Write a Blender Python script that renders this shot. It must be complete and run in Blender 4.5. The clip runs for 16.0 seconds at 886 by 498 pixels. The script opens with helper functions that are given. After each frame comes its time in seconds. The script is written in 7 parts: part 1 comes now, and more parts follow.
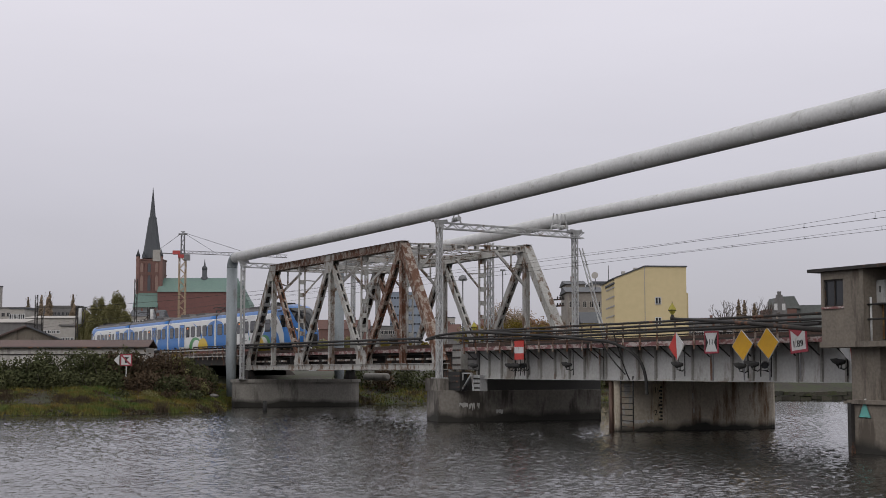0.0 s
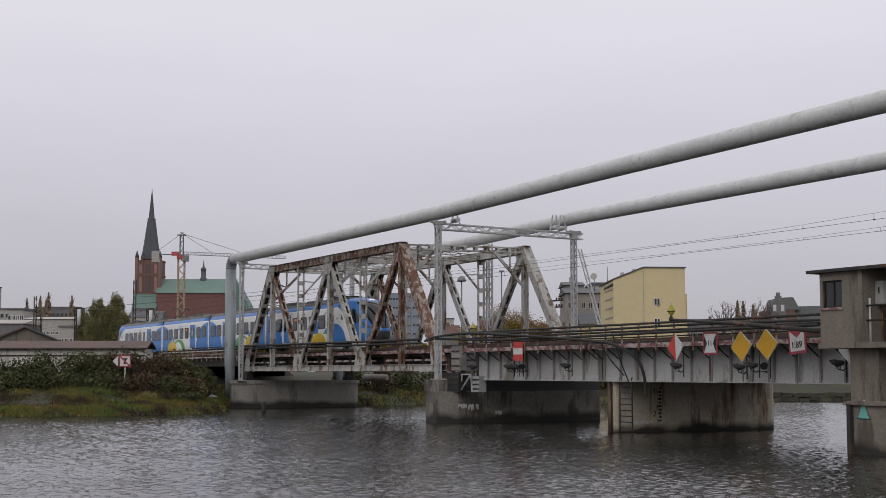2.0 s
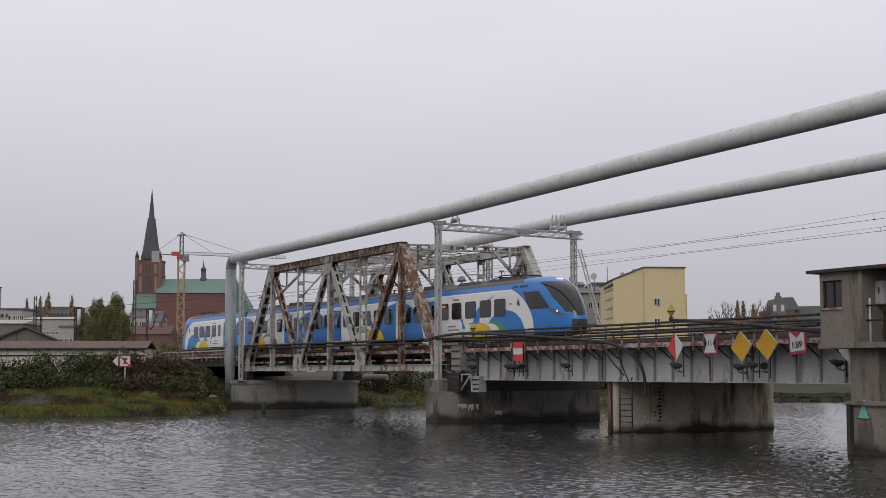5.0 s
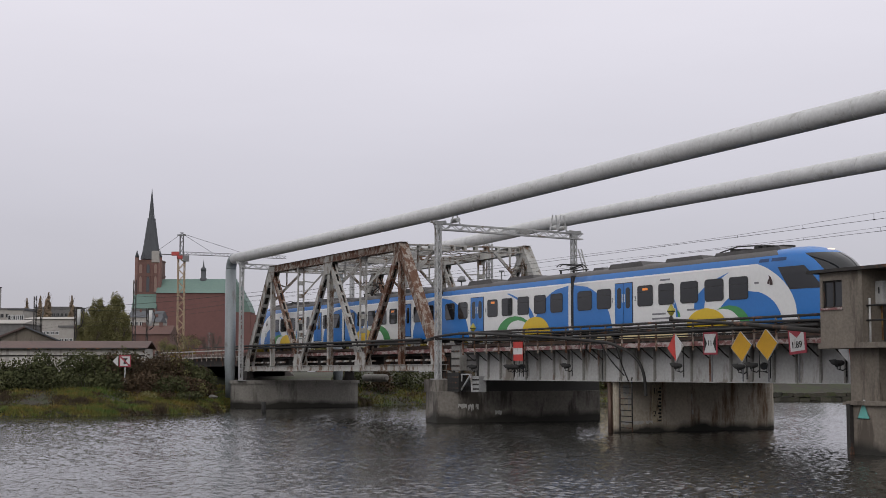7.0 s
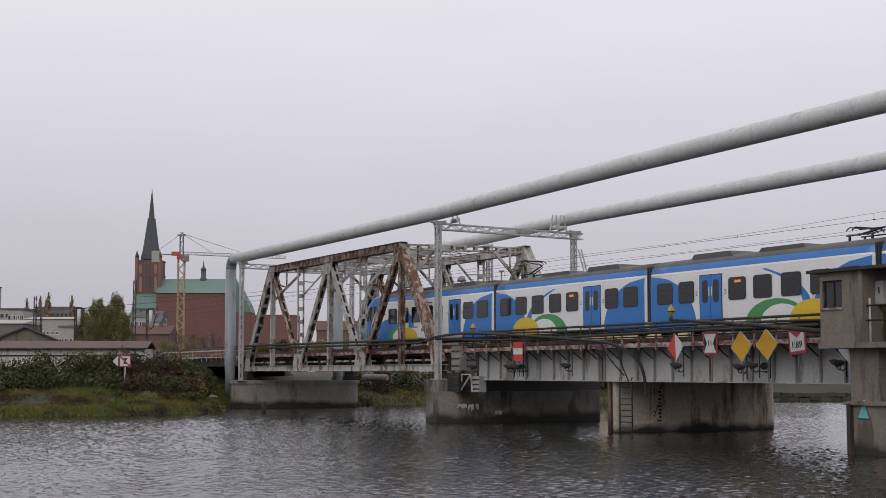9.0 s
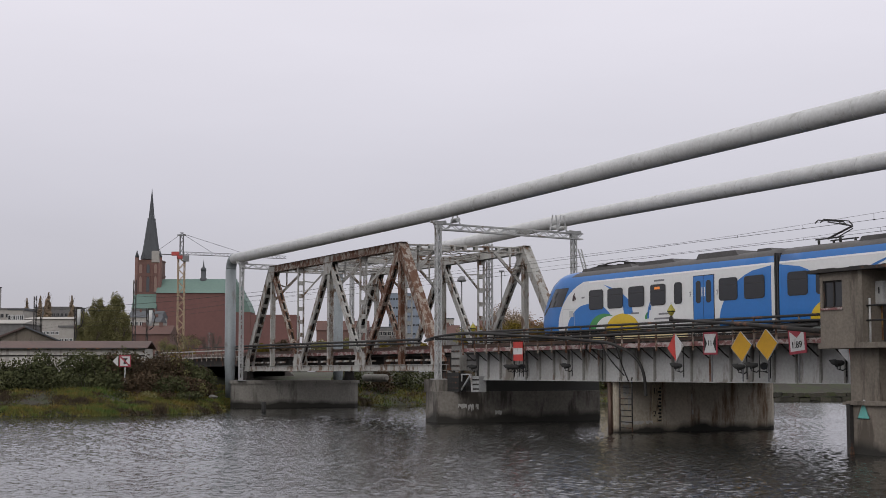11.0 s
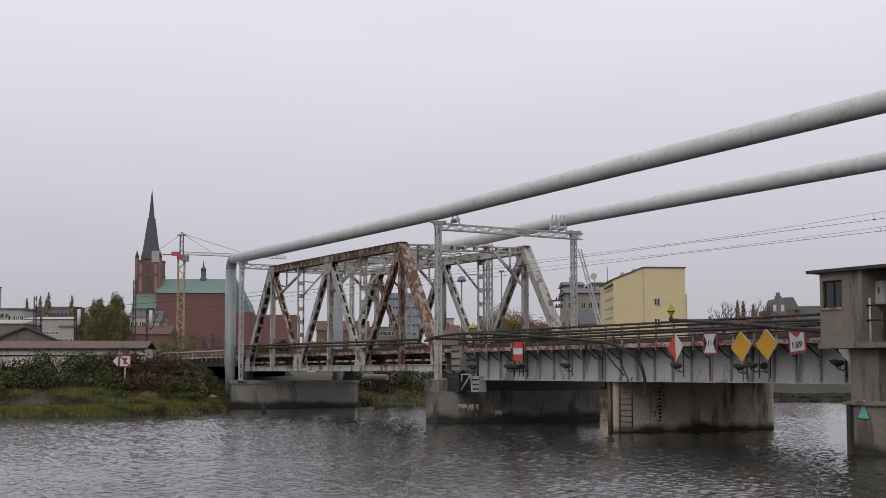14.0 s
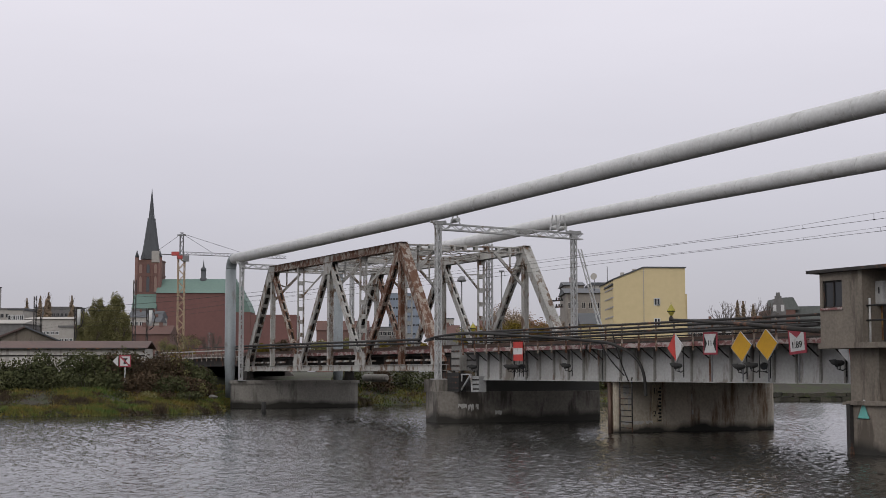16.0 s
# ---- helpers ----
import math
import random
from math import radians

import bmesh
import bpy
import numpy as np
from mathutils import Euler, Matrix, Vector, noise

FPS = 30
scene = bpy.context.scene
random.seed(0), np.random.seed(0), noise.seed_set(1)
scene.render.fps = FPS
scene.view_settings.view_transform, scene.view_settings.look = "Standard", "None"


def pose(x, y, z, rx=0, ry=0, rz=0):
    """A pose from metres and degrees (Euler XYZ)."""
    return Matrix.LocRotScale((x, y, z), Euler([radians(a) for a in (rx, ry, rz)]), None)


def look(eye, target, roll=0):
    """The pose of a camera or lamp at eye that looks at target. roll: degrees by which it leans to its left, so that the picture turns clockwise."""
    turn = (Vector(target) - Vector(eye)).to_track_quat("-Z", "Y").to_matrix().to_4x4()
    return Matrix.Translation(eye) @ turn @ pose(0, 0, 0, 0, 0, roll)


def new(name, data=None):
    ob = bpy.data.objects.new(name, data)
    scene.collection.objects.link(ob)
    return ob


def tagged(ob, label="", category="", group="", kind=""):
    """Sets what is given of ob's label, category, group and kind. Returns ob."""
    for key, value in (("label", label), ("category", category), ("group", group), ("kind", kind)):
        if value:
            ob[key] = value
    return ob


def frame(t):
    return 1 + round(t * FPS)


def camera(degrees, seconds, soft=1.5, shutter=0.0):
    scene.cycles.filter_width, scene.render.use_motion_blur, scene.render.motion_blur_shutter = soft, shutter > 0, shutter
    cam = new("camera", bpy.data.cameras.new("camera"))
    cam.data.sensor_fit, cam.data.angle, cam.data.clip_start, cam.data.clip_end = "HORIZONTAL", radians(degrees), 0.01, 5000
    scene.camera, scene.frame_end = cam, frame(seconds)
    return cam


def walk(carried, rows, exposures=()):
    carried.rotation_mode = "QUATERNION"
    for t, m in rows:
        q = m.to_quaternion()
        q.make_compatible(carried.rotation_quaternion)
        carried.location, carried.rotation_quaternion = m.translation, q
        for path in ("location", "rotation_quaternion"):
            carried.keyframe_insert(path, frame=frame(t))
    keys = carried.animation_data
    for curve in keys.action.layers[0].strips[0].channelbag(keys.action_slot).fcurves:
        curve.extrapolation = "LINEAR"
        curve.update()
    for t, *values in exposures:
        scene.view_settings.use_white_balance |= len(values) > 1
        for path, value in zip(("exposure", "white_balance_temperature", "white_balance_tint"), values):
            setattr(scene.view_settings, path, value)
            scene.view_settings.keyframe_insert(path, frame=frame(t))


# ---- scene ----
cam = camera(34.82, 16.0, soft=0.85)

EYE = (0.0, 0.0, 3.2)
YAW, TILT = 62.90, 4.96


def stance(turn=0.0, lift=0.0):
    return pose(*EYE, 90 + TILT + lift, 0, YAW + turn)


walk(cam, [(0.0, stance(0.044, -0.044)), (0.5, stance(0.040, -0.040)), (1.0, stance(0.010, -0.010)),
           (1.5, stance()), (2.5, stance()), (16.0, stance())],
     [(0.0, -0.05), (4.2, -0.04), (6.3, 0.0), (11.3, 0.02), (16.0, 0.02)])

# ---- light: an overcast autumn day ----
world = bpy.data.worlds.new("overcast_sky")
scene.world = world
world.use_nodes = True
wt = world.node_tree
wt.nodes.clear()
w_out = wt.nodes.new("ShaderNodeOutputWorld")
w_bg = wt.nodes.new("ShaderNodeBackground")
w_bg2 = wt.nodes.new("ShaderNodeBackground")
w_add = wt.nodes.new("ShaderNodeAddShader")
w_sky = wt.nodes.new("ShaderNodeTexSky")
w_sky.sky_type = 'NISHITA'
w_sky.sun_disc = False
w_sky.sun_elevation = radians(32)
w_sky.sun_rotation = radians(150)
w_tc = wt.nodes.new("ShaderNodeTexCoord")
w_sep = wt.nodes.new("ShaderNodeSeparateXYZ")
w_ramp = wt.nodes.new("ShaderNodeValToRGB")
w_map = wt.nodes.new("ShaderNodeMapping")
w_noise = wt.nodes.new("ShaderNodeTexNoise")
w_mul = wt.nodes.new("ShaderNodeMixRGB")
w_fac = wt.nodes.new("ShaderNodeMapRange")
w_map.inputs["Scale"].default_value = (1.6, 1.6, 7.0)
w_noise.inputs["Scale"].default_value = 2.2
w_noise.inputs["Detail"].default_value = 5.0
w_fac.inputs["To Min"].default_value = 0.93
w_fac.inputs["To Max"].default_value = 1.06
cr = w_ramp.color_ramp
cr.elements[0].position, cr.elements[0].color = 0.0, (0.36, 0.35, 0.39, 1)
cr.elements[1].position, cr.elements[1].color = 1.0, (0.98, 0.97, 1.0, 1)
for pos, col in ((0.03, (0.39, 0.38, 0.425, 1)), (0.12, (0.515, 0.50, 0.555, 1)), (0.26, (0.68, 0.655, 0.715, 1)), (0.5, (0.85, 0.84, 0.87, 1))):
    e = cr.elements.new(pos)
    e.color = col
w_mul.blend_type = 'MULTIPLY'
w_mul.inputs[0].default_value = 1.0
wt.links.new(w_tc.outputs["Generated"], w_sep.inputs[0])
wt.links.new(w_tc.outputs["Generated"], w_map.inputs[0])
wt.links.new(w_map.outputs[0], w_noise.inputs["Vector"])
wt.links.new(w_sep.outputs["Z"], w_ramp.inputs[0])
wt.links.new(w_noise.outputs[0], w_fac.inputs["Value"])
wt.links.new(w_ramp.outputs[0], w_mul.inputs[1])
wt.links.new(w_fac.outputs[0], w_mul.inputs[2])
wt.links.new(w_mul.outputs[0], w_bg.inputs["Color"])
wt.links.new(w_sky.outputs[0], w_bg2.inputs["Color"])
w_bg.inputs["Strength"].default_value = 1.14
w_bg2.inputs["Strength"].default_value = 0.006
wt.links.new(w_bg.outputs[0], w_add.inputs[0])
wt.links.new(w_bg2.outputs[0], w_add.inputs[1])
wt.links.new(w_add.outputs[0], w_out.inputs[0])

sun = new("sun", bpy.data.lights.new("sun", "SUN"))
sun.data.energy, sun.data.angle, sun.data.color = 0.6, radians(25), (1.0, 0.97, 0.93)
sun.matrix_world = look((30, -40, 60), (-60, 40, 0))


# ---- materials ----
def mat(name, base, other=None, scale=1.5, fine=14.0, rough=0.7, metal=0.0, bump=0.15, stain=None, amount=0.0, streak=1.0, per_object=0.0, tide=None):
    """Base colour broken at two scales; stain: a second colour in patches (amount 0 to 1), drawn out downwards by streak; tide: the height of a dark wet waterline."""
    m = bpy.data.materials.new(name)
    m.use_nodes = True
    nt = m.node_tree
    b = nt.nodes["Principled BSDF"]
    b.inputs["Roughness"].default_value = rough
    b.inputs["Metallic"].default_value = metal
    other = other or tuple(c * 0.72 for c in base)
    tc = nt.nodes.new("ShaderNodeTexCoord")
    n1 = nt.nodes.new("ShaderNodeTexNoise")
    n2 = nt.nodes.new("ShaderNodeTexNoise")
    n1.inputs["Scale"].default_value, n1.inputs["Detail"].default_value = scale, 6
    n2.inputs["Scale"].default_value, n2.inputs["Detail"].default_value = fine, 4
    nt.links.new(tc.outputs["Object"], n1.inputs["Vector"])
    nt.links.new(tc.outputs["Object"], n2.inputs["Vector"])
    add = nt.nodes.new("ShaderNodeMath")
    add.operation = 'ADD'
    nt.links.new(n1.outputs[0], add.inputs[0])
    nt.links.new(n2.outputs[0], add.inputs[1])
    mr = nt.nodes.new("ShaderNodeMapRange")
    mr.inputs["From Min"].default_value, mr.inputs["From Max"].default_value = 0.72, 1.28
    nt.links.new(add.outputs[0], mr.inputs["Value"])
    mix = nt.nodes.new("ShaderNodeMixRGB")
    mix.inputs[1].default_value = (*base, 1)
    mix.inputs[2].default_value = (*other, 1)
    nt.links.new(mr.outputs[0], mix.inputs[0])
    last = mix
    if stain:
        mp = nt.nodes.new("ShaderNodeMapping")
        mp.inputs["Scale"].default_value = (1, 1, 1 / streak)
        n3 = nt.nodes.new("ShaderNodeTexNoise")
        n3.inputs["Scale"].default_value, n3.inputs["Detail"].default_value, n3.inputs["Roughness"].default_value = scale * 1.3, 9, 0.68
        nt.links.new(tc.outputs["Object"], mp.inputs[0])
        nt.links.new(mp.outputs[0], n3.inputs["Vector"])
        m3 = nt.nodes.new("ShaderNodeMapRange")
        edge = 0.66 - 0.32 * amount
        m3.inputs["From Min"].default_value, m3.inputs["From Max"].default_value = edge - 0.035, edge + 0.05
        nt.links.new(n3.outputs[0], m3.inputs["Value"])
        mx = nt.nodes.new("ShaderNodeMixRGB")
        mx.inputs[2].default_value = (*stain, 1)
        nt.links.new(m3.outputs[0], mx.inputs[0])
        nt.links.new(last.outputs[0], mx.inputs[1])
        last = mx
    if tide is not None:
        sep = nt.nodes.new("ShaderNodeSeparateXYZ")
        nt.links.new(tc.outputs["Object"], sep.inputs[0])
        wob = nt.nodes.new("ShaderNodeMath")
        wob.operation = 'MULTIPLY_ADD'
        wob.inputs[1].default_value = 0.9
        nt.links.new(n1.outputs[0], wob.inputs[0])
        nt.links.new(sep.outputs["Z"], wob.inputs[2])
        wet = nt.nodes.new("ShaderNodeMapRange")
        wet.inputs["From Min"].default_value, wet.inputs["From Max"].default_value = tide + 0.68, tide + 0.30
        nt.links.new(wob.outputs[0], wet.inputs["Value"])
        mt = nt.nodes.new("ShaderNodeMixRGB")
        mt.inputs[2].default_value = (0.024, 0.022, 0.018, 1)
        nt.links.new(wet.outputs[0], mt.inputs[0])
        nt.links.new(last.outputs[0], mt.inputs[1])
        last = mt
    if per_object:
        oi = nt.nodes.new("ShaderNodeObjectInfo")
        r = nt.nodes.new("ShaderNodeMapRange")
        r.inputs["To Min"].default_value, r.inputs["To Max"].default_value = 1 - per_object, 1 + per_object
        nt.links.new(oi.outputs["Random"], r.inputs["Value"])
        mu = nt.nodes.new("ShaderNodeMixRGB")
        mu.blend_type = 'MULTIPLY'
        mu.inputs[0].default_value = 1
        nt.links.new(last.outputs[0], mu.inputs[1])
        nt.links.new(r.outputs[0], mu.inputs[2])
        last = mu
    nt.links.new(last.outputs[0], b.inputs["Base Color"])
    if bump:
        bp = nt.nodes.new("ShaderNodeBump")
        bp.inputs["Strength"].default_value, bp.inputs["Distance"].default_value = bump, 0.02
        nt.links.new(n2.outputs[0], bp.inputs["Height"])
        nt.links.new(bp.outputs[0], b.inputs["Normal"])
    return m


def glow(name, colour, strength):
    m = bpy.data.materials.new(name)
    m.use_nodes = True
    b = m.node_tree.nodes["Principled BSDF"]
    b.inputs["Base Color"].default_value = (*colour, 1)
    b.inputs["Emission Color"].default_value = (*colour, 1)
    b.inputs["Emission Strength"].default_value = strength
    return m


def water_material():
    m = bpy.data.materials.new("river_water")
    m.use_nodes = True
    nt = m.node_tree
    b = nt.nodes["Principled BSDF"]
    b.inputs["Base Color"].default_value = (0.022, 0.022, 0.019, 1)
    b.inputs["Roughness"].default_value = 0.06
    b.inputs["IOR"].default_value = 1.33
    tc = nt.nodes.new("ShaderNodeTexCoord")
    height = None
    for k, (sx, sy, rot, amp) in enumerate(((3.2, 2.2, 20, 0.5), (7.0, 4.6, -30, 0.25))):
        mp = nt.nodes.new("ShaderNodeMapping")
        mp.inputs["Scale"].default_value = (sx, sy, 1)
        mp.inputs["Rotation"].default_value = (0, 0, radians(rot))
        n = nt.nodes.new("ShaderNodeTexNoise")
        n.inputs["Scale"].default_value, n.inputs["Detail"].default_value = 1.0, 3
        nt.links.new(tc.outputs["Object"], mp.inputs[0])
        nt.links.new(mp.outputs[0], n.inputs["Vector"])
        mu = nt.nodes.new("ShaderNodeMath")
        mu.operation = 'MULTIPLY'
        mu.inputs[1].default_value = amp
        nt.links.new(n.outputs[0], mu.inputs[0])
        if height is None:
            height = mu
        else:
            ad = nt.nodes.new("ShaderNodeMath")
            nt.links.new(height.outputs[0], ad.inputs[0])
            nt.links.new(mu.outputs[0], ad.inputs[1])
            height = ad
    bp = nt.nodes.new("ShaderNodeBump")
    bp.inputs["Strength"].default_value, bp.inputs["Distance"].default_value = 0.9, 0.06
    nt.links.new(height.outputs[0], bp.inputs["Height"])
    nt.links.new(bp.outputs[0], b.inputs["Normal"])
    return m


def glass_material(name, tint, rough=0.06):
    m = bpy.data.materials.new(name)
    m.use_nodes = True
    b = m.node_tree.nodes["Principled BSDF"]
    b.inputs["Base Color"].default_value = (*tint, 1)
    b.inputs["Roughness"].default_value = rough
    b.inputs["IOR"].default_value = 1.5
    return m


RUST = (0.135, 0.06, 0.032)
M_WATER = water_material()
M_STEEL = mat("grey_bridge_paint", (0.43, 0.425, 0.40), (0.29, 0.28, 0.26), 1.2, 9, 0.65, 0, 0.2, (0.13, 0.08, 0.05), 0.36, 2)
M_STEEL_RUST = mat("rusted_bridge_paint", (0.38, 0.35, 0.31), (0.22, 0.165, 0.13), 1.9, 9, 0.8, 0, 0.3, (0.115, 0.05, 0.027), 0.58, 1.6)
# dark steel parts; also stands in for shade inside the box members
M_STEEL_DARK = mat("dark_steel_and_shade", (0.036, 0.032, 0.029), (0.02, 0.018, 0.017), 1.0, 9, 0.85, 0, 0.2, RUST, 0.2, 2)
M_GIRDER = mat("pale_girder_paint", (0.43, 0.43, 0.42), (0.32, 0.315, 0.30), 0.5, 7, 0.6, 0, 0.08, (0.16, 0.14, 0.115), 0.25, 4)
M_RED = mat("faded_red_paint", (0.22, 0.085, 0.08), (0.15, 0.07, 0.065), 1.5, 12, 0.7, 0, 0.15, (0.4, 0.35, 0.33), 0.5, 0.5)
M_PIPE = mat("weathered_pipe_cladding", (0.56, 0.56, 0.555), (0.44, 0.44, 0.435), 1.1, 7, 0.6, 0.0, 0.5, (0.36, 0.35, 0.335), 0.16, 1)
M_RISER = mat("blue_grey_riser_cladding", (0.24, 0.265, 0.275), (0.18, 0.2, 0.21), 0.7, 9, 0.5, 0.2, 0.1, (0.14, 0.14, 0.135), 0.2, 3)
# darker than the girder paint: the stiffeners' shading is put into this colour
M_STIFF = mat("shade_darkened_stiffener_paint", (0.27, 0.265, 0.25), (0.17, 0.16, 0.145), 0.8, 9, 0.7, 0, 0.1, RUST, 0.12, 3)
M_LATTICE = mat("silver_lattice_paint", (0.46, 0.465, 0.46), (0.33, 0.33, 0.33), 1.2, 10, 0.55, 0.1, 0.1, (0.2, 0.17, 0.14), 0.2, 2)
M_CONC = mat("stained_pier_concrete", (0.20, 0.183, 0.16), (0.12, 0.108, 0.094), 0.5, 6, 0.9, 0, 0.5, (0.055, 0.047, 0.04), 0.36, 4, tide=0.4)
M_CONC_LIGHT = mat("pale_pier_concrete", (0.26, 0.245, 0.222), (0.18, 0.168, 0.15), 0.5, 7, 0.9, 0, 0.35, (0.13, 0.12, 0.105), 0.3, 4, tide=0.5)
M_CONC_BROWN = mat("brown_weathered_concrete", (0.20, 0.172, 0.14), (0.13, 0.112, 0.092), 0.8, 9, 0.9, 0, 0.4, (0.085, 0.07, 0.055), 0.36, 5, tide=0.3)
M_CONC_BUFF = mat("buff_streaked_concrete", (0.55, 0.49, 0.40), (0.36, 0.315, 0.25), 0.6, 7, 0.9, 0, 0.4, (0.17, 0.105, 0.062), 0.30, 6, tide=0.3)
M_DECK_SHADE = mat("deck_shade_concrete", (0.028, 0.026, 0.023), (0.018, 0.017, 0.015), 0.8, 8, 0.5, 0, 0.4)
M_BLACK = mat("black_paint", (0.012, 0.012, 0.012), (0.02, 0.019, 0.018), 2, 20, 0.8, 0, 0.1)
M_CABLE = mat("black_cable_sheath", (0.018, 0.017, 0.017), (0.032, 0.03, 0.028), 2, 20, 0.85, 0, 0.1)
M_ROAD_YELLOW = mat("yellow_sign_paint", (0.56, 0.31, 0.008), (0.47, 0.25, 0.008), 2, 14, 0.6, 0, 0.03)
M_SIGN_RED = mat("red_sign_paint", (0.50, 0.042, 0.03), (0.40, 0.035, 0.028), 2, 14, 0.6, 0, 0.03)
M_SIGN_WHITE = mat("white_sign_paint", (0.55, 0.55, 0.55), (0.45, 0.45, 0.44), 2, 14, 0.6, 0, 0.03, (0.33, 0.31, 0.28), 0.15, 3)
M_SIGN_DULL_RED = mat("faded_red_border", (0.30, 0.035, 0.05), (0.24, 0.03, 0.045), 2, 14, 0.6, 0, 0.03)
M_TEAL = mat("turquoise_paint", (0.11, 0.42, 0.37), (0.14, 0.36, 0.32), 2, 12, 0.6, 0, 0.05)
M_GRASS_BANK = mat("bank_soil", (0.038, 0.031, 0.021), (0.022, 0.019, 0.013), 0.4, 3, 0.95, 0, 0.8, (0.03, 0.036, 0.012), 0.5, 1)
M_BALLAST = mat("track_ballast", (0.12, 0.105, 0.095), (0.07, 0.06, 0.055), 1, 18, 0.95, 0, 0.8)
M_RAIL = mat("rusty_rail", (0.12, 0.075, 0.055), (0.09, 0.06, 0.05), 2, 20, 0.5, 0.6, 0.1)
M_TIMBER = mat("tarred_timber", (0.055, 0.047, 0.04), (0.035, 0.03, 0.027), 2, 20, 0.85, 0, 0.3)
M_T_WHITE = mat("white_coach_paint", (0.72, 0.72, 0.71), (0.66, 0.66, 0.65), 0.6, 6, 0.32, 0, 0.0)
M_T_BLUE = mat("blue_coach_paint", (0.022, 0.165, 0.49), (0.02, 0.15, 0.45), 0.6, 6, 0.3, 0, 0.0)
M_T_GREEN = mat("green_coach_paint", (0.055, 0.27, 0.075), (0.05, 0.24, 0.07), 0.6, 6, 0.3, 0, 0.0)
M_T_YELLOW = mat("yellow_coach_paint", (0.66, 0.45, 0.02), (0.6, 0.4, 0.02), 0.6, 6, 0.3, 0, 0.0)
M_T_ROOF = mat("grey_coach_roof", (0.11, 0.105, 0.105), (0.075, 0.07, 0.07), 0.6, 8, 0.7, 0, 0.1)
M_T_DARK = mat("dark_underframe", (0.022, 0.021, 0.021), (0.035, 0.033, 0.03), 1, 12, 0.7, 0, 0.2)
M_T_BELLOWS = mat("grey_rubber_bellows", (0.045, 0.045, 0.048), (0.03, 0.03, 0.032), 2, 16, 0.75, 0, 0.2)
M_T_GLASS = glass_material("tinted_coach_glass", (0.012, 0.013, 0.015))
M_GLASS = glass_material("dark_window_glass", (0.02, 0.022, 0.025), 0.1)
M_LAMP = glow("headlight_lens", (1.0, 0.78, 0.6), 0.7)
M_LINE = mat("bright_white_line", (0.86, 0.86, 0.86), (0.82, 0.82, 0.82), 1, 8, 0.3, 0, 0.0)
M_T_VENT = mat("dark_blue_grille", (0.02, 0.06, 0.16), (0.015, 0.045, 0.12), 2, 30, 0.6, 0, 0.1)
M_HATCH = mat("pale_grey_hatch", (0.5, 0.5, 0.5), (0.45, 0.45, 0.45), 1, 8, 0.4, 0, 0.0)
M_EMBLEM = mat("dark_emblem_paint", (0.07, 0.035, 0.035), (0.05, 0.03, 0.03), 4, 20, 0.5, 0, 0.0)
M_GREYPRINT = mat("grey_lettering", (0.2, 0.2, 0.21), (0.16, 0.16, 0.17), 4, 20, 0.5, 0, 0.0)
M_SIGNLIGHT = glow("orange_display", (0.8, 0.25, 0.05), 0.25)
M_YELLOW_HOUSE = mat("yellow_render", (0.58, 0.475, 0.275), (0.53, 0.435, 0.25), 0.1, 1.5, 0.9, 0, 0.05)
M_WHITEWASH = mat("dirty_whitewash", (0.52, 0.5, 0.47), (0.4, 0.38, 0.35), 0.4, 4, 0.9, 0, 0.1, (0.24, 0.2, 0.17), 0.2, 4)
M_GREY_HOUSE = mat("old_grey_render", (0.17, 0.165, 0.16), (0.11, 0.105, 0.105), 0.15, 1.5, 0.9, 0, 0.1)
M_BEIGE = mat("weathered_beige_render", (0.27, 0.245, 0.215), (0.19, 0.172, 0.155), 0.3, 2.5, 0.9, 0, 0.1, (0.13, 0.115, 0.105), 0.25, 3)
M_PALE_HOUSE = mat("pale_render", (0.38, 0.36, 0.33), (0.3, 0.28, 0.26), 0.1, 1.2, 0.9, 0, 0.05)
M_BRICK = mat("red_church_brick", (0.17, 0.082, 0.073), (0.14, 0.07, 0.063), 0.05, 0.7, 0.9, 0, 0.1)
M_BRICK_DARK = mat("dark_church_brick", (0.17, 0.092, 0.075), (0.12, 0.072, 0.064), 0.08, 0.9, 0.9, 0, 0.1)
M_LANCET = mat("pale_brick_panel", (0.27, 0.18, 0.15), (0.22, 0.15, 0.125), 0.1, 1, 0.9, 0, 0.1)
M_COPPER = mat("green_copper_roof", (0.12, 0.19, 0.16), (0.10, 0.16, 0.138), 0.06, 0.8, 0.7, 0, 0.05)
M_MOSSY_ROOF = mat("green_grey_roof", (0.14, 0.15, 0.143), (0.10, 0.108, 0.103), 0.2, 2, 0.8, 0, 0.1)
M_SLATE = mat("dark_slate_roof", (0.075, 0.08, 0.088), (0.055, 0.058, 0.065), 0.1, 1, 0.7, 0, 0.1)
M_ROOF_RED = mat("dull_tile_roof", (0.12, 0.062, 0.05), (0.09, 0.05, 0.042), 0.2, 2, 0.9, 0, 0.1)
M_ROOF_BROWN = mat("brown_sheet_roof", (0.115, 0.072, 0.062), (0.085, 0.058, 0.052), 0.3, 3, 0.8, 0, 0.1)
M_CRANE = mat("ochre_crane_paint", (0.34, 0.25, 0.16), (0.3, 0.22, 0.14), 0.5, 5, 0.6, 0, 0.0)
M_CRANE_RED = mat("red_crane_paint", (0.42, 0.06, 0.05), (0.36, 0.05, 0.05), 0.5, 5, 0.6, 0, 0.0)
M_GALV = mat("galvanised_mast", (0.19, 0.19, 0.195), (0.14, 0.14, 0.145), 1, 10, 0.6, 0.3, 0.05)
M_BARK = mat("tree_bark", (0.12, 0.098, 0.082), (0.08, 0.065, 0.055), 1, 9, 0.95, 0, 0.4)


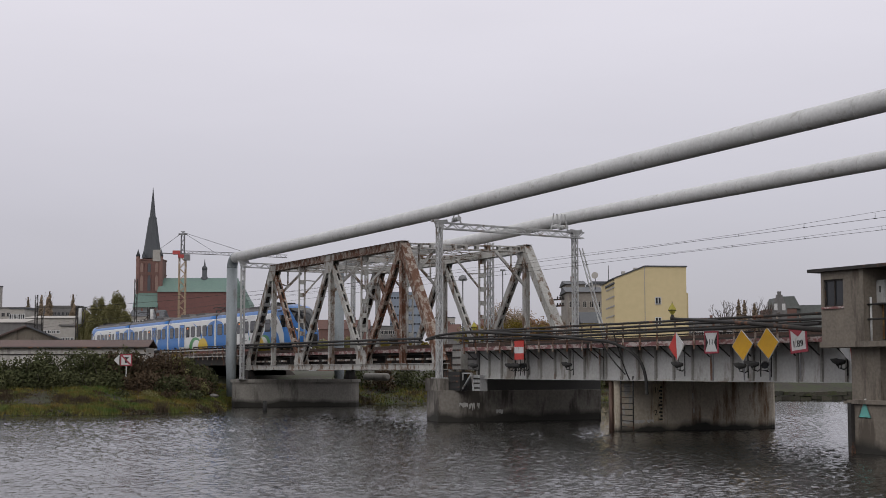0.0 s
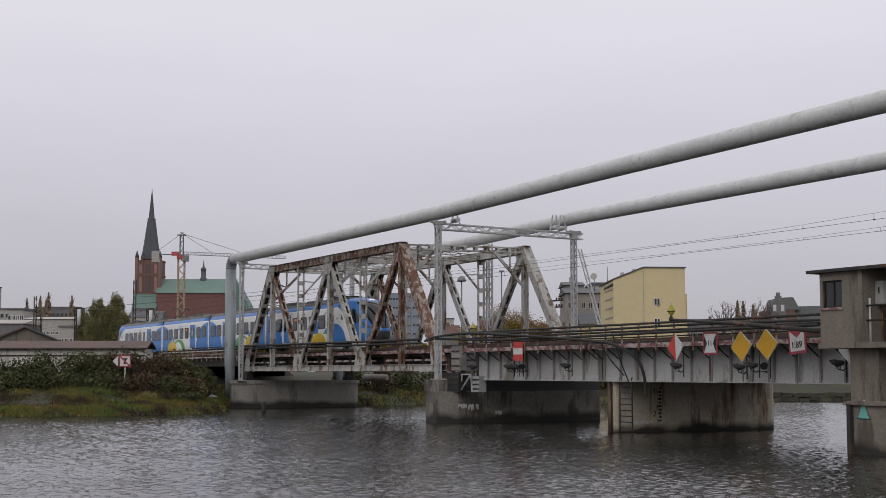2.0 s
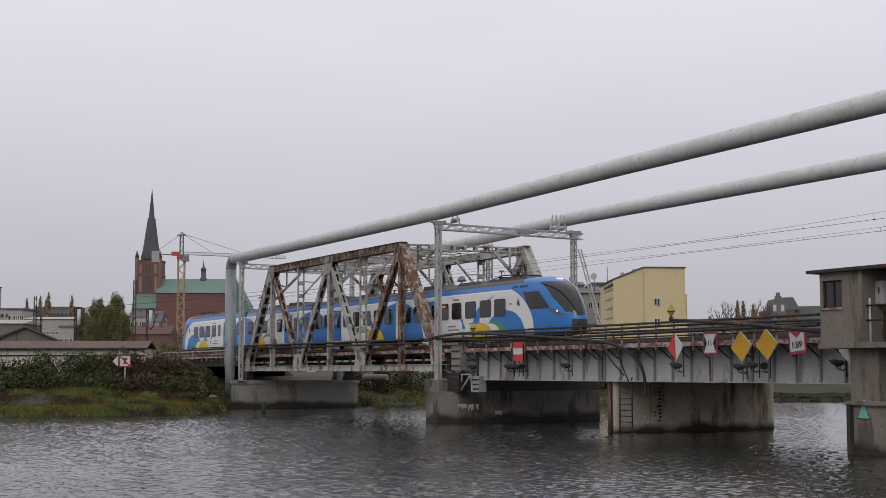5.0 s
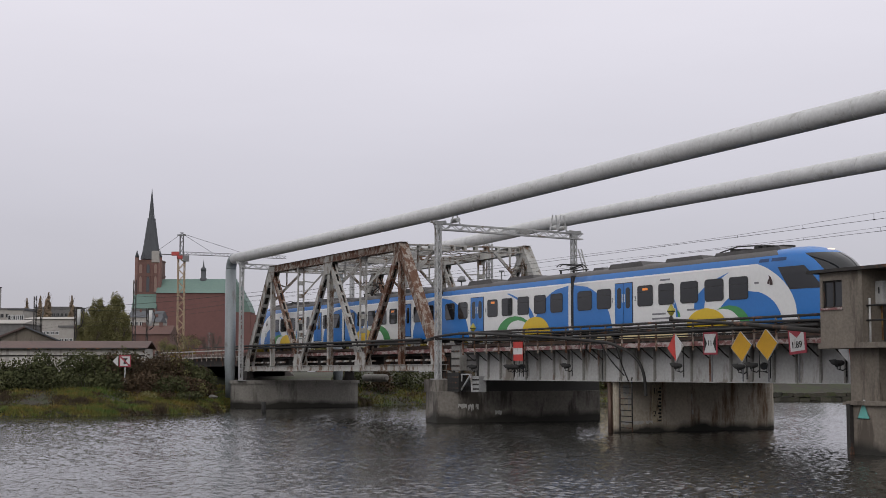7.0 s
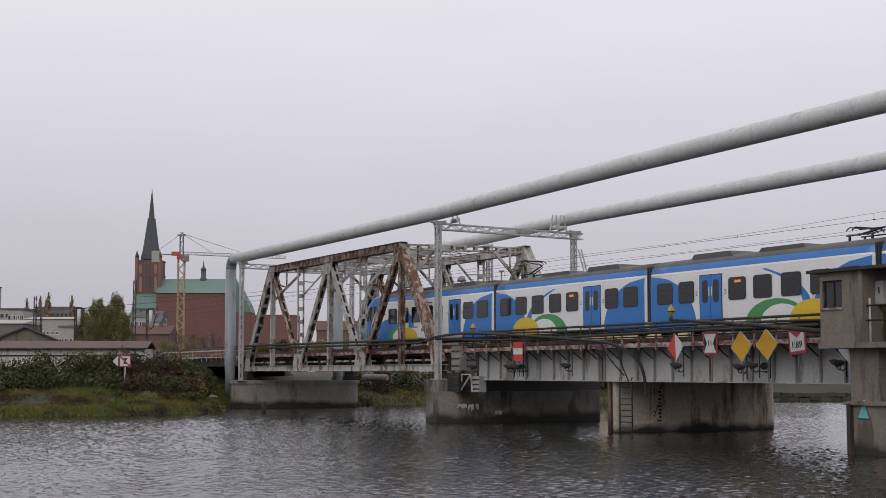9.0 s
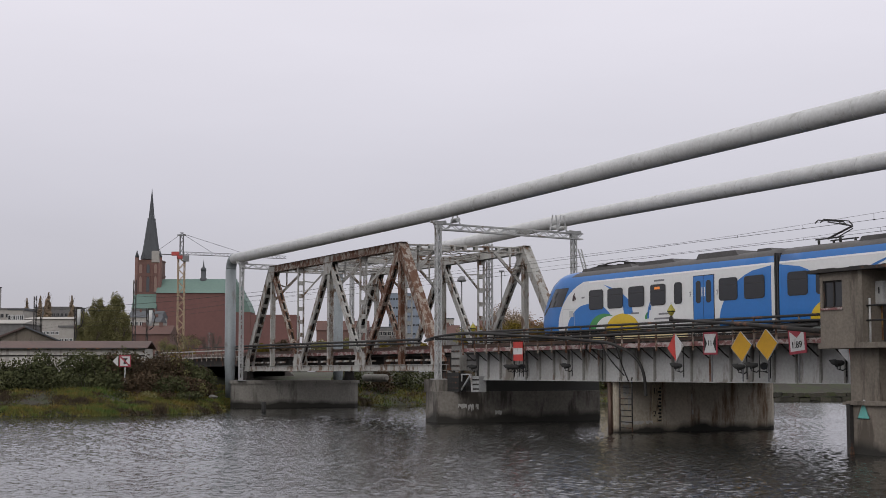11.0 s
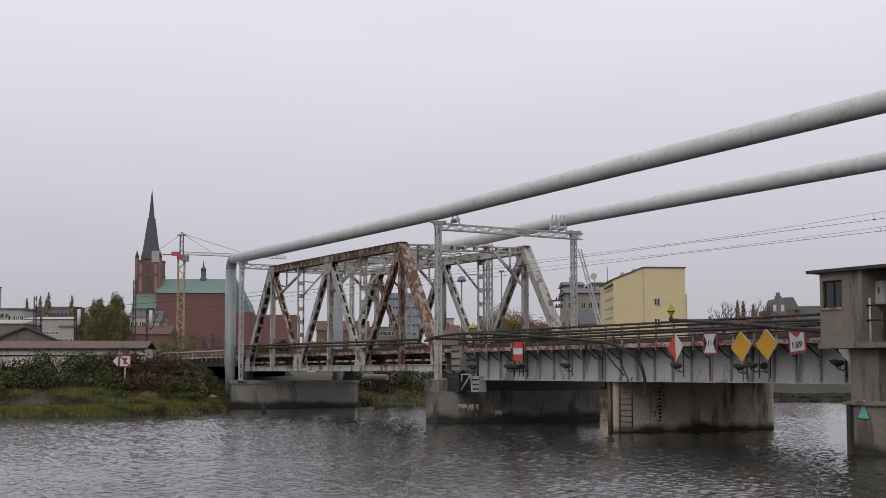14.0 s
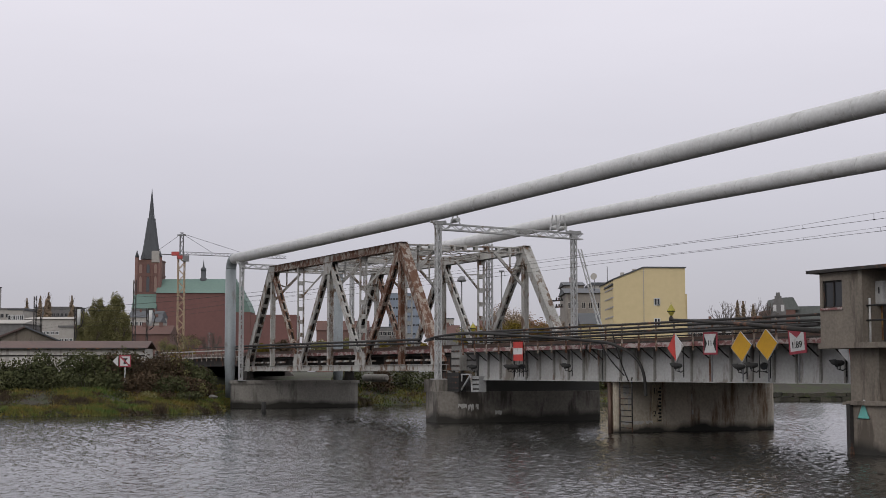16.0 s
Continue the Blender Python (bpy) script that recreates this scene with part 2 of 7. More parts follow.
def leaf_material(name, a, b):
    m = mat(name, a, b, 0.35, 3.0, 0.9, 0, 0.0)
    m.node_tree.nodes["Principled BSDF"].inputs["Specular IOR Level"].default_value = 0.15
    return m


M_LEAF_OLIVE = leaf_material("olive_leaves", (0.155, 0.15, 0.066), (0.21, 0.19, 0.086))
M_LEAF_DARK = leaf_material("dark_bush_leaves", (0.044, 0.052, 0.023), (0.078, 0.08, 0.036))
M_LEAF_BROWN = leaf_material("brown_autumn_leaves", (0.082, 0.055, 0.035), (0.062, 0.046, 0.028))
M_LEAF_YELLOW = leaf_material("yellow_autumn_leaves", (0.17, 0.125, 0.022), (0.12, 0.09, 0.02))
M_LEAF_PALE = leaf_material("pale_brown_leaves", (0.30, 0.235, 0.165), (0.24, 0.18, 0.13))
M_LEAF_ORANGE = leaf_material("orange_brown_leaves", (0.23, 0.13, 0.06), (0.17, 0.10, 0.05))
M_GRASS = mat("bank_grass", (0.058, 0.105, 0.016), (0.165, 0.115, 0.022), 0.3, 1.2, 0.85, 0, 0.0, (0.05, 0.034, 0.017), 0.45, 1)


# ---- building helpers ----
def thing(name, at, label, category, group="", kind=""):
    ob = new(name)
    ob.location = at
    ob.empty_display_size = 0.3
    return tagged(ob, label, category, group, kind)


def part(name, bm, material, parent, label="", smooth=False):
    """Links bm, built in the place's own coordinates, as one mesh under parent."""
    me = bpy.data.meshes.new(name)
    bm.normal_update()
    bm.to_mesh(me)
    bm.free()
    if smooth:
        me.shade_smooth()
    for mm in (material if isinstance(material, (list, tuple)) else [material]):
        me.materials.append(mm)
    ob = new(name, me)
    if parent is not None:
        ob.parent = parent
        if parent.type == 'EMPTY':
            ob.matrix_parent_inverse = Matrix.Translation(-parent.location)
    if label:
        ob["label"] = label
    return ob


def lone(name, bm, material, label, category, group="", kind="", smooth=False):
    return tagged(part(name, bm, material, None, "", smooth), label, category, group, kind)


def sharing(name, source, m, parent):
    """Another piece on the mesh of source, moved by m."""
    ob = new(name, source.data)
    ob.parent = parent
    if parent is not None and parent.type == 'EMPTY':
        ob.matrix_parent_inverse = Matrix.Translation(-parent.location)
    ob.matrix_basis = m
    return ob


def box(bm, x0, x1, y0, y1, z0, z1, mi=0):
    v = [bm.verts.new((x, y, z)) for x in (x0, x1) for y in (y0, y1) for z in (z0, z1)]
    for q in ((0, 1, 3, 2), (4, 6, 7, 5), (0, 4, 5, 1), (2, 3, 7, 6), (0, 2, 6, 4), (1, 5, 7, 3)):
        bm.faces.new([v[i] for i in q]).material_index = mi
    return v


def beam(bm, a, b, w, h, up=(0, 0, 1), mi=0):
    """A bar from a to b: w across, h along up."""
    a, b, up = Vector(a), Vector(b), Vector(up)
    d = (b - a).normalized()
    s = d.cross(up)
    if s.length < 1e-4:
        s = d.cross(Vector((0, 1, 0)))
    s.normalize()
    u = s.cross(d)
    v = []
    for p in (a, b):
        for i, j in ((-1, -1), (1, -1), (1, 1), (-1, 1)):
            v.append(bm.verts.new(p + s * (i * w / 2) + u * (j * h / 2)))
    for q in ((3, 2, 1, 0), (4, 5, 6, 7), (0, 1, 5, 4), (1, 2, 6, 5), (2, 3, 7, 6), (3, 0, 4, 7)):
        bm.faces.new([v[i] for i in q]).material_index = mi


def tube(bm, pts, r, n=10, caps=True, mi=0):
    """A round bar along pts; r one radius or one for each point."""
    pts = [Vector(p) for p in pts]
    rs = r if isinstance(r, (list, tuple)) else [r] * len(pts)
    rings = []
    side = None
    for i, p in enumerate(pts):
        d = (pts[min(i + 1, len(pts) - 1)] - pts[max(i - 1, 0)]).normalized()
        if side is None:
            side = d.orthogonal().normalized()
        side = (side - d * side.dot(d)).normalized()
        o = d.cross(side)
        rings.append([bm.verts.new(p + (side * math.cos(2 * math.pi * k / n) + o * math.sin(2 * math.pi * k / n)) * rs[i]) for k in range(n)])
    for a, b in zip(rings, rings[1:]):
        for k in range(n):
            f = bm.faces.new((a[k], a[(k + 1) % n], b[(k + 1) % n], b[k]))
            f.smooth, f.material_index = True, mi
    if caps:
        bm.faces.new(rings[0][::-1]).material_index = mi
        bm.faces.new(rings[-1]).material_index = mi


def prism(bm, outline, axis, lo, hi, mi=0):
    """A flat outline (pairs) drawn out along axis from lo to hi. 'y': pairs are x, z; 'x': y, z; 'z': x, y."""
    def at(p, h):
        return {'y': (p[0], h, p[1]), 'x': (h, p[0], p[1]), 'z': (p[0], p[1], h)}[axis]
    a = [bm.verts.new(at(p, lo)) for p in outline]
    b = [bm.verts.new(at(p, hi)) for p in outline]
    n = len(outline)
    for k in range(n):
        bm.faces.new((a[k], a[(k + 1) % n], b[(k + 1) % n], b[k])).material_index = mi
    fa = bm.faces.new(a[::-1])
    fb = bm.faces.new(b)
    fa.material_index = fb.material_index = mi
    bmesh.ops.recalc_face_normals(bm, faces=list({f for v in a + b for f in v.link_faces}))


def B():
    return bmesh.new()


def ladder_member(a, b, w, h, across=(0, 1, 0), step=0.9, plate=0.09):
    """A riveted member: two flanged webs a distance w apart along across, joined by batten plates on both faces."""
    bm = B()
    a, b, s = Vector(a), Vector(b), Vector(across).normalized()
    d = b - a
    n = d.normalized().cross(s).normalized()
    for k in (-1, 1):
        beam(bm, a + n * (k * (w - plate) / 2), b + n * (k * (w - plate) / 2), h, plate, n)
        for j in (-1, 1):
            beam(bm, a + n * (k * (w / 2 - 0.05)) + s * (j * h / 2), b + n * (k * (w / 2 - 0.05)) + s * (j * h / 2), 0.02, 0.085, n)
    count = max(2, int(d.length / step))
    for i in range(count):
        p = a + d * ((i + 0.5) / count)
        q = d.normalized() * 0.11
        for j in (-1, 1):
            beam(bm, p - q + s * (j * (h / 2 - 0.01)), p + q + s * (j * (h / 2 - 0.01)), 0.02, w - 0.02, n)
    return bm


def box_member(a, b, wy, h, lid=0, step=0.9):
    """A riveted box member in the plane of the truss: two side plates wy apart, edge angles, batten plates across both open faces, or a full cover on the lid side."""
    bm = B()
    a, b, s = Vector(a), Vector(b), Vector((0, 1, 0))
    d = b - a
    n = d.normalized().cross(s).normalized()
    for k in (-1, 1):
        beam(bm, a + s * (k * (wy / 2 - 0.015)), b + s * (k * (wy / 2 - 0.015)), 0.03, h, n)
        for j in (-1, 1):
            o = s * (k * (wy / 2 - 0.075)) + n * (j * (h / 2 - 0.01))
            beam(bm, a + o, b + o, 0.09, 0.02, n)
    # added inner plate, coloured dark in place of the shade inside the member
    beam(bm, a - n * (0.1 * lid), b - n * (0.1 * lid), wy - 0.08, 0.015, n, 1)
    if lid:
        beam(bm, a + n * (lid * (h / 2 + 0.012)), b + n * (lid * (h / 2 + 0.012)), wy + 0.1, 0.024, n)
    count = max(2, int(d.length / step))
    q = d.normalized() * (0.16 * step)
    for i in range(count):
        p = a + d * ((i + 0.5) / count)
        for j in (-1, 1):
            if j != lid:
                beam(bm, p - q + n * (j * (h / 2 + 0.008)), p + q + n * (j * (h / 2 + 0.008)), wy - 0.02, 0.016, n)
    return bm


def lattice_leg(x, y, z0, z1, w, panel=0.55, ang=0.055):
    """A square lattice column: four angles and crossing lacing bars on each face."""
    bm = B()
    c = [(-1, -1), (1, -1), (1, 1), (-1, 1)]
    h = w / 2
    for i, j in c:
        box(bm, x + i * h - ang, x + i * h + ang, y + j * h - ang, y + j * h + ang, z0, z1)
    n = max(2, int((z1 - z0) / panel))
    for k in range(n):
        za, zb = z0 + (z1 - z0) * k / n, z0 + (z1 - z0) * (k + 1) / n
        for m in range(4):
            (i, j), (p, q) = c[m], c[(m + 1) % 4]
            if k % 2:
                i, j, p, q = p, q, i, j
            beam(bm, (x + i * h, y + j * h, za), (x + p * h, y + q * h, zb), 0.03, 0.075)
    return bm


# ---- writing ----
def letters(text, size, depth=0.006):
    """A mesh of the text, upright in the x-z plane and facing -y, centred."""
    cu = bpy.data.curves.new("letters", 'FONT')
    cu.body, cu.size, cu.extrude, cu.align_x, cu.align_y = text, size, depth, 'CENTER', 'CENTER'
    ob = bpy.data.objects.new("letters", cu)
    scene.collection.objects.link(ob)
    bpy.context.view_layer.update()
    me = bpy.data.meshes.new_from_object(ob)
    bpy.data.objects.remove(ob)
    bpy.data.curves.remove(cu)
    bm = B()
    bm.from_mesh(me)
    bpy.data.meshes.remove(me)
    bmesh.ops.rotate(bm, verts=bm.verts, cent=(0, 0, 0), matrix=Matrix.Rotation(radians(90), 3, 'X'))
    return bm


def at_place(bm, x, y, z, roll=0.0):
    if roll:
        bmesh.ops.rotate(bm, verts=bm.verts, cent=(0, 0, 0), matrix=Matrix.Rotation(radians(roll), 3, 'Y'))
    bmesh.ops.translate(bm, verts=bm.verts, vec=(x, y, z))
    return bm


# ---- river and land ----
def ground():
    """One sheet of land on both sides of the river; the far bank bends in a gentle bay."""
    line = [(-60, -2500), (-85, -300), (-100, -60), (-104.5, 10), (-102.5, 24), (-105, 33), (-110, 36.8), (-124, 39.0), (-126, 47), (-123, 55.5), (-122, 66), (-118.5, 79), (-124, 100), (-133, 113),
            (-126, 128), (-100, 190), (-20, 420), (600, 2500)]
    fine = []
    for (ax, ay), (bx, by) in zip(line, line[1:]):
        n = max(1, min(26, int(math.hypot(bx - ax, by - ay) / 2.0)))
        fine += [(ax + (bx - ax) * k / n, ay + (by - ay) * k / n) for k in range(n)]
    fine.append(line[-1])
    bm = B()
    rows = []
    steps = ((1.5, -1.2), (0.0, -0.05), (-1.2, 0.35), (-4, 0.8), (-8, 1.7), (-13, 2.6), (-20, 2.9), (-45, 3.0), (-130, 3.1), (-500, 3.2), (-3800, 3.4))
    for i, (x, y) in enumerate(fine):
        row = []
        for d, z in steps:
            wob = 0.0 if d < -50 else noise.noise(Vector((x * 0.25, y * 0.25, d * 0.2))) * 0.25
            row.append(bm.verts.new((x + d + wob, y, z + (wob * 0.05 if -30 < d < -0.5 else 0))))
        rows.append(row)
    for a, b in zip(rows, rows[1:]):
        for k in range(len(steps) - 1):
            bm.faces.new((a[k], b[k], b[k + 1], a[k + 1]))
    # the near shore, behind the camera
    near = [(6, -0.6), (7.5, 0.6), (12, 1.4), (30, 1.6), (3800, 1.6)]
    prev = None
    for y in (-2500, -300, -100, -40, 0, 40, 100, 300, 2500):
        row = [bm.verts.new((x, y, z)) for x, z in near]
        if prev:
            for k in range(len(near) - 1):
                bm.faces.new((prev[k], row[k], row[k + 1], prev[k + 1]))
        prev = row
    bmesh.ops.recalc_face_normals(bm, faces=bm.faces)
    for f in bm.faces:
        if f.normal.z < 0:
            f.normal_flip()
        f.smooth = True
    lone("ground", bm, M_GRASS_BANK, "brown and green soil of the low river banks", "ground", kind="structure")


ground()


def river():
    """Wind ripples: many small crossing waves on a fan of the surface, calmer and rougher in patches; a plain sheet lies under it to the horizon."""
    rng = np.random.RandomState(7)
    radii = 27.0 * (150.0 / 27.0) ** (np.arange(600) / 599.0)
    angles = np.radians(90 + YAW) + np.radians(np.linspace(-23.5, 23.5, 880))
    r, a = np.meshgrid(radii, angles, indexing="ij")
    x, y = r * np.cos(a), r * np.sin(a)
    z = np.zeros_like(x)
    wind = radians(205)
    for k in range(60):
        length = 0.25 * (0.8 / 0.25) ** rng.rand()
        turn = wind + rng.normal(0, 0.75)
        steep = 0.026 * (1.0 if length < 0.5 else 0.7)
        kx, ky = 2 * math.pi / length * math.cos(turn), 2 * math.pi / length * math.sin(turn)
        z += steep * length / (2 * math.pi) * np.sin(kx * x + ky * y + rng.rand() * 6.3)
    gust = np.zeros_like(x)
    for k in range(9):
        length, turn = 12 + 40 * rng.rand(), rng.rand() * 6.3
        gust += np.sin(2 * math.pi / length * (x * math.cos(turn) + y * math.sin(turn)) + rng.rand() * 6.3)
    z *= np.clip(0.9 + 0.12 * gust, 0.5, 1.4)
    n, m = x.shape
    me = bpy.data.meshes.new("water")
    me.vertices.add(n * m)
    me.vertices.foreach_set("co", np.stack((x, y, z), -1).astype(np.float32).ravel())
    idx = np.arange(n * m).reshape(n, m)
    quads = np.stack((idx[:-1, :-1], idx[1:, :-1], idx[1:, 1:], idx[:-1, 1:]), -1).reshape(-1, 4)
    me.loops.add(quads.size)
    me.loops.foreach_set("vertex_index", quads.astype(np.int32).ravel())
    me.polygons.add(len(quads))
    me.polygons.foreach_set("loop_start", (np.arange(len(quads)) * 4).astype(np.int32))
    me.polygons.foreach_set("loop_total", np.full(len(quads), 4, np.int32))
    me.update(calc_edges=True)
    me.validate()
    me.shade_smooth()
    me.materials.append(M_WATER)
    ob = tagged(new("water", me), "dark grey wind-rippled river water", "water", kind="structure")
    bm = B()
    xs, ys = [-3000, -400, -140, -70, -20, 40, 400], [-2500, -300, -60, 20, 80, 200, 2500]
    grid = [[bm.verts.new((p, q, -0.3)) for q in ys] for p in xs]
    for i in range(len(xs) - 1):
        for j in range(len(ys) - 1):
            bm.faces.new((grid[i][j], grid[i + 1][j], grid[i + 1][j + 1], grid[i][j + 1]))
    lone("water_beyond", bm, M_WATER, "dark grey river water reaching away on both sides", "water", kind="structure")
    return ob


water = river()


# ---- piers ----
def outline_pier(name, outline, top, label, material, cap=0.0):
    cx, cy = sum(p[0] for p in outline) / len(outline), sum(p[1] for p in outline) / len(outline)
    t = thing(name, (cx, cy, -2.0), label, "bridge pier", "bridge piers")

    def grown(g):
        return [(cx + (x - cx) * (1 + g / abs(x - cx) if abs(x - cx) > 0.5 else 1), cy + (y - cy) * (1 + g / abs(y - cy) if abs(y - cy) > 0.5 else 1)) for x, y in outline]
    bm = B()
    prism(bm, outline, 'z', -2.0, top - cap)
    bmesh.ops.bevel(bm, geom=[e for e in bm.edges if abs(e.verts[0].co.z - e.verts[1].co.z) > 1], offset=0.06, segments=2, affect='EDGES')
    part("shaft", bm, material, t, "concrete shaft with a dark wet waterline")
    if cap:
        bm = B()
        prism(bm, grown(0.12), 'z', top - cap, top)
        part("capstone", bm, material, t)
    return t


def rounded_ends(x0, x1, y0, y1, n=7):
    c, r = (x0 + x1) / 2, (x1 - x0) / 2
    lo = [(c + r * math.cos(a), y0 + r * 0.8 + r * 0.8 * math.sin(a)) for a in [math.pi + math.pi * k / n for k in range(n + 1)]]
    hi = [(c + r * math.cos(a), y1 - r * 0.8 + r * 0.8 * math.sin(a)) for a in [math.pi * k / n for k in range(n + 1)]]
    return lo + hi


PIER_W = outline_pier("bridge_pier", rounded_ends(-122.6, -118.8, 40.7, 52.7), 2.42, "pale concrete pier with rounded ends at the far bank", M_CONC_LIGHT, 0.28)
PIER_M = outline_pier("bridge_pier", [(-84.6, 43.2), (-82.0, 40.7), (-79.6, 40.3), (-78.9, 41.6), (-79.0, 52.1), (-81.5, 52.9), (-84.6, 52.3)], 1.95,
                      "dark stained concrete pier with peeling white paint", M_CONC)
PIER_C = outline_pier("bridge_pier", [(-63.0, 42.3), (-62.75, 42.1), (-62.4, 42.1), (-62.33, 42.3), (-62.3, 52.5), (-62.45, 52.8), (-63.0, 52.9)], 2.66, "brown streaked concrete pier with an iron ladder", M_CONC_BUFF)
PIER_E = outline_pier("bridge_pier", [(-42.6, 39.68), (-42.2, 39.6), (-39.0, 39.6), (-39.0, 53.2), (-42.6, 53.2)], 2.02, "brown concrete pier that carries the control cabin", M_CONC_BROWN, 0.12)

# recessed block; the shade under the deck is painted into its near-black colour
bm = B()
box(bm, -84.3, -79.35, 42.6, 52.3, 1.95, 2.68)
part("bearing_shelf", bm, M_DECK_SHADE, PIER_M, "upper block under the bearings, deck shade painted into its colour")


# ---- truss bridge ----
YN, YF = 42.5, 51.8
NODES_LOW = [-121.4, -108.72, -96.04, -83.36]
NODES_TOP = [-115.3, -102.4, -89.4]
SKEW = 1.2
ZB, ZT = 3.5, 12.0


def truss_bridge():
    t = thing("truss_bridge", (-102.4, 47.1, 2.4), "rusty grey riveted steel truss railway bridge on concrete piers", "bridge")
    for y, side in ((YN, -1), (YF, 1)):
        # the far truss stands a little forward of the near one
        BX, TX = [v + (SKEW if side > 0 else 0) for v in NODES_LOW], [v + (SKEW if side > 0 else 0) for v in NODES_TOP]
        # bottom chord: a plated box with flange edges
        bm = B()
        lo, hi = 3.24, 3.69
        box(bm, BX[0] - 0.4, BX[3] + 0.4, y - 0.24, y - 0.20, lo + 0.04, hi - 0.04)
        box(bm, BX[0] - 0.4, BX[3] + 0.4, y + 0.20, y + 0.24, lo + 0.04, hi - 0.04)
        for z in (lo, hi - 0.04):
            box(bm, BX[0] - 0.45, BX[3] + 0.45, y - 0.33, y + 0.33, z, z + 0.04)
        for k in range(28):
            x = BX[0] + (BX[3] - BX[0]) * (k + 0.5) / 28
            box(bm, x - 0.02, x + 0.02, y - 0.27, y - 0.24, lo + 0.04, hi - 0.04)
        part("bottom_chord", bm, M_STEEL, t, "pale grey bottom chord with rust streaks")
        bm = B()
        for k in (-0.2, 0.2):
            box(bm, TX[0] - 0.35, TX[2] + 0.35, y + k - 0.03, y + k + 0.03, ZT - 0.26, ZT + 0.24)
        box(bm, TX[0] - 0.4, TX[2] + 0.4, y - 0.31, y + 0.31, ZT + 0.24, ZT + 0.28)
        for j in (-1, 1):
            box(bm, TX[0] - 0.35, TX[2] + 0.35, y + j * 0.26 - 0.05, y + j * 0.26 + 0.05, ZT - 0.30, ZT - 0.26)
        n = 40
        for k in range(n):
            x = TX[0] + (TX[2] - TX[0]) * (k + 0.5) / n
            box(bm, x - 0.12, x + 0.12, y - 0.22, y + 0.22, ZT - 0.29, ZT - 0.265)
        part("top_chord", bm, M_STEEL_RUST if side < 0 else M_STEEL, t, "heavily rusted top chord" if side < 0 else "rust-streaked top chord")
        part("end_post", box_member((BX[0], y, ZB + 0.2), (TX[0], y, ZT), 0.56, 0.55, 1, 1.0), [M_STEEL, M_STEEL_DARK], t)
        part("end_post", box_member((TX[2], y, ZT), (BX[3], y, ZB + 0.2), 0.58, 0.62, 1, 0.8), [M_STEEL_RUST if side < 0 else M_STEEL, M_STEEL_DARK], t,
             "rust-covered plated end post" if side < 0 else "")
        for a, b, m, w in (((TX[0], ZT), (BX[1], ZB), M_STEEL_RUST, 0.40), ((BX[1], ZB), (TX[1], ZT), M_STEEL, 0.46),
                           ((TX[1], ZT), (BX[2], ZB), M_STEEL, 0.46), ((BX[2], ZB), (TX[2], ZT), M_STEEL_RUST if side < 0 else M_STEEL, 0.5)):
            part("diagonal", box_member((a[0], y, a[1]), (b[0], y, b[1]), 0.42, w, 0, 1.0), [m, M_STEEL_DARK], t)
        for k, x in enumerate(TX):
            bm = B()
            w = (0.30, 0.42, 0.42)[k]
            box(bm, x - w / 2, x + w / 2, y - 0.19, y - 0.16, ZB + 0.2, ZT - 0.2)
            box(bm, x - w / 2, x + w / 2, y + 0.16, y + 0.19, ZB + 0.2, ZT - 0.2)
            box(bm, x - 0.02, x + 0.02, y - 0.16, y + 0.16, ZB + 0.2, ZT - 0.2)
            part("hanger", bm, M_STEEL_RUST if k == 2 and side < 0 else M_STEEL, t)
        # laced posts over the inner panel points, with knee braces to the cross frames
        for x in BX[1:3]:
            bm = B()
            for k in (-0.24, 0.24):
                box(bm, x - 0.09, x + 0.09, y + k - 0.045, y + k + 0.045, ZB + 0.3, ZT - 0.2)
            for k in range(8):
                z = ZB + 0.6 + (ZT - ZB - 1.1) * k / 7
                for e in (-0.09, 0.08):
                    box(bm, x + e, x + e + 0.01, y - 0.24, y + 0.24, z - 0.17, z + 0.17)
            part("laced_post", bm, M_STEEL, t)
            bm = B()
            s = -side
            beam(bm, (x, y + s * 0.25, ZT - 2.5), (x, y + s * 2.2, ZT - 0.4), 0.12, 0.14, (1, 0, 0))
            beam(bm, (x, y + s * 0.25, ZT - 1.4), (x, y + s * 1.2, ZT - 1.45), 0.08, 0.08, (1, 0, 0))
            part("knee_brace", bm, M_STEEL, t)
        for k, x in enumerate(BX):
            bm = B()
            o = [(x - 0.95, ZB - 0.3), (x + 0.95, ZB - 0.3), (x + 1.0, ZB + 0.35), (x + 0.75, ZB + 1.15), (x - 0.75, ZB + 1.15), (x - 1.0, ZB + 0.35)]
            if k == 0:
                o = [(x - 0.45, ZB - 0.3), (x + 0.9, ZB - 0.3), (x + 1.0, ZB + 0.4), (x + 1.1, ZB + 1.2), (x + 0.3, ZB + 1.2)]
            if k == 3:
                o = [(x - 0.9, ZB - 0.3), (x + 0.45, ZB - 0.3), (x - 0.3, ZB + 1.2), (x - 1.1, ZB + 1.2), (x - 1.0, ZB + 0.4)]
            for d in (-0.255, 0.245):
                prism(bm, o, 'y', y + d, y + d + 0.012)
            part("gusset_plate", bm, M_STEEL, t)
        for k, x in enumerate(TX):
            bm = B()
            o = [(x - 1.0, ZT + 0.2), (x + 1.0, ZT + 0.2), (x + 0.95, ZT - 0.35), (x + 0.45, ZT - 1.2), (x - 0.45, ZT - 1.2), (x - 0.95, ZT - 0.35)]
            if k == 0:
                o = [(x - 0.3, ZT + 0.2), (x + 1.0, ZT + 0.2), (x + 0.95, ZT - 0.35), (x + 0.5, ZT - 1.1), (x - 0.9, ZT - 1.1)]
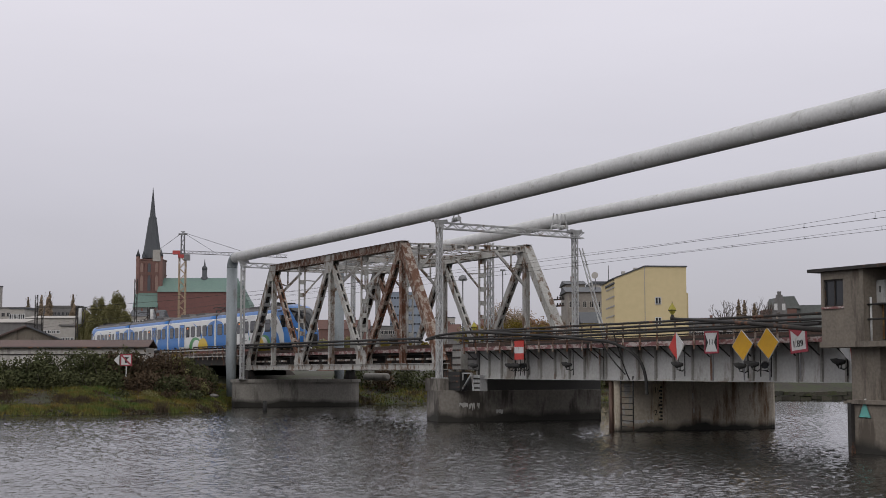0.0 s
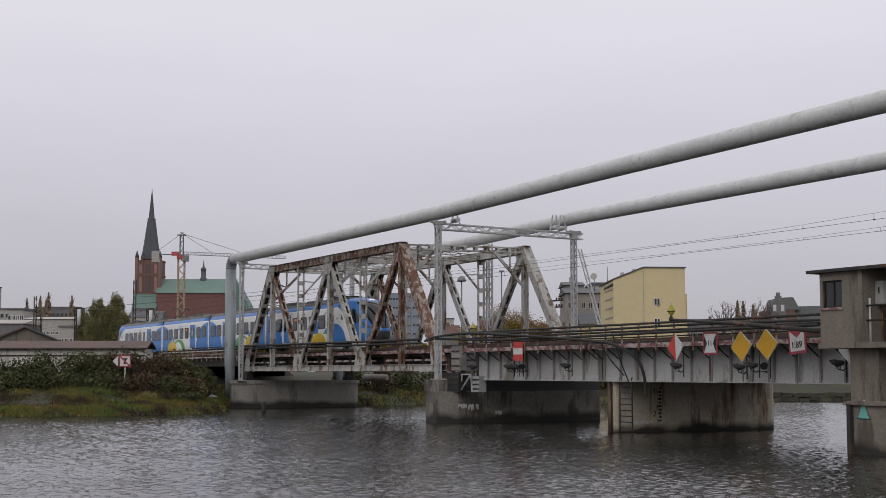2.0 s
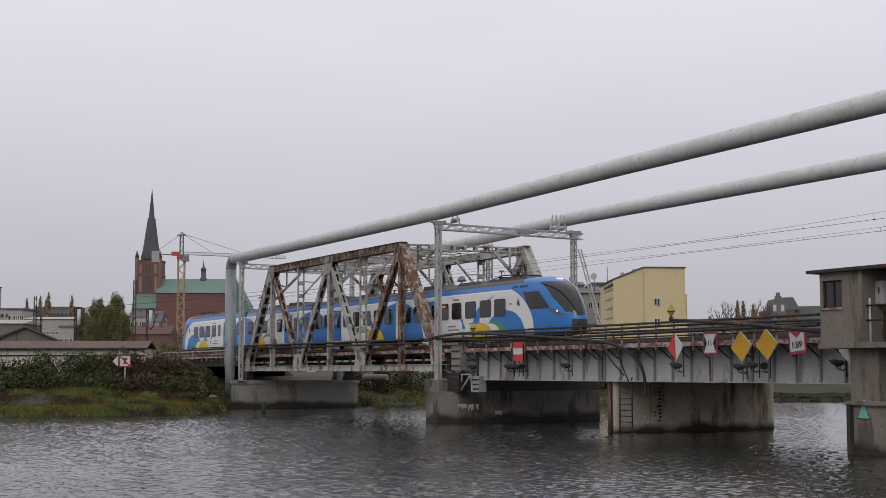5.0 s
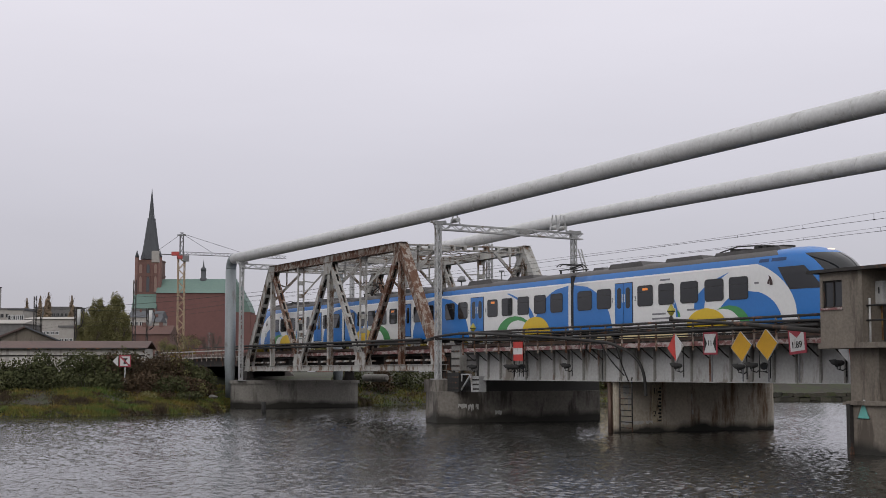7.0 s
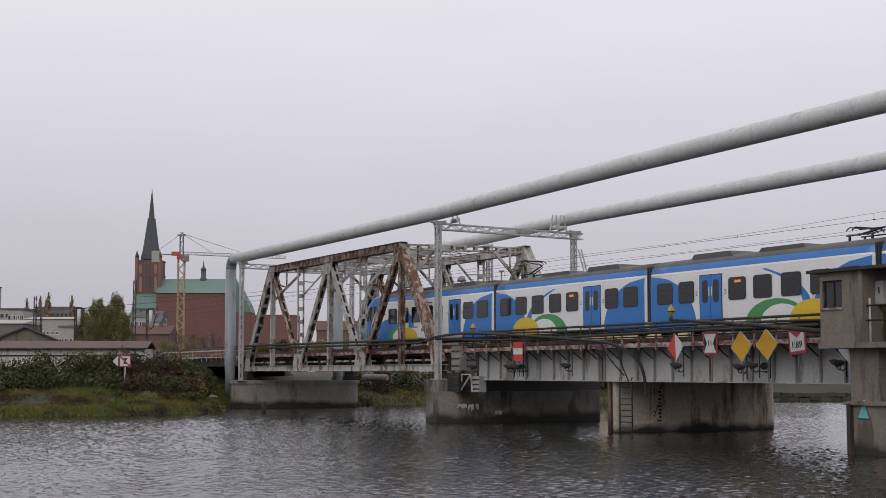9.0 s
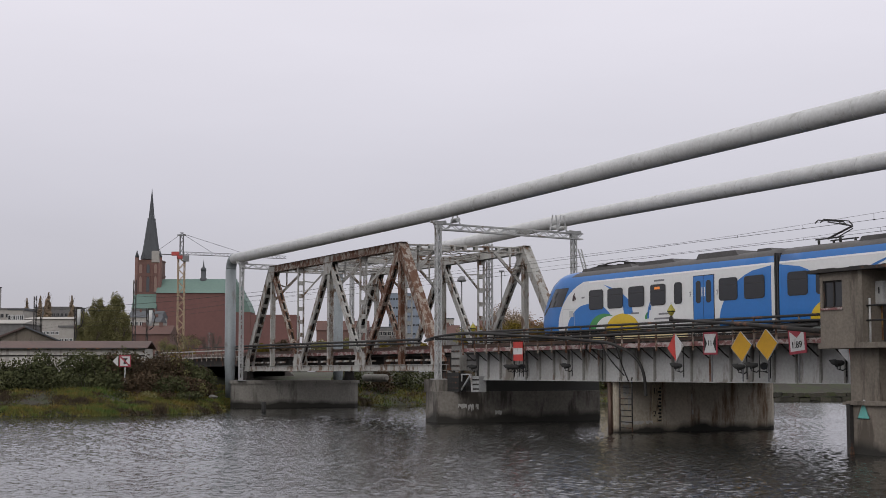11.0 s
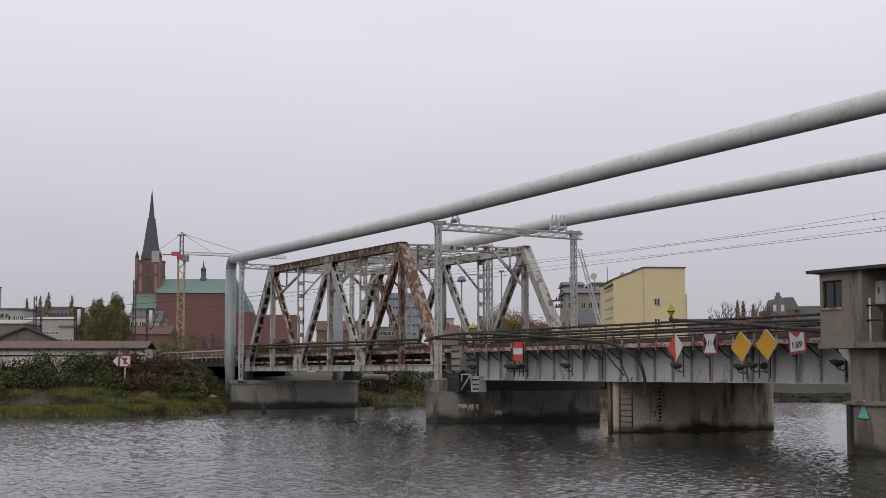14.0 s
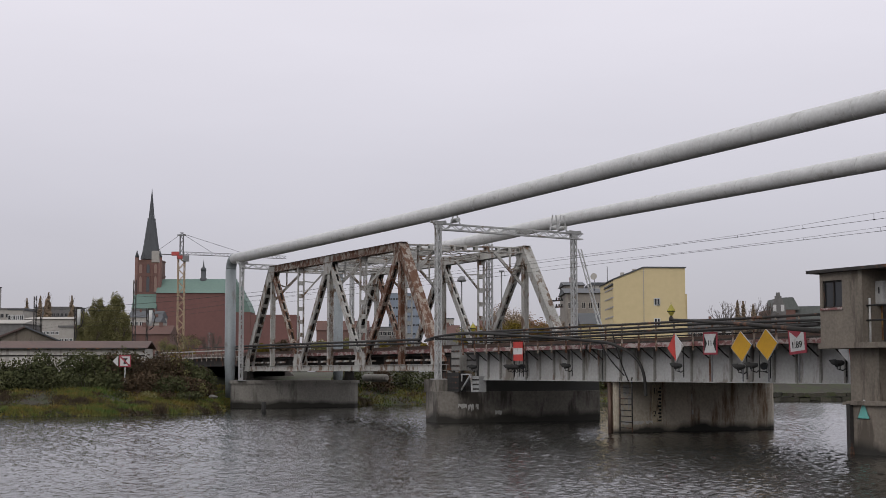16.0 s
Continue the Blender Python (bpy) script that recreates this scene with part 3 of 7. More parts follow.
            if k == 2:
                o = [(x + 0.3, ZT + 0.2), (x - 1.0, ZT + 0.2), (x - 0.95, ZT - 0.35), (x - 0.5, ZT - 1.1), (x + 0.9, ZT - 1.1)]
            for d in (-0.265, 0.250):
                prism(bm, o, 'y', y + d, y + d + 0.012)
            part("gusset_plate", bm, M_STEEL_RUST if k == 2 and side < 0 else M_STEEL, t)
        for x in (BX[0], BX[3]):
            bm = B()
            o = [(x - 0.35, 3.24), (x + 0.35, 3.24), (x + 0.5, ZB - 0.85), (x - 0.5, ZB - 0.85)]
            prism(bm, o, 'y', y - 0.3, y + 0.3)
            box(bm, x - 0.6, x + 0.6, y - 0.4, y + 0.4, 1.95 if x > -100 else 2.42, ZB - 0.85)
            part("bearing", bm, M_STEEL_DARK, t)
    # cross frames with knee braces, and the top lateral bracing
    BX, TX = NODES_LOW, NODES_TOP
    for k, x in enumerate(TX):
        bm = ladder_member((x, YN, ZT - 0.05), (x + SKEW, YF, ZT - 0.05), 0.42, 0.34, (0, 0, 1) if k == 1 else (1, 0, 0), 0.8)
        part("cross_strut", bm, M_STEEL, t)
        for y, s in ((YN, 1), (YF, -1)):
            xs = x if s > 0 else x + SKEW
            bm = B()
            beam(bm, (xs, y + s * 0.1, ZT - 2.7), (xs, y + s * 2.5, ZT - 0.3), 0.2, 0.14, (1, 0, 0))
            beam(bm, (xs, y + s * 0.1, ZT - 1.2), (xs, y + s * 1.25, ZT - 1.5), 0.1, 0.1, (1, 0, 0))
            beam(bm, (xs, y + s * 1.25, ZT - 1.5), (xs, y + s * 1.25, ZT - 0.2), 0.1, 0.1, (1, 0, 0))
            part("knee_brace", bm, M_STEEL, t)
    mid = (YN + YF) / 2
    bays = [TX[0], (TX[0] + TX[1]) / 2, TX[1], (TX[1] + TX[2]) / 2, TX[2]]
    for x0, x1 in zip(bays, bays[1:]):
        for a, b in (((x0, YN), (x1 + SKEW, YF)), ((x0 + SKEW, YF), (x1, YN))):
            bm = B()
            for dz in (-0.12, 0.12):
                beam(bm, (a[0], a[1], ZT + dz - 0.1), (b[0], b[1], ZT + dz - 0.1), 0.12, 0.03)
            va, vb = Vector((*a, ZT - 0.1)), Vector((*b, ZT - 0.1))
            for i in range(16):
                p, q = va.lerp(vb, i / 16), va.lerp(vb, (i + 1) / 16)
                z = 0.12 if i % 2 else -0.12
                beam(bm, p + Vector((0, 0, z)), q + Vector((0, 0, -z)), 0.05, 0.03)
            part("lateral_brace", bm, M_STEEL, t)
    # cross frames between the panel points carry the portals' inner struts
    for x in ((TX[0] + TX[1]) / 2, (TX[1] + TX[2]) / 2):
        bm = ladder_member((x, YN, ZT - 0.2), (x, YF, ZT - 0.2), 0.3, 0.22, (1, 0, 0), 1.0)
        part("cross_strut", bm, M_STEEL, t)
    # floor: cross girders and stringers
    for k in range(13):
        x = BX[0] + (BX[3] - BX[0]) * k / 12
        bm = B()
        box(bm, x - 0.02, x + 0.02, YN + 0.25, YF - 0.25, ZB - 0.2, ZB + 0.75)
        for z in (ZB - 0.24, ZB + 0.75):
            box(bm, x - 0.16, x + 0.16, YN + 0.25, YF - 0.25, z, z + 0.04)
        part("cross_girder", bm, M_STEEL_DARK, t, "dark cross girder" if k == 0 else "")
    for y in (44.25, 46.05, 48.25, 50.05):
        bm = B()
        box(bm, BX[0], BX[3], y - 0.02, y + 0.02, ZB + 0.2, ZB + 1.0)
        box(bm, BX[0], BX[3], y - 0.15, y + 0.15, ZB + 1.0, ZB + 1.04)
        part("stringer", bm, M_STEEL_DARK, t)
    # near walkway edge: a red channel on brackets, and light duct panels behind the chord
    bm = B()
    box(bm, BX[0] - 1, BX[3] + 1, YN + 0.42, YN + 0.48, ZB + 0.95, ZB + 1.2)
    part("walkway_edge", bm, M_RED, t, "faded red walkway edge channel")
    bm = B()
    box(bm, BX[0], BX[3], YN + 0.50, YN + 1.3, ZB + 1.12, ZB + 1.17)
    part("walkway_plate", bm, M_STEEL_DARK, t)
    first = None
    for k in range(24):
        x = BX[0] + 1.2 + (BX[3] - BX[0] - 2.4) * k / 23
        if k % 6 == 5:
            continue
        if first is None:
            bm = B()
            box(bm, -0.55, 0.55, YN + 0.38, YN + 0.52, ZB + 0.42, ZB + 0.56)
            first = part("cable_trough", bm, M_STEEL, t, "pale grey cable trough")
            first.matrix_basis = Matrix.Translation((x, 0, 0))
        else:
            sharing("cable_trough", first, Matrix.Translation((x, 0, 0)), t)
    return t


truss_bridge()


# ---- plate girder spans ----
def girder_span(x0, x1):
    t = thing("girder_bridge", ((x0 + x1) / 2, 47.1, 2.4), "pale grey plate girder railway span with a railed walkway", "bridge", "plate girder spans")
    for y in (42.0, 46.6, 47.6, 52.2):
        bm = B()
        prism(bm, [(y - 0.2, 2.68), (y + 0.2, 2.68), (y + 0.2, 2.72), (y + 0.05, 2.72), (y + 0.05, 2.84), (y + 0.015, 2.84), (y + 0.015, 4.36), (y + 0.2, 4.36), (y + 0.2, 4.40),
                   (y - 0.2, 4.40), (y - 0.2, 4.36), (y - 0.015, 4.36), (y - 0.015, 2.84), (y - 0.05, 2.84), (y - 0.05, 2.72), (y - 0.2, 2.72)], 'x', x0, x1)
        part("girder", bm, M_GIRDER, t)
    n = max(2, round((x1 - x0) / 1.55))
    for k in range(n + 1):
        x = x0 + 0.12 + (x1 - x0 - 0.24) * k / n
        bm = B()
        box(bm, x - 0.05, x + 0.05, 41.86, 41.985, 2.72, 4.36)
        part("stiffener", bm, M_STIFF, t)
        bm = B()
        beam(bm, (x, 41.8, 3.85), (x, 41.05, 4.42), 0.05, 0.05)
        box(bm, x - 0.035, x + 0.035, 41.0, 41.98, 4.42, 4.50)
        part("bracket", bm, M_STEEL_DARK, t, "rusty walkway bracket" if k == 0 else "")
    bm = B()
    box(bm, x0, x1, 41.0, 53.2, 4.50, 4.56)
    part("deck_plate", bm, M_STEEL_DARK, t)
    bm = B()
    box(bm, x0, x1, 40.94, 41.0, 4.40, 4.62)
    part("walkway_edge", bm, M_RED, t, "faded red walkway edge channel")
    for k in range(n + 1):
        x = x0 + 0.3 + (x1 - x0 - 0.6) * k / n
        bm = B()
        box(bm, x - 0.035, x + 0.035, 40.86, 40.93, 4.22, 5.55)
        part("railing_post", bm, M_STEEL_RUST, t)
    for z, r in ((5.58, 0.06), (5.22, 0.05), (4.92, 0.035)):
        bm = B()
        tube(bm, [(x0 - 0.3, 40.9, z), (x1 + 0.3, 40.9, z)], r, 8)
        part("handrail", bm, M_STEEL_DARK, t)
    first = None
    for yc in (45.15, 49.15):
        for k in range(int((x1 - x0) / 0.65)):
            x = x0 + 0.3 + k * 0.65
            if first is None:
                bm = B()
                box(bm, -0.12, 0.12, -1.3, 1.3, 4.56, 4.82)
                first = part("sleeper", bm, M_TIMBER, t)
                first.matrix_basis = Matrix.Translation((x, yc, 0))
            else:
                sharing("sleeper", first, Matrix.Translation((x, yc, 0)), t)
    return t


girder_span(-77.5, -63.5)
girder_span(-63.2, -43.4)
girder_span(-43.1, -22.0)
girder_span(-21.7, 7.6)


def rails():
    for yc in (45.15, 49.15):
        t = thing("railway_track", (-60, yc, 4.8), "rusty steel rails across the bridge", "rail track", "railway tracks", "structure")
        for y in (yc - 0.75, yc + 0.75):
            bm = B()
            box(bm, -420, 180, y - 0.065, y + 0.065, 4.82, 4.85)
            box(bm, -420, 180, y - 0.012, y + 0.012, 4.85, 4.96)
            box(bm, -420, 180, y - 0.036, y + 0.036, 4.96, 5.0)
            part("rail", bm, M_RAIL, t)


rails()


def embankment(name, x0, x1, label):
    bm = B()
    prism(bm, [(39.5, 1.2), (43.0, 4.4), (43.2, 4.72), (51.6, 4.72), (52, 4.4), (56, 1.2)], 'x', x0, x1)
    lone(name, bm, M_BALLAST, label, "embankment", kind="structure")


embankment("embankment", -430, -140, "railway embankment with brown ballast")
embankment("embankment", 8, 180, "railway embankment with brown ballast on the near shore")


def approach_span():
    t = thing("approach_bridge", (-131, 47.1, 1.5), "rusty approach girder span with an open pale railing", "bridge")
    for y in (42.9, 51.4):
        bm = B()
        box(bm, -141, -122.3, y - 0.05, y + 0.05, 3.7, 4.5)
        box(bm, -141, -122.3, y - 0.2, y + 0.2, 4.5, 4.55)
        part("girder", bm, M_STEEL_DARK, t)
    bm = B()
    box(bm, -141, -122.3, 42.6, 51.7, 4.55, 4.62)
    part("deck_plate", bm, M_STEEL_DARK, t)
    for k in range(19):
        bm = B()
        x = -150.2 + k * 1.52
        box(bm, x - 0.05, x + 0.05, 42.36, 42.44, 4.2, 5.5)
        part("railing_post", bm, M_STEEL_RUST, t)
    for z, m in ((5.5, M_STEEL_DARK), (5.18, M_STEEL), (4.86, M_STEEL_RUST), (4.55, M_STEEL)):
        bm = B()
        box(bm, -150.6 if z < 5.3 else -138, -122.3, 42.32, 42.38, z - 0.055, z + 0.055)
        part("handrail", bm, m, t)
    bm = B()
    prism(bm, [(-142, 1.0), (-140, 1.0), (-140, 4.5), (-142, 4.5)], 'y', 41.5, 53)
    part("abutment", bm, M_CONC, t)


approach_span()


# ---- pipelines and their gantries ----
def arc(c, r, a0, a1, n, y):
    return [(c[0] + r * math.cos(radians(a0 + (a1 - a0) * k / n)), y, c[1] + r * math.sin(radians(a0 + (a1 - a0) * k / n))) for k in range(n + 1)]


def pipeline(y, pts, riser_x, label, riser_label):
    pts = [(riser_x + 0.9, pts[0][1])] + pts[1:]
    t = thing("pipeline", (pts[0][0], y, pts[0][1]), label, "pipeline", "overhead heating pipes")
    R = 0.465
    bm = B()
    tube(bm, [(x, y, z) for x, z in pts], R, 28, True)
    part("pipe", bm, M_PIPE, t, smooth=False)
    z0 = pts[0][1]
    bm = B()
    tube(bm, arc((riser_x + 0.9, z0 - 0.9), 0.9, 90, 180, 8, y), R + 0.01, 28)
    part("elbow", bm, M_RISER, t)
    bm = B()
    tube(bm, [(riser_x, y, z0 - 0.9), (riser_x, y, 4.0), (riser_x + 0.1, y, 2.9), (riser_x - 0.1, y, 0.9)], [R + 0.02, R + 0.02, R - 0.02, R - 0.14], 28)
    part("riser", bm, M_RISER, t, riser_label)
    # overlapped sheet bands
    src = None
    for (xa, za), (xb, zb) in zip(pts, pts[1:]):
        n = int((xb - xa) / 3.0)
        for k in range(n):
            f = (k + 0.5) / n
            x, z = xa + (xb - xa) * f, za + (zb - za) * f
            if src is None:
                bm = B()
                tube(bm, [(-0.04, 0, 0), (0.04, 0, 0)], R + 0.006, 28, True)
                src = part("band", bm, M_PIPE, t)
                src.matrix_basis = Matrix.Translation((x, y, z))
            else:
                sharing("band", src, Matrix.Translation((x, y, z)), t)
    return t


pipeline(41.0, [(-119.4, 13.30), (-100, 13.34), (-80.7, 13.42), (-60, 13.72), (-41.4, 13.93), (8, 14.3)], -122.2,
         "large weathered grey insulated pipe carried over the river", "blue-grey pipe riser coming down to the bank")
pipeline(52.3, [(-119.4, 13.30), (-100, 13.34), (-82.2, 13.78), (-53, 13.87), (8, 14.2)], -124.1,
         "large weathered grey insulated pipe behind the rails", "grey pipe riser")


def gantry(x, zb, label, top=12.75, slant=-1.6):
    """Two lattice legs and a lattice crossbeam, set slightly askew to the track."""
    ya, yb = 41.0, 52.3
    t = thing("pipe_gantry", (x, 46.6, zb), label, "gantry", "lattice pipe gantries")

    def along(y):
        return x + slant * (y - ya) / (yb - ya)
    for y, foot in ((ya, zb), (yb, 2.2)):
        c = along(y)
        part("leg", lattice_leg(c, y, foot, top - 0.1, 0.28, 0.42, 0.038), M_LATTICE, t)
        bm = B()
        box(bm, c - 0.26, c + 0.26, y - 0.26, y + 0.26, top - 0.1, top)
        box(bm, c - 0.21, c + 0.21, y - 0.21, y + 0.21, top - 0.34, top - 0.1)
        part("head_plate", bm, M_LATTICE, t)
        bm = B()
        for k in (-1, 1):
            prism(bm, [(y - 0.5, top), (y + 0.5, top), (y + 0.46, top + 0.16), (y + 0.3, top + 0.14), (y, top + 0.1), (y - 0.3, top + 0.14), (y - 0.46, top + 0.16)], 'x', c + k * 0.2 - 0.03, c + k * 0.2 + 0.03)
        part("saddle", bm, M_LATTICE, t)
        bm = B()
        box(bm, c - 0.4, c + 0.4, y - 0.4, y + 0.4, foot, foot + 0.05)
        part("base_plate", bm, M_LATTICE, t)
    bm = B()
    ye = yb + 0.7
    for dx in (-0.18, 0.18):
        for z in (top - 0.42, top - 0.04):
            beam(bm, (along(ya) + dx, ya, z), (along(ye) + dx, ye, z), 0.10, 0.08)
    n = 22
    for k in range(n):
        y0, y1 = ya + (ye - ya) * k / n, ya + (ye - ya) * (k + 1) / n
        za, zc = (top - 0.42, top - 0.04) if k % 2 else (top - 0.04, top - 0.42)
        for dx in (-0.18, 0.18):
            beam(bm, (along(y0) + dx, y0, za), (along(y1) + dx, y1, zc), 0.02, 0.06)
        box(bm, along(y0) - 0.18, along(y0) + 0.18, y0 - 0.03, y0 + 0.03, top - 0.44, top - 0.40)
    part("crossbeam", bm, M_LATTICE, t)
    return t


g = gantry(-80.8, 2.7, "silver lattice steel gantry carrying two pipes")
for y in (42.35, 50.6, 51.3):
    c = -80.8 - 1.6 * (y - 41.0) / 11.3
    bm = B()
    for k in (-0.35, 0.35):
        beam(bm, (c, y + k, 12.75), (c, y + k * 0.35, 13.9 if y > 45 else 13.35), 0.07, 0.07, (1, 0, 0))
    part("guide_stop", bm, M_LATTICE, g)
    bm = B()
    tube(bm, [(c - 0.4, y, 13.0), (c + 0.4, y, 13.0)], 0.16, 10)
    part("roller", bm, M_LATTICE, g)
bm = B()
for dx in (-0.25, 0.25):
    beam(bm, (-82.1, 52.6 + dx * 0.5, 11.6), (-80.2, 53.3 + dx * 0.5, 5.2), 0.07, 0.07)
for k in range(8):
    f = k / 8
    beam(bm, (-82.1 + 1.9 * f, 52.48 + 0.7 * f, 11.6 - 6.4 * f), (-82.1 + 1.9 * (f + 0.125), 52.73 + 0.7 * (f + 0.125), 11.6 - 6.4 * (f + 0.125)), 0.04, 0.04)
part("stay", bm, M_LATTICE, g)
gantry(-119.2, 2.42, "silver lattice steel gantry at the far bank pier")


# ---- the train: four cars, x forward from the first gap, z from the rail ----
PROFILE = [(0.45, 1.36), (0.62, 1.39), (0.9, 1.41), (1.3, 1.41), (1.67, 1.41), (2.2, 1.41), (2.76, 1.405), (3.05, 1.39), (3.30, 1.365), (3.62, 1.27), (3.80, 1.12), (3.92, 0.85), (4.0, 0.45), (4.02, 0.0)]
NOSE = [(0.45, 22.35), (0.9, 22.52), (1.3, 22.5), (1.7, 22.4), (2.2, 22.15), (2.76, 21.72), (3.05, 21.42), (3.30, 21.1), (3.62, 20.5), (3.80, 19.95), (3.92, 19.4), (4.0, 18.9), (4.02, 18.5)]
END_LEN, MID_LEN, GAP = 18.0, 16.72, 0.28


def step_line(table, z):
    for (a, p), (b, q) in zip(table, table[1:]):
        if z <= b:
            return p + (q - p) * (z - a) / (b - a)
    return table[-1][1]


def half_width(z):
    return step_line(PROFILE, max(z, 0.45))


def skin(u, z, nose, off=0.0):
    """The point of the side at u along the car and height z, off proud of it."""
    w = half_width(z) + off
    if nose and u > END_LEN:
        r = min(1.0, (u - END_LEN) / (step_line(NOSE, max(z, 0.45)) + off - END_LEN))
        w *= max(0.0, 1 - r ** 2.3) ** 0.5
    return w


def patch(bm, nose, sx, x0, side, lo, hi, left, right, off, rows=12, cols=6, thick=0.02):
    """A sheet laid on the side between heights lo and hi and the lines left(z) and right(z)."""
    grid = []
    for i in range(rows + 1):
        z = lo + (hi - lo) * i / rows
        a, b = left(z), right(z)
        grid.append([])
        for j in range(cols + 1):
            u = a + (b - a) * j / cols
            grid[-1].append(bm.verts.new((x0 + sx * u, side * skin(u, z, nose, off), z)))
    for i in range(rows):
        for j in range(cols):
            q = (grid[i][j], grid[i][j + 1], grid[i + 1][j + 1], grid[i + 1][j])
            bm.faces.new(q if sx * side < 0 else q[::-1])


def rounded(a, b, lo, hi, r):
    """Left and right lines of a rectangle with round corners."""
    def inset(z):
        d = max(0.0, r - min(z - lo, hi - z))
        return r - math.sqrt(max(0.0, r * r - d * d))
    return (lambda z: a + inset(z)), (lambda z: b - inset(z))


def dome(cx, rx, lo, rz):
    def reach(z):
        return rx * math.sqrt(max(0.0, 1 - ((z - lo) / rz) ** 2))
    return (lambda z: cx - reach(z)), (lambda z: cx + reach(z))


def car_body(name, parent, x0, sx, length, nose, label):
    """The shell in bands: white sides, blue cornice, grey roof, and on an end car a blue cab with a dark windscreen."""
    zs = [0.45, 0.62, 0.9, 1.1, 1.3, 1.5, 1.72, 2.0, 2.3, 2.6, 2.9, 3.1, 3.30, 3.46, 3.62, 3.72, 3.80, 3.87, 3.92, 3.97, 4.0, 4.02]
    bm = B()
    rows = []
    for z in zs:
        row = []
        if nose:
            f = step_line(NOSE, z)
            q = min(1.0, max(0.0, (z - 0.6) / 2.72))
            ub = 16.35 + 2.85 * (1 - q ** 2.4) ** 0.8
            edge = f - 1.05 * min(1.0, max(0.48, 0.5 + 0.5 * (z - 1.65)))
            edge = max(edge, ub + 0.1)
            us = [GAP + (ub - GAP) * k / 8 for k in range(9)] + [ub + (edge - ub) * k / 8 for k in range(1, 9)]
            cuts = [edge + (f - edge) * (1 - (1 - k / 9) ** 2) for k in range(1, 10)]
            full = us + cuts
        else:
            full = [GAP + (length - 2 * GAP) * k / 10 for k in range(11)]
        for u in full:
            row.append(bm.verts.new((x0 + sx * u, -skin(u, z, nose), z)))
        back = full[-2::-1] if nose else full[::-1]
        for u in back:
            row.append(bm.verts.new((x0 + sx * u, skin(u, z, nose), z)))
        rows.append(row)
    n = len(rows[0])
    for i in range(len(zs) - 1):
        zc = (zs[i] + zs[i + 1]) / 2
        for j in range(n):
            k = (j + 1) % n
            q = (rows[i][j], rows[i][k], rows[i + 1][k], rows[i + 1][j])
            try:
                f = bm.faces.new(q if sx > 0 else q[::-1])
            except ValueError:
                continue
            f.smooth = True
            jj = min(j, n - 2 - j) if nose else 0
            mi = 0
            if zc > 3.62:
                mi = 2
            elif zc > 3.30:
                mi = 1
            if nose and j != n - 1:
                if jj >= 16:
                    mi = 3 if (1.72 if jj < 19 else 1.5) < zc < 3.62 else 1
                    if zc < 0.62 or (jj >= 18 and zc < 1.3):
                        mi = 4
                elif jj >= (8 if zc < 3.62 else 12) and zc < 3.9:
                    mi = 1
            f.material_index = mi
    bm.faces.new(rows[-1] if sx > 0 else rows[-1][::-1]).material_index = 2
    bm.faces.new(rows[0][::-1] if sx > 0 else rows[0]).material_index = 4
    bmesh.ops.remove_doubles(bm, verts=bm.verts, dist=0.0005)
    return part(name, bm, [M_T_WHITE, M_T_BLUE, M_T_ROOF, M_T_GLASS, M_T_DARK], parent, label)


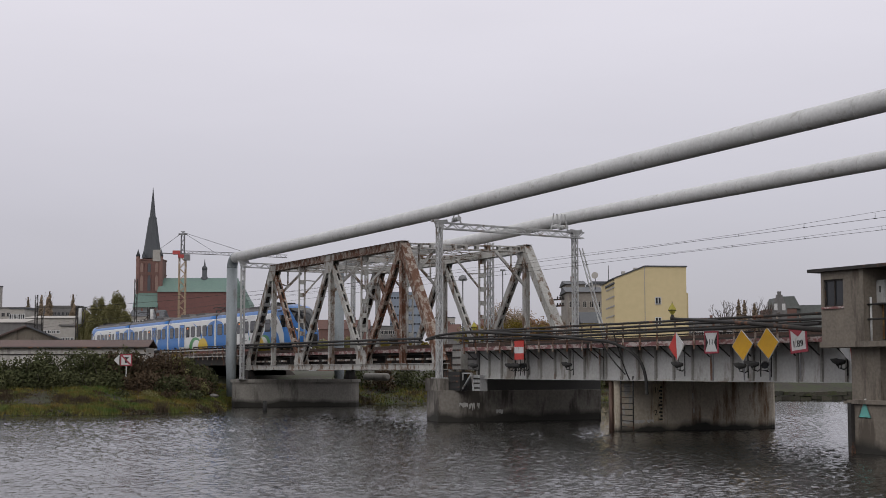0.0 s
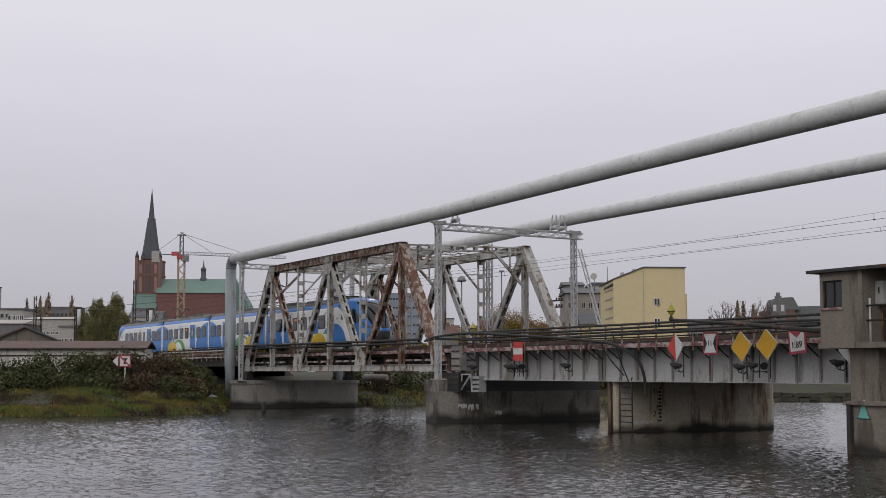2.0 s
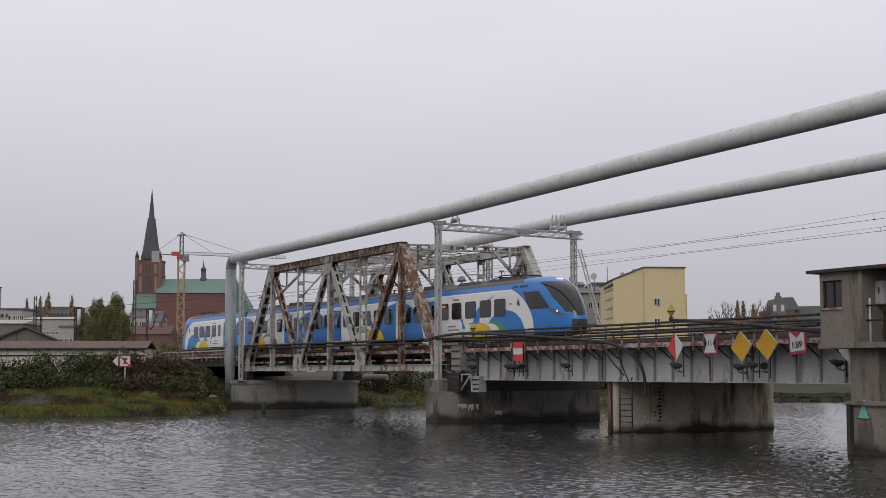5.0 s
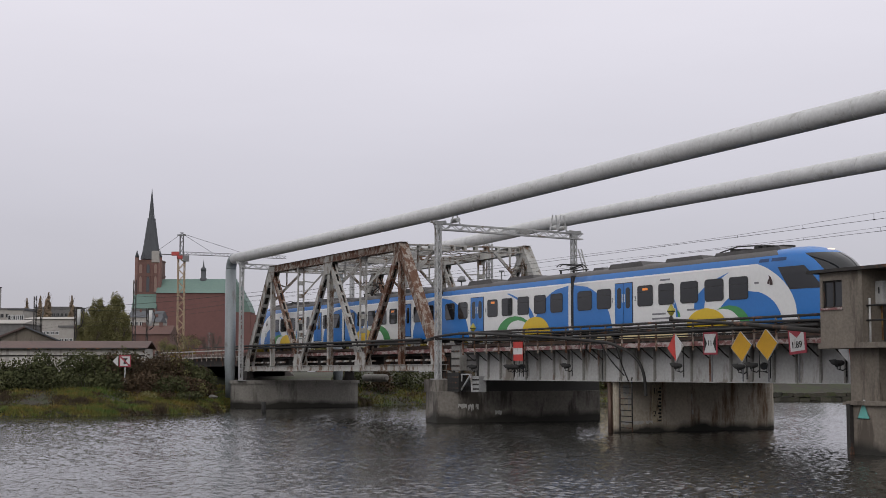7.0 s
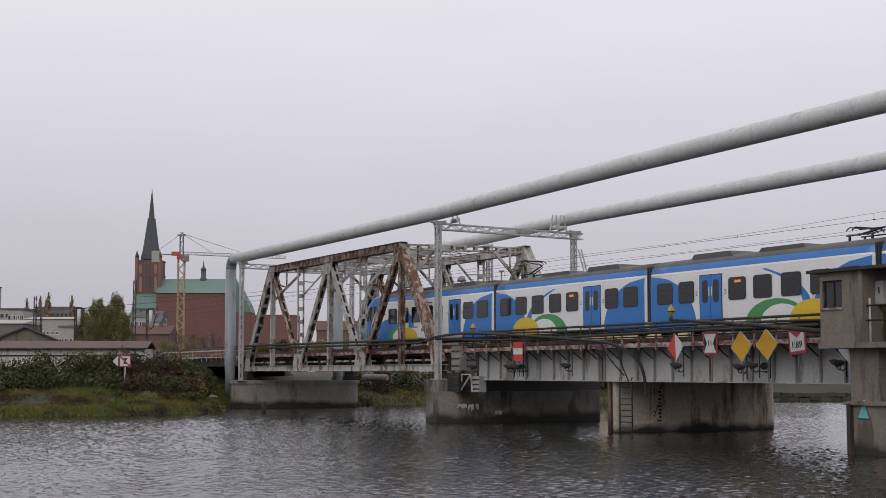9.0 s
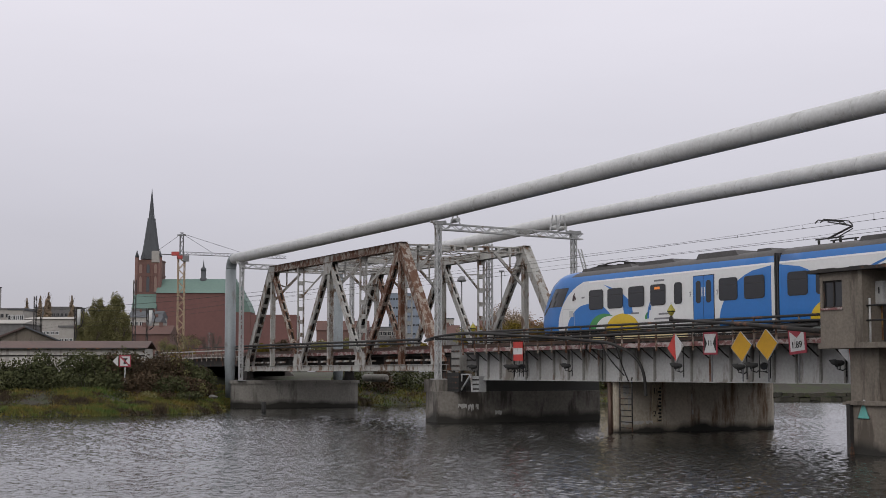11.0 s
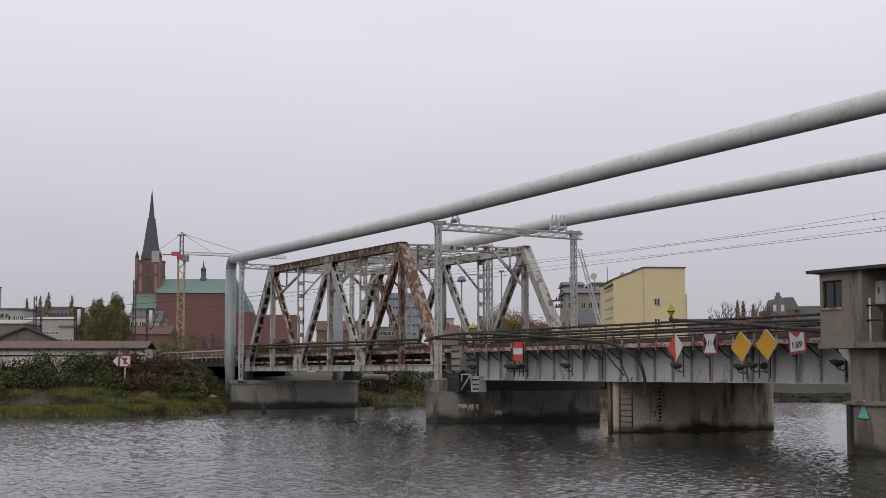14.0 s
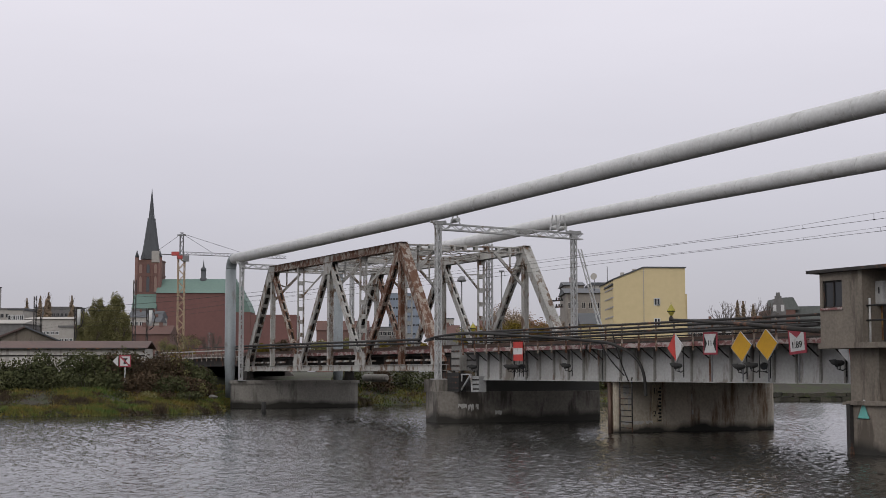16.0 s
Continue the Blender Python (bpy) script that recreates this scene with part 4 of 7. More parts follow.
def fit_out(car, x0, sx, nose, wins, doors, shapes):
    for side in (-1, 1):
        for material, lo, hi, left, right, off, name in shapes:
            bm = B()
            patch(bm, nose, sx, x0, side, lo, hi, left, right, off, 16, 8)
            for f in bm.faces:
                f.smooth = True
            part(name, bm, material, car)
        bm = B()
        end = 15.9 if nose else MID_LEN - GAP
        patch(bm, nose, sx, x0, side, 3.215, 3.30, (lambda z: GAP), (lambda z: end), 0.010, 1, 12)
        part("white_line", bm, M_LINE, car)
        for a, b in doors:
            for u in (a - 0.28, b + 0.28):
                bm = at_place(letters("2", 0.34), x0 + sx * u, side * (half_width(2.1) + 0.012), 2.1)
                part("class_number", bm, M_GREYPRINT, car)
        a, b = wins[2 if wins[2][1] - wins[2][0] > 1 else 3]
        bm = B()
        patch(bm, nose, sx, x0, side, 2.50, 2.63, (lambda z: a + 0.5), (lambda z: a + 0.98), 0.034, 1, 2)
        part("destination_display", bm, M_SIGNLIGHT, car, "orange lit destination display")
        for a, b in wins:
            bm = B()
            patch(bm, nose, sx, x0, side, 1.66, 2.77, *rounded(a + 0.01, b - 0.01, 1.66, 2.77, 0.14), 0.022, 14, 4)
            part("window_seal", bm, M_T_DARK, car)
            bm = B()
            patch(bm, nose, sx, x0, side, 1.70, 2.73, *rounded(a + 0.05, b - 0.05, 1.70, 2.73, 0.11), 0.026, 14, 4)
            part("window", bm, M_T_GLASS, car)
            if b - a > 1:
                bm = B()
                patch(bm, nose, sx, x0, side, 2.40, 2.425, (lambda z: a + 0.07), (lambda z: b - 0.07), 0.030, 1, 2)
                part("window_bar", bm, M_T_DARK, car)
        for a, b in doors:
            m = (a + b) / 2
            bm = B()
            patch(bm, nose, sx, x0, side, 0.66, 3.02, (lambda z: a - 0.05), (lambda z: b + 0.05), 0.020, 2, 2)
            part("door_frame", bm, M_T_BELLOWS, car)
            for p, q in ((a, m - 0.015), (m + 0.015, b)):
                bm = B()
                patch(bm, nose, sx, x0, side, 0.70, 2.98, (lambda z: p), (lambda z: q), 0.028, 8, 2)
                part("door_leaf", bm, M_T_BLUE, car)
                bm = B()
                patch(bm, nose, sx, x0, side, 1.62, 2.74, *rounded(p + 0.2, q - 0.2, 1.62, 2.74, 0.1), 0.034, 12, 2)
                part("door_window", bm, M_T_GLASS, car)
                bm = B()
                e = q - 0.09 if q < m else p + 0.09
                patch(bm, nose, sx, x0, side, 1.95, 2.4, (lambda z: e - 0.04), (lambda z: e + 0.04), 0.040, 1, 1)
                part("door_bar", bm, M_T_WHITE, car, "white grab bar")


def roof_box(car, x0, sx, a, b, w, h, name="roof_unit", m=None):
    bm = B()
    prism(bm, [(x0 + sx * (a + 0.25), 4.0 + h), (x0 + sx * (b - 0.25), 4.0 + h), (x0 + sx * b, 3.86), (x0 + sx * a, 3.86)], 'y', -w, w)
    part(name, bm, m or M_T_ROOF, car)


def half_dome_left(reach=3.9, lo=0.45, rz=2.72):
    return (lambda z: GAP), (lambda z: 0.3 + reach * math.sqrt(max(0.0, 1 - ((z - lo) / rz) ** 2)))


def leaf(base, top, lo, hi, wide):
    def mid(z):
        return base + (top - base) * ((z - lo) / (hi - lo)) ** 2.4

    def half(z):
        r = (z - lo) / (hi - lo)
        return wide * (1 - r ** 3) * 0.5
    return (lambda z: mid(z) - half(z)), (lambda z: mid(z) + half(z))


def bogie(train, x, axles):
    bm = B()
    for y in (-1.02, 1.02):
        box(bm, x - 1.75, x + 1.75, y - 0.09, y + 0.09, 0.42, 0.62)
        for a in axles:
            box(bm, a - 0.2, a + 0.2, y - 0.12, y + 0.12, 0.26, 0.58)
    box(bm, x - 0.35, x + 0.35, -1.0, 1.0, 0.38, 0.66)
    part("bogie_frame", bm, M_T_DARK, train)


def wheelset(train, x):
    bm = B()
    for y, s in ((-0.75, -1), (0.75, 1)):
        tube(bm, [(0, y - 0.07, 0), (0, y + 0.05, 0)], 0.42, 20)
        tube(bm, [(0, y + 0.05 * s, 0), (0, y + 0.2 * s, 0)], 0.12, 10)
        for k in range(6):
            a = math.pi * k / 3
            tube(bm, [(0.27 * math.cos(a), y + 0.05 * s, 0.27 * math.sin(a)), (0.27 * math.cos(a), y + 0.1 * s, 0.27 * math.sin(a))], 0.04, 6)
    tube(bm, [(0, -0.75, 0), (0, 0.75, 0)], 0.09, 10)
    ob = part("wheelset", bm, M_T_DARK, train)
    return ob, x


def pantograph(train, x, raised):
    top = 5.08 if raised else 4.55
    knee = (x + 1.0, (4.72 if raised else 4.50))
    bm = B()
    for y in (-0.45, 0.45):
        box(bm, x - 0.9, x + 0.9, y - 0.03, y + 0.03, 4.2, 4.26)
        tube(bm, [(x - 0.7, y, 4.0), (x - 0.7, y, 4.22)], 0.06, 8)
        tube(bm, [(x + 0.7, y, 4.0), (x + 0.7, y, 4.22)], 0.06, 8)
    tube(bm, [(x - 0.6, 0, 4.28), (knee[0], 0, knee[1])], 0.05, 8)
    tube(bm, [(x - 0.3, 0.2, 4.28), (knee[0] - 0.1, 0.1, knee[1] - 0.1)], 0.025, 6)
    for y in (-0.35, 0.35):
        tube(bm, [(knee[0], 0, knee[1]), (x - 0.2, y, top - 0.08)], 0.03, 6)
    for dx in (-0.38, -0.02):
        tube(bm, [(x + dx, -0.95, top - 0.16), (x + dx, -0.75, top), (x + dx, 0.75, top), (x + dx, 0.95, top - 0.16)], 0.03, 6)
    part("pantograph", bm, M_T_DARK, train, "raised pantograph" if raised else "folded pantograph")


def build_train():
    train = thing("train", (0, 0, 0), "blue and white four-car electric multiple unit with yellow and green arcs", "train")
    wins_end = [(0.72, 2.25), (2.72, 4.18), (6.66, 8.1), (8.56, 9.94), (10.46, 11.97), (12.47, 13.99), (14.38, 15.86)]
    wins_tail = [(0.72, 2.25), (2.72, 4.18), (7.15, 7.85), (8.56, 9.94), (10.46, 11.97), (12.47, 13.99), (14.38, 15.86)]
    wins_mid = [(0.87, 2.25), (2.73, 4.06), (6.75, 8.11), (8.61, 9.99), (10.59, 12.01), (12.57, 13.97), (14.47, 15.87)]
    end_shapes = [(M_T_BLUE, 0.45, 3.17, *half_dome_left(), 0.004, "blue_panel"),
                  (M_T_BLUE, 0.45, 2.05, *dome(15.75, 2.45, 0.45, 1.6), 0.004, "blue_arc"),
                  (M_T_GREEN, 0.45, 1.42, *dome(14.35, 1.55, 0.45, 0.97), 0.008, "green_arc"),
                  (M_T_WHITE, 0.45, 1.27, *dome(13.8, 1.4, 0.45, 0.82), 0.012, "white_arc"),
                  (M_T_YELLOW, 0.45, 1.36, *dome(12.55, 1.6, 0.45, 0.89), 0.016, "yellow_arc"),
                  (M_T_BLUE, 1.3, 3.02, *leaf(12.0, 14.5, 1.3, 3.06, 0.85), 0.004, "blue_leaf")]
    mid_shapes = [(M_T_BLUE, 0.45, 3.17, *half_dome_left(), 0.004, "blue_panel"),
                  (M_T_BLUE, 0.45, 3.17, (lambda z: MID_LEN - 0.3 - 3.9 * math.sqrt(max(0.0, 1 - ((z - 0.45) / 2.72) ** 2))), (lambda z: MID_LEN - GAP), 0.004, "blue_panel"),
                  (M_T_GREEN, 0.45, 1.62, *dome(10.2, 2.2, 0.45, 1.17), 0.008, "green_arc"),
                  (M_T_WHITE, 0.45, 1.35, *dome(10.6, 1.5, 0.45, 0.9), 0.012, "white_arc"),
                  (M_T_YELLOW, 0.45, 1.5, *dome(12.75, 1.65, 0.45, 1.05), 0.016, "yellow_arc"),
                  (M_T_BLUE, 1.0, 3.05, (lambda z: 12.4 - 2.9 * ((z - 1.0) / 2.05) ** 2.6 - 0.3), (lambda z: 12.4 - 2.9 * ((z - 1.0) / 2.05) ** 2.6 + 0.3 - 0.25 * ((z - 1.0) / 2.05)), 0.006, "blue_leaf")]
    cars = []
    # second car runs 0 at its rear gap to its front gap; the third is turned round
    for name, x0, sx, length, nose, wins, doors, shapes in (
            ("end_car", 0.0, 1, 23.0, True, wins_end, [(4.57, 6.19)], end_shapes),
            ("middle_car", -MID_LEN, 1, MID_LEN, False, wins_mid, [(4.52, 6.23)], mid_shapes),
            ("middle_car", -MID_LEN, -1, MID_LEN, False, wins_mid, [(4.52, 6.23)], mid_shapes),
            ("end_car", -2 * MID_LEN, -1, 23.0, True, wins_tail, [(4.57, 6.19)], end_shapes)):
        car = car_body(name, train, x0, sx, length, nose, "white car with blue ends and a grey roof")
        fit_out(car, x0, sx, nose, wins, doors, shapes)
        roof_box(car, x0, sx, 3.2, 6.6, 0.95, 0.15)
        roof_box(car, x0, sx, 8.4, 11.8, 0.9, 0.10)
        if nose:
            roof_box(car, x0, sx, 12.4, 17.6, 0.8, 0.10)
            roof_box(car, x0, sx, 1.0, 2.4, 0.6, 0.10)
            kit = random.Random(3)
            for k in range(11):
                u = 12.7 + k * 0.42
                bm = B()
                h = kit.uniform(0.06, 0.22)
                box(bm, x0 + sx * u - kit.uniform(0.08, 0.2), x0 + sx * u + kit.uniform(0.08, 0.2), -0.75 + kit.uniform(0, 0.5), 0.2 + kit.uniform(0, 0.4), 4.0, 4.05 + h)
                part("roof_resistor", bm, M_T_DARK if k % 3 else M_T_ROOF, car)
            bm = B()
            tube(bm, [(x0 + sx * 12.6, -0.5, 4.15), (x0 + sx * 14.0, -0.55, 4.34), (x0 + sx * 15.2, -0.5, 4.3), (x0 + sx * 17.2, -0.45, 4.12)], 0.035, 6)
            part("roof_cable", bm, M_T_DARK, car)
            bm = B()
            for side in (-1, 1):
                patch(bm, True, sx, x0, side, 2.24, 2.72, *leaf(17.5, 17.32, 2.24, 2.74, 0.2), 0.014, 6, 3)
                patch(bm, True, sx, x0, side, 2.3, 2.6, *leaf(17.3, 17.48, 2.3, 2.62, 0.14), 0.016, 6, 3)
            part("emblem", bm, M_EMBLEM, car, "small dark emblem")
            for side in (-1, 1):
                for z, a, b in ((1.16, 8.0, 9.2), (0.92, 8.0, 9.6), (2.35, 16.3, 16.62), (1.28, 11.0, 11.7), (2.92, 8.7, 9.6)):
                    bm = B()
                    patch(bm, True, sx, x0, side, z, z + 0.09, (lambda z: a), (lambda z: b), 0.012, 1, 2)
                    part("lettering_bar", bm, M_GREYPRINT, car)
                for k, (m, lo, hi, a, w) in enumerate(((M_T_BLUE, 1.0, 1.95, 10.15, 0.16), (M_T_GREEN, 0.98, 1.4, 10.35, 0.2), (M_T_BLUE, 1.45, 1.8, 9.98, 0.14))):
                    bm = B()
                    patch(bm, True, sx, x0, side, lo, hi, *leaf(a, a - 0.25, lo, hi, w), 0.012, 6, 2)
                    part("crest_leaf", bm, m, car, "small painted leaf")
            for side in (-1, 1):
                bm = B()
                patch(bm, True, sx, x0, side, 1.97, 3.04, (lambda z: 17.97 + 0.74 * (3.04 - z)), (lambda z: 19.62 + 1.15 * (3.04 - z) - 0.12 * (3.04 - z) ** 2), 0.012, 10, 8)
                part("cab_window", bm, M_T_GLASS, car)
                for p, q in ((16.6, 17.3), (17.48, 18.5)) if sx > 0 else ():
                    bm = B()
                    patch(bm, True, sx, x0, side, 3.34, 3.5, (lambda z: p), (lambda z: q), 0.012, 3, 6)
                    part("side_vent", bm, M_T_VENT, car, "dark blue air intake grille")
                for lo, hi, p, q in ((0.78, 0.80, 17.4, 18.75), (1.78, 1.80, 17.4, 18.68), (0.78, 1.8, 17.39, 17.41), (0.78, 1.8, 18.67, 18.69), (1.33, 1.68, 17.5, 17.95)):
                    if sx < 0:
                        bm = B()
                        patch(bm, True, sx, x0, side, lo, hi, (lambda z: p), (lambda z: q), 0.012, 2, 3)
                        part("equipment_hatch", bm, M_HATCH, car, "pale grey hatch outline")
                bm = B()
                patch(bm, True, sx, x0, side, 1.52, 2.02, (lambda z: 20.52 + 1.1 * (2.02 - z) + 1.2 * (2.02 - z) ** 2), (lambda z: 20.72 + 2.4 * (2.02 - z)), 0.015, 5, 8)
                part("headlight_housing", bm, M_T_ROOF, car)
                if sx > 0:
                    bm = B()
                    bmesh.ops.create_icosphere(bm, subdivisions=2, radius=0.07, matrix=Matrix.Translation((x0 + 21.25, side * (skin(21.25, 1.78, True) - 0.02), 1.78)))
                    part("headlight", bm, M_LAMP, car, "lit headlight")
            if sx > 0:
                bm = B()
                bmesh.ops.create_icosphere(bm, subdivisions=2, radius=0.09, matrix=Matrix.Translation((x0 + 20.02, 0, 3.79)) @ Matrix.Diagonal((0.9, 2.6, 0.6, 1)))
                part("top_headlight", bm, M_LAMP, car, "lit headlight above the windscreen")
            bm = B()
            tube(bm, [(x0 + sx * 22.1, 0, 0.95), (x0 + sx * 22.62, 0, 0.95)], 0.16, 12)
            box(bm, x0 + sx * 22.5 - 0.08, x0 + sx * 22.5 + 0.08, -0.22, 0.22, 0.82, 1.08)
            part("coupler", bm, M_T_DARK, car)
        bm = B()
        box(bm, min(x0 + sx * 3.5, x0 + sx * (length - 5)), max(x0 + sx * 3.5, x0 + sx * (length - 5)), -1.2, 1.2, 0.25, 0.45)
        part("underframe", bm, M_T_DARK, car)
        cars.append(car)
    for x in (0.0, -MID_LEN, -2 * MID_LEN):
        for k in range(7):
            d = -GAP + 0.04 + k * 0.08
            w = 1.28 if k % 2 else 1.20
            bm = B()
            box(bm, x + d - 0.038, x + d + 0.038, -w, w, 0.7, 3.72 if k % 2 else 3.66)
            part("bellows_fold", bm, M_T_BELLOWS, train, "dark grey rubber fold of the gangway bellows")
        bogie(train, x, (x - 1.35, x + 1.35))
    bogie(train, 18.2, (16.9, 19.5))
    bogie(train, -2 * MID_LEN - 18.2, (-2 * MID_LEN - 16.9, -2 * MID_LEN - 19.5))
    axles = [19.5, 16.9]
    for x in (0.0, -MID_LEN, -2 * MID_LEN):
        axles += [x + 1.35, x - 1.35]
    axles += [-2 * MID_LEN - 16.9, -2 * MID_LEN - 19.5]
    sets = [wheelset(train, a) for a in axles]
    pantograph(train, -1.9, False)
    pantograph(train, -30.8, True)
    return train, sets


TRAIN, WHEELSETS = build_train()


# ---- the town: built square to the line of sight across the river, "across" to the right and "deep" away ----
TOWN = Matrix.Rotation(radians(YAW), 4, 'Z')


def town(ob, across, deep, z=0.0, turn=0.0):
    """Moves a thing made round its own origin to its place in the town."""
    v = TOWN @ Vector((across, deep, 0))
    ob.matrix_basis = Matrix.Translation((v.x, v.y, z)) @ TOWN @ Matrix.Rotation(radians(turn), 4, 'Z')
    return ob


def local(name, label, category, group=""):
    return thing(name, (0, 0, 0), label, category, group)


def window(parent, x, y, z, w, h, frame_material, name="window", rows=1):
    """A recessed-looking window on a wall that faces -y."""
    bm = B()
    t = min(0.16, w * 0.12)
    for a, b, c, d in ((x - w / 2, x + w / 2, z, z + t), (x - w / 2, x + w / 2, z + h - t, z + h), (x - w / 2, x - w / 2 + t, z + t, z + h - t),
                       (x + w / 2 - t, x + w / 2, z + t, z + h - t), (x - t / 2, x + t / 2, z + t, z + h - t)):
        box(bm, a, b, y - 0.10, y + 0.02, c, d)
    f = part(name, bm, frame_material, parent)
    bm = B()
    box(bm, x - w / 2 + t, x + w / 2 - t, y - 0.04, y - 0.005, z + t, z + h - t)
    part("pane", bm, M_GLASS, f)


def church():
    D = 800
    t = local("church", "red brick church with a slender dark spire and green copper roof", "church")
    cx, half = -165.94, 6.88
    base, top = 2.0, 65.87
    bm = B()
    box(bm, cx - half, cx + half, -half, half, base, top)
    part("tower", bm, M_BRICK_DARK, t)
    for k in (-1, 1):
        bm = B()
        tube(bm, [(cx + k * (half - 0.4), -half + 0.4, base + 20), (cx + k * (half - 0.4), -half + 0.4, top + 1.5)], 1.1, 8)
        part("turret", bm, M_BRICK_DARK, t)
        bm = B()
        tube(bm, [(cx + k * (half - 0.4), -half + 0.4, top + 1.5), (cx + k * (half - 0.4), -half + 0.4, top + 5.6)], [1.3, 0.05], 8)
        part("turret_roof", bm, M_SLATE, t)
    # lancet panels in two tiers
    for z0, h in ((47.88, 8.96), (58.48, 5.12)):
        for k in (-1, 0, 1):
            x = cx + k * 4.2
            w = 0.85
            o = [(x - w, z0), (x + w, z0), (x + w, z0 + h * 0.78), (x + w * 0.6, z0 + h * 0.92), (x, z0 + h), (x - w * 0.6, z0 + h * 0.92), (x - w, z0 + h * 0.78)]
            bm = B()
            prism(bm, o, 'y', -half - 0.18, -half + 0.1)
            part("blind_window", bm, M_LANCET if k else M_SLATE, t)
            for e in (-1, 1):
                bm = B()
                box(bm, x + e * 1.25 - 0.2, x + e * 1.25 + 0.2, -half - 0.3, -half + 0.1, z0, z0 + h)
                part("pilaster", bm, M_BRICK, t)
    for z in (46.6, 56.87, 65.23):
        bm = B()
        box(bm, cx - half - 0.35, cx + half + 0.35, -half - 0.35, half + 0.35, z, z + 0.7)
        part("string_course", bm, M_BRICK_DARK, t)
    bm = B()
    z1, z2, z3, z4 = top + 0.7, 76.19, 88.79, 107.27
    tube(bm, [(cx, 0, z1), (cx, 0, z2), (cx, 0, z3)], [5.6, 4.1, 2.35], 8, True)
    for f in bm.faces:
        f.smooth = False
    part("spire", bm, M_SLATE, t, "dark slate spire")
    bm = B()
    tube(bm, [(cx, 0, z3), (cx, 0, z3 + 1.2), (cx, 0, z3 + 1.3), (cx, 0, z4)], [2.3, 2.3, 1.75, 0.06], 8, True)
    for f in bm.faces:
        f.smooth = False
    part("spire_tip", bm, M_SLATE, t)
    for k in (-1, 1):
        for j in (0, 1):
            bm = B()
            prism(bm, [(cx + k * 3.4 - 1.1, z1), (cx + k * 3.4 + 1.1, z1), (cx + k * 3.4, z1 + 4.2)], 'y', -half + 0.2 + j * 9, -half + 1.2 + j * 9)
            part("gable", bm, M_SLATE, t)
    # low slate-roofed porch in front of the tower
    bm = B()
    prism(bm, [(-half - 7, 38.27), (-half - 0.1, 46.6), (-half - 0.1, 38.27)], 'x', -173.45, -159.71)
    part("porch_roof", bm, M_COPPER, t)
    bm = B()
    box(bm, -173.45, -159.71, -half - 6.5, -half, 2, 38.27)
    part("porch", bm, M_GREY_HOUSE, t)
    # nave
    x0, x1 = -160.03, -117.0
    e, r = 46.92, 55.58
    bm = B()
    box(bm, x0, x1, -12, 14, 2.0, e)
    part("nave", bm, M_BRICK, t)
    bm = B()
    prism(bm, [(-12.8, e), (14.8, e), (1, r)], 'x', x0 - 0.3, -116.9)
    part("nave_roof", bm, M_COPPER, t, "weathered green copper roof")
    bm = B()
    prism(bm, [(-116.85, 36.4), (-107.6, 36.4), (-109.6, 41.5), (-112.6, 46.6), (-116.0, 53.6), (-116.85, 53.9)], 'y', -9.5, 11)
    part("apse_roof", bm, M_COPPER, t, "curved green copper apse roof")
    bm = B()
    box(bm, -117.0, -107.8, -9.3, 10.8, 2, 36.4)
    part("apse", bm, M_BRICK, t)
    bm = B()
    box(bm, -107.75, -82.2, -9, 12, 2, e - 12)
    part("choir", bm, M_BRICK, t)
    # ridge turret
    rx = -136.08
    bm = B()
    tube(bm, [(rx, 1, r - 2), (rx, 1, r + 0.5), (rx, 1, r + 0.6), (rx, 1, r + 4.6)], [2.3, 2.0, 1.5, 1.4], 8)
    part("ridge_turret", bm, M_SLATE, t)
    bm = B()
    tube(bm, [(rx, 1, r + 4.6), (rx, 1, r + 6.0), (rx, 1, r + 6.8), (rx, 1, r + 11)], [1.6, 1.5, 0.6, 0.05], 8)
    part("turret_cap", bm, M_SLATE, t)
    town(t, 0, D)


church()


def truss_mast(bm, x, y, z0, z1, w, panel, bar):
    for i in (-1, 1):
        for j in (-1, 1):
            beam(bm, (x + i * w, y + j * w, z0), (x + i * w, y + j * w, z1), bar, bar)
    n = max(1, int((z1 - z0) / panel))
    for k in range(n):
        za, zb = z0 + (z1 - z0) * k / n, z0 + (z1 - z0) * (k + 1) / n
        s = 1 if k % 2 else -1
        for j in (-1, 1):
            beam(bm, (x - s * w, y + j * w, za), (x + s * w, y + j * w, zb), bar * 0.7, bar * 0.7)
            beam(bm, (x + j * w, y - s * w, za), (x + j * w, y + s * w, zb), bar * 0.7, bar * 0.7)


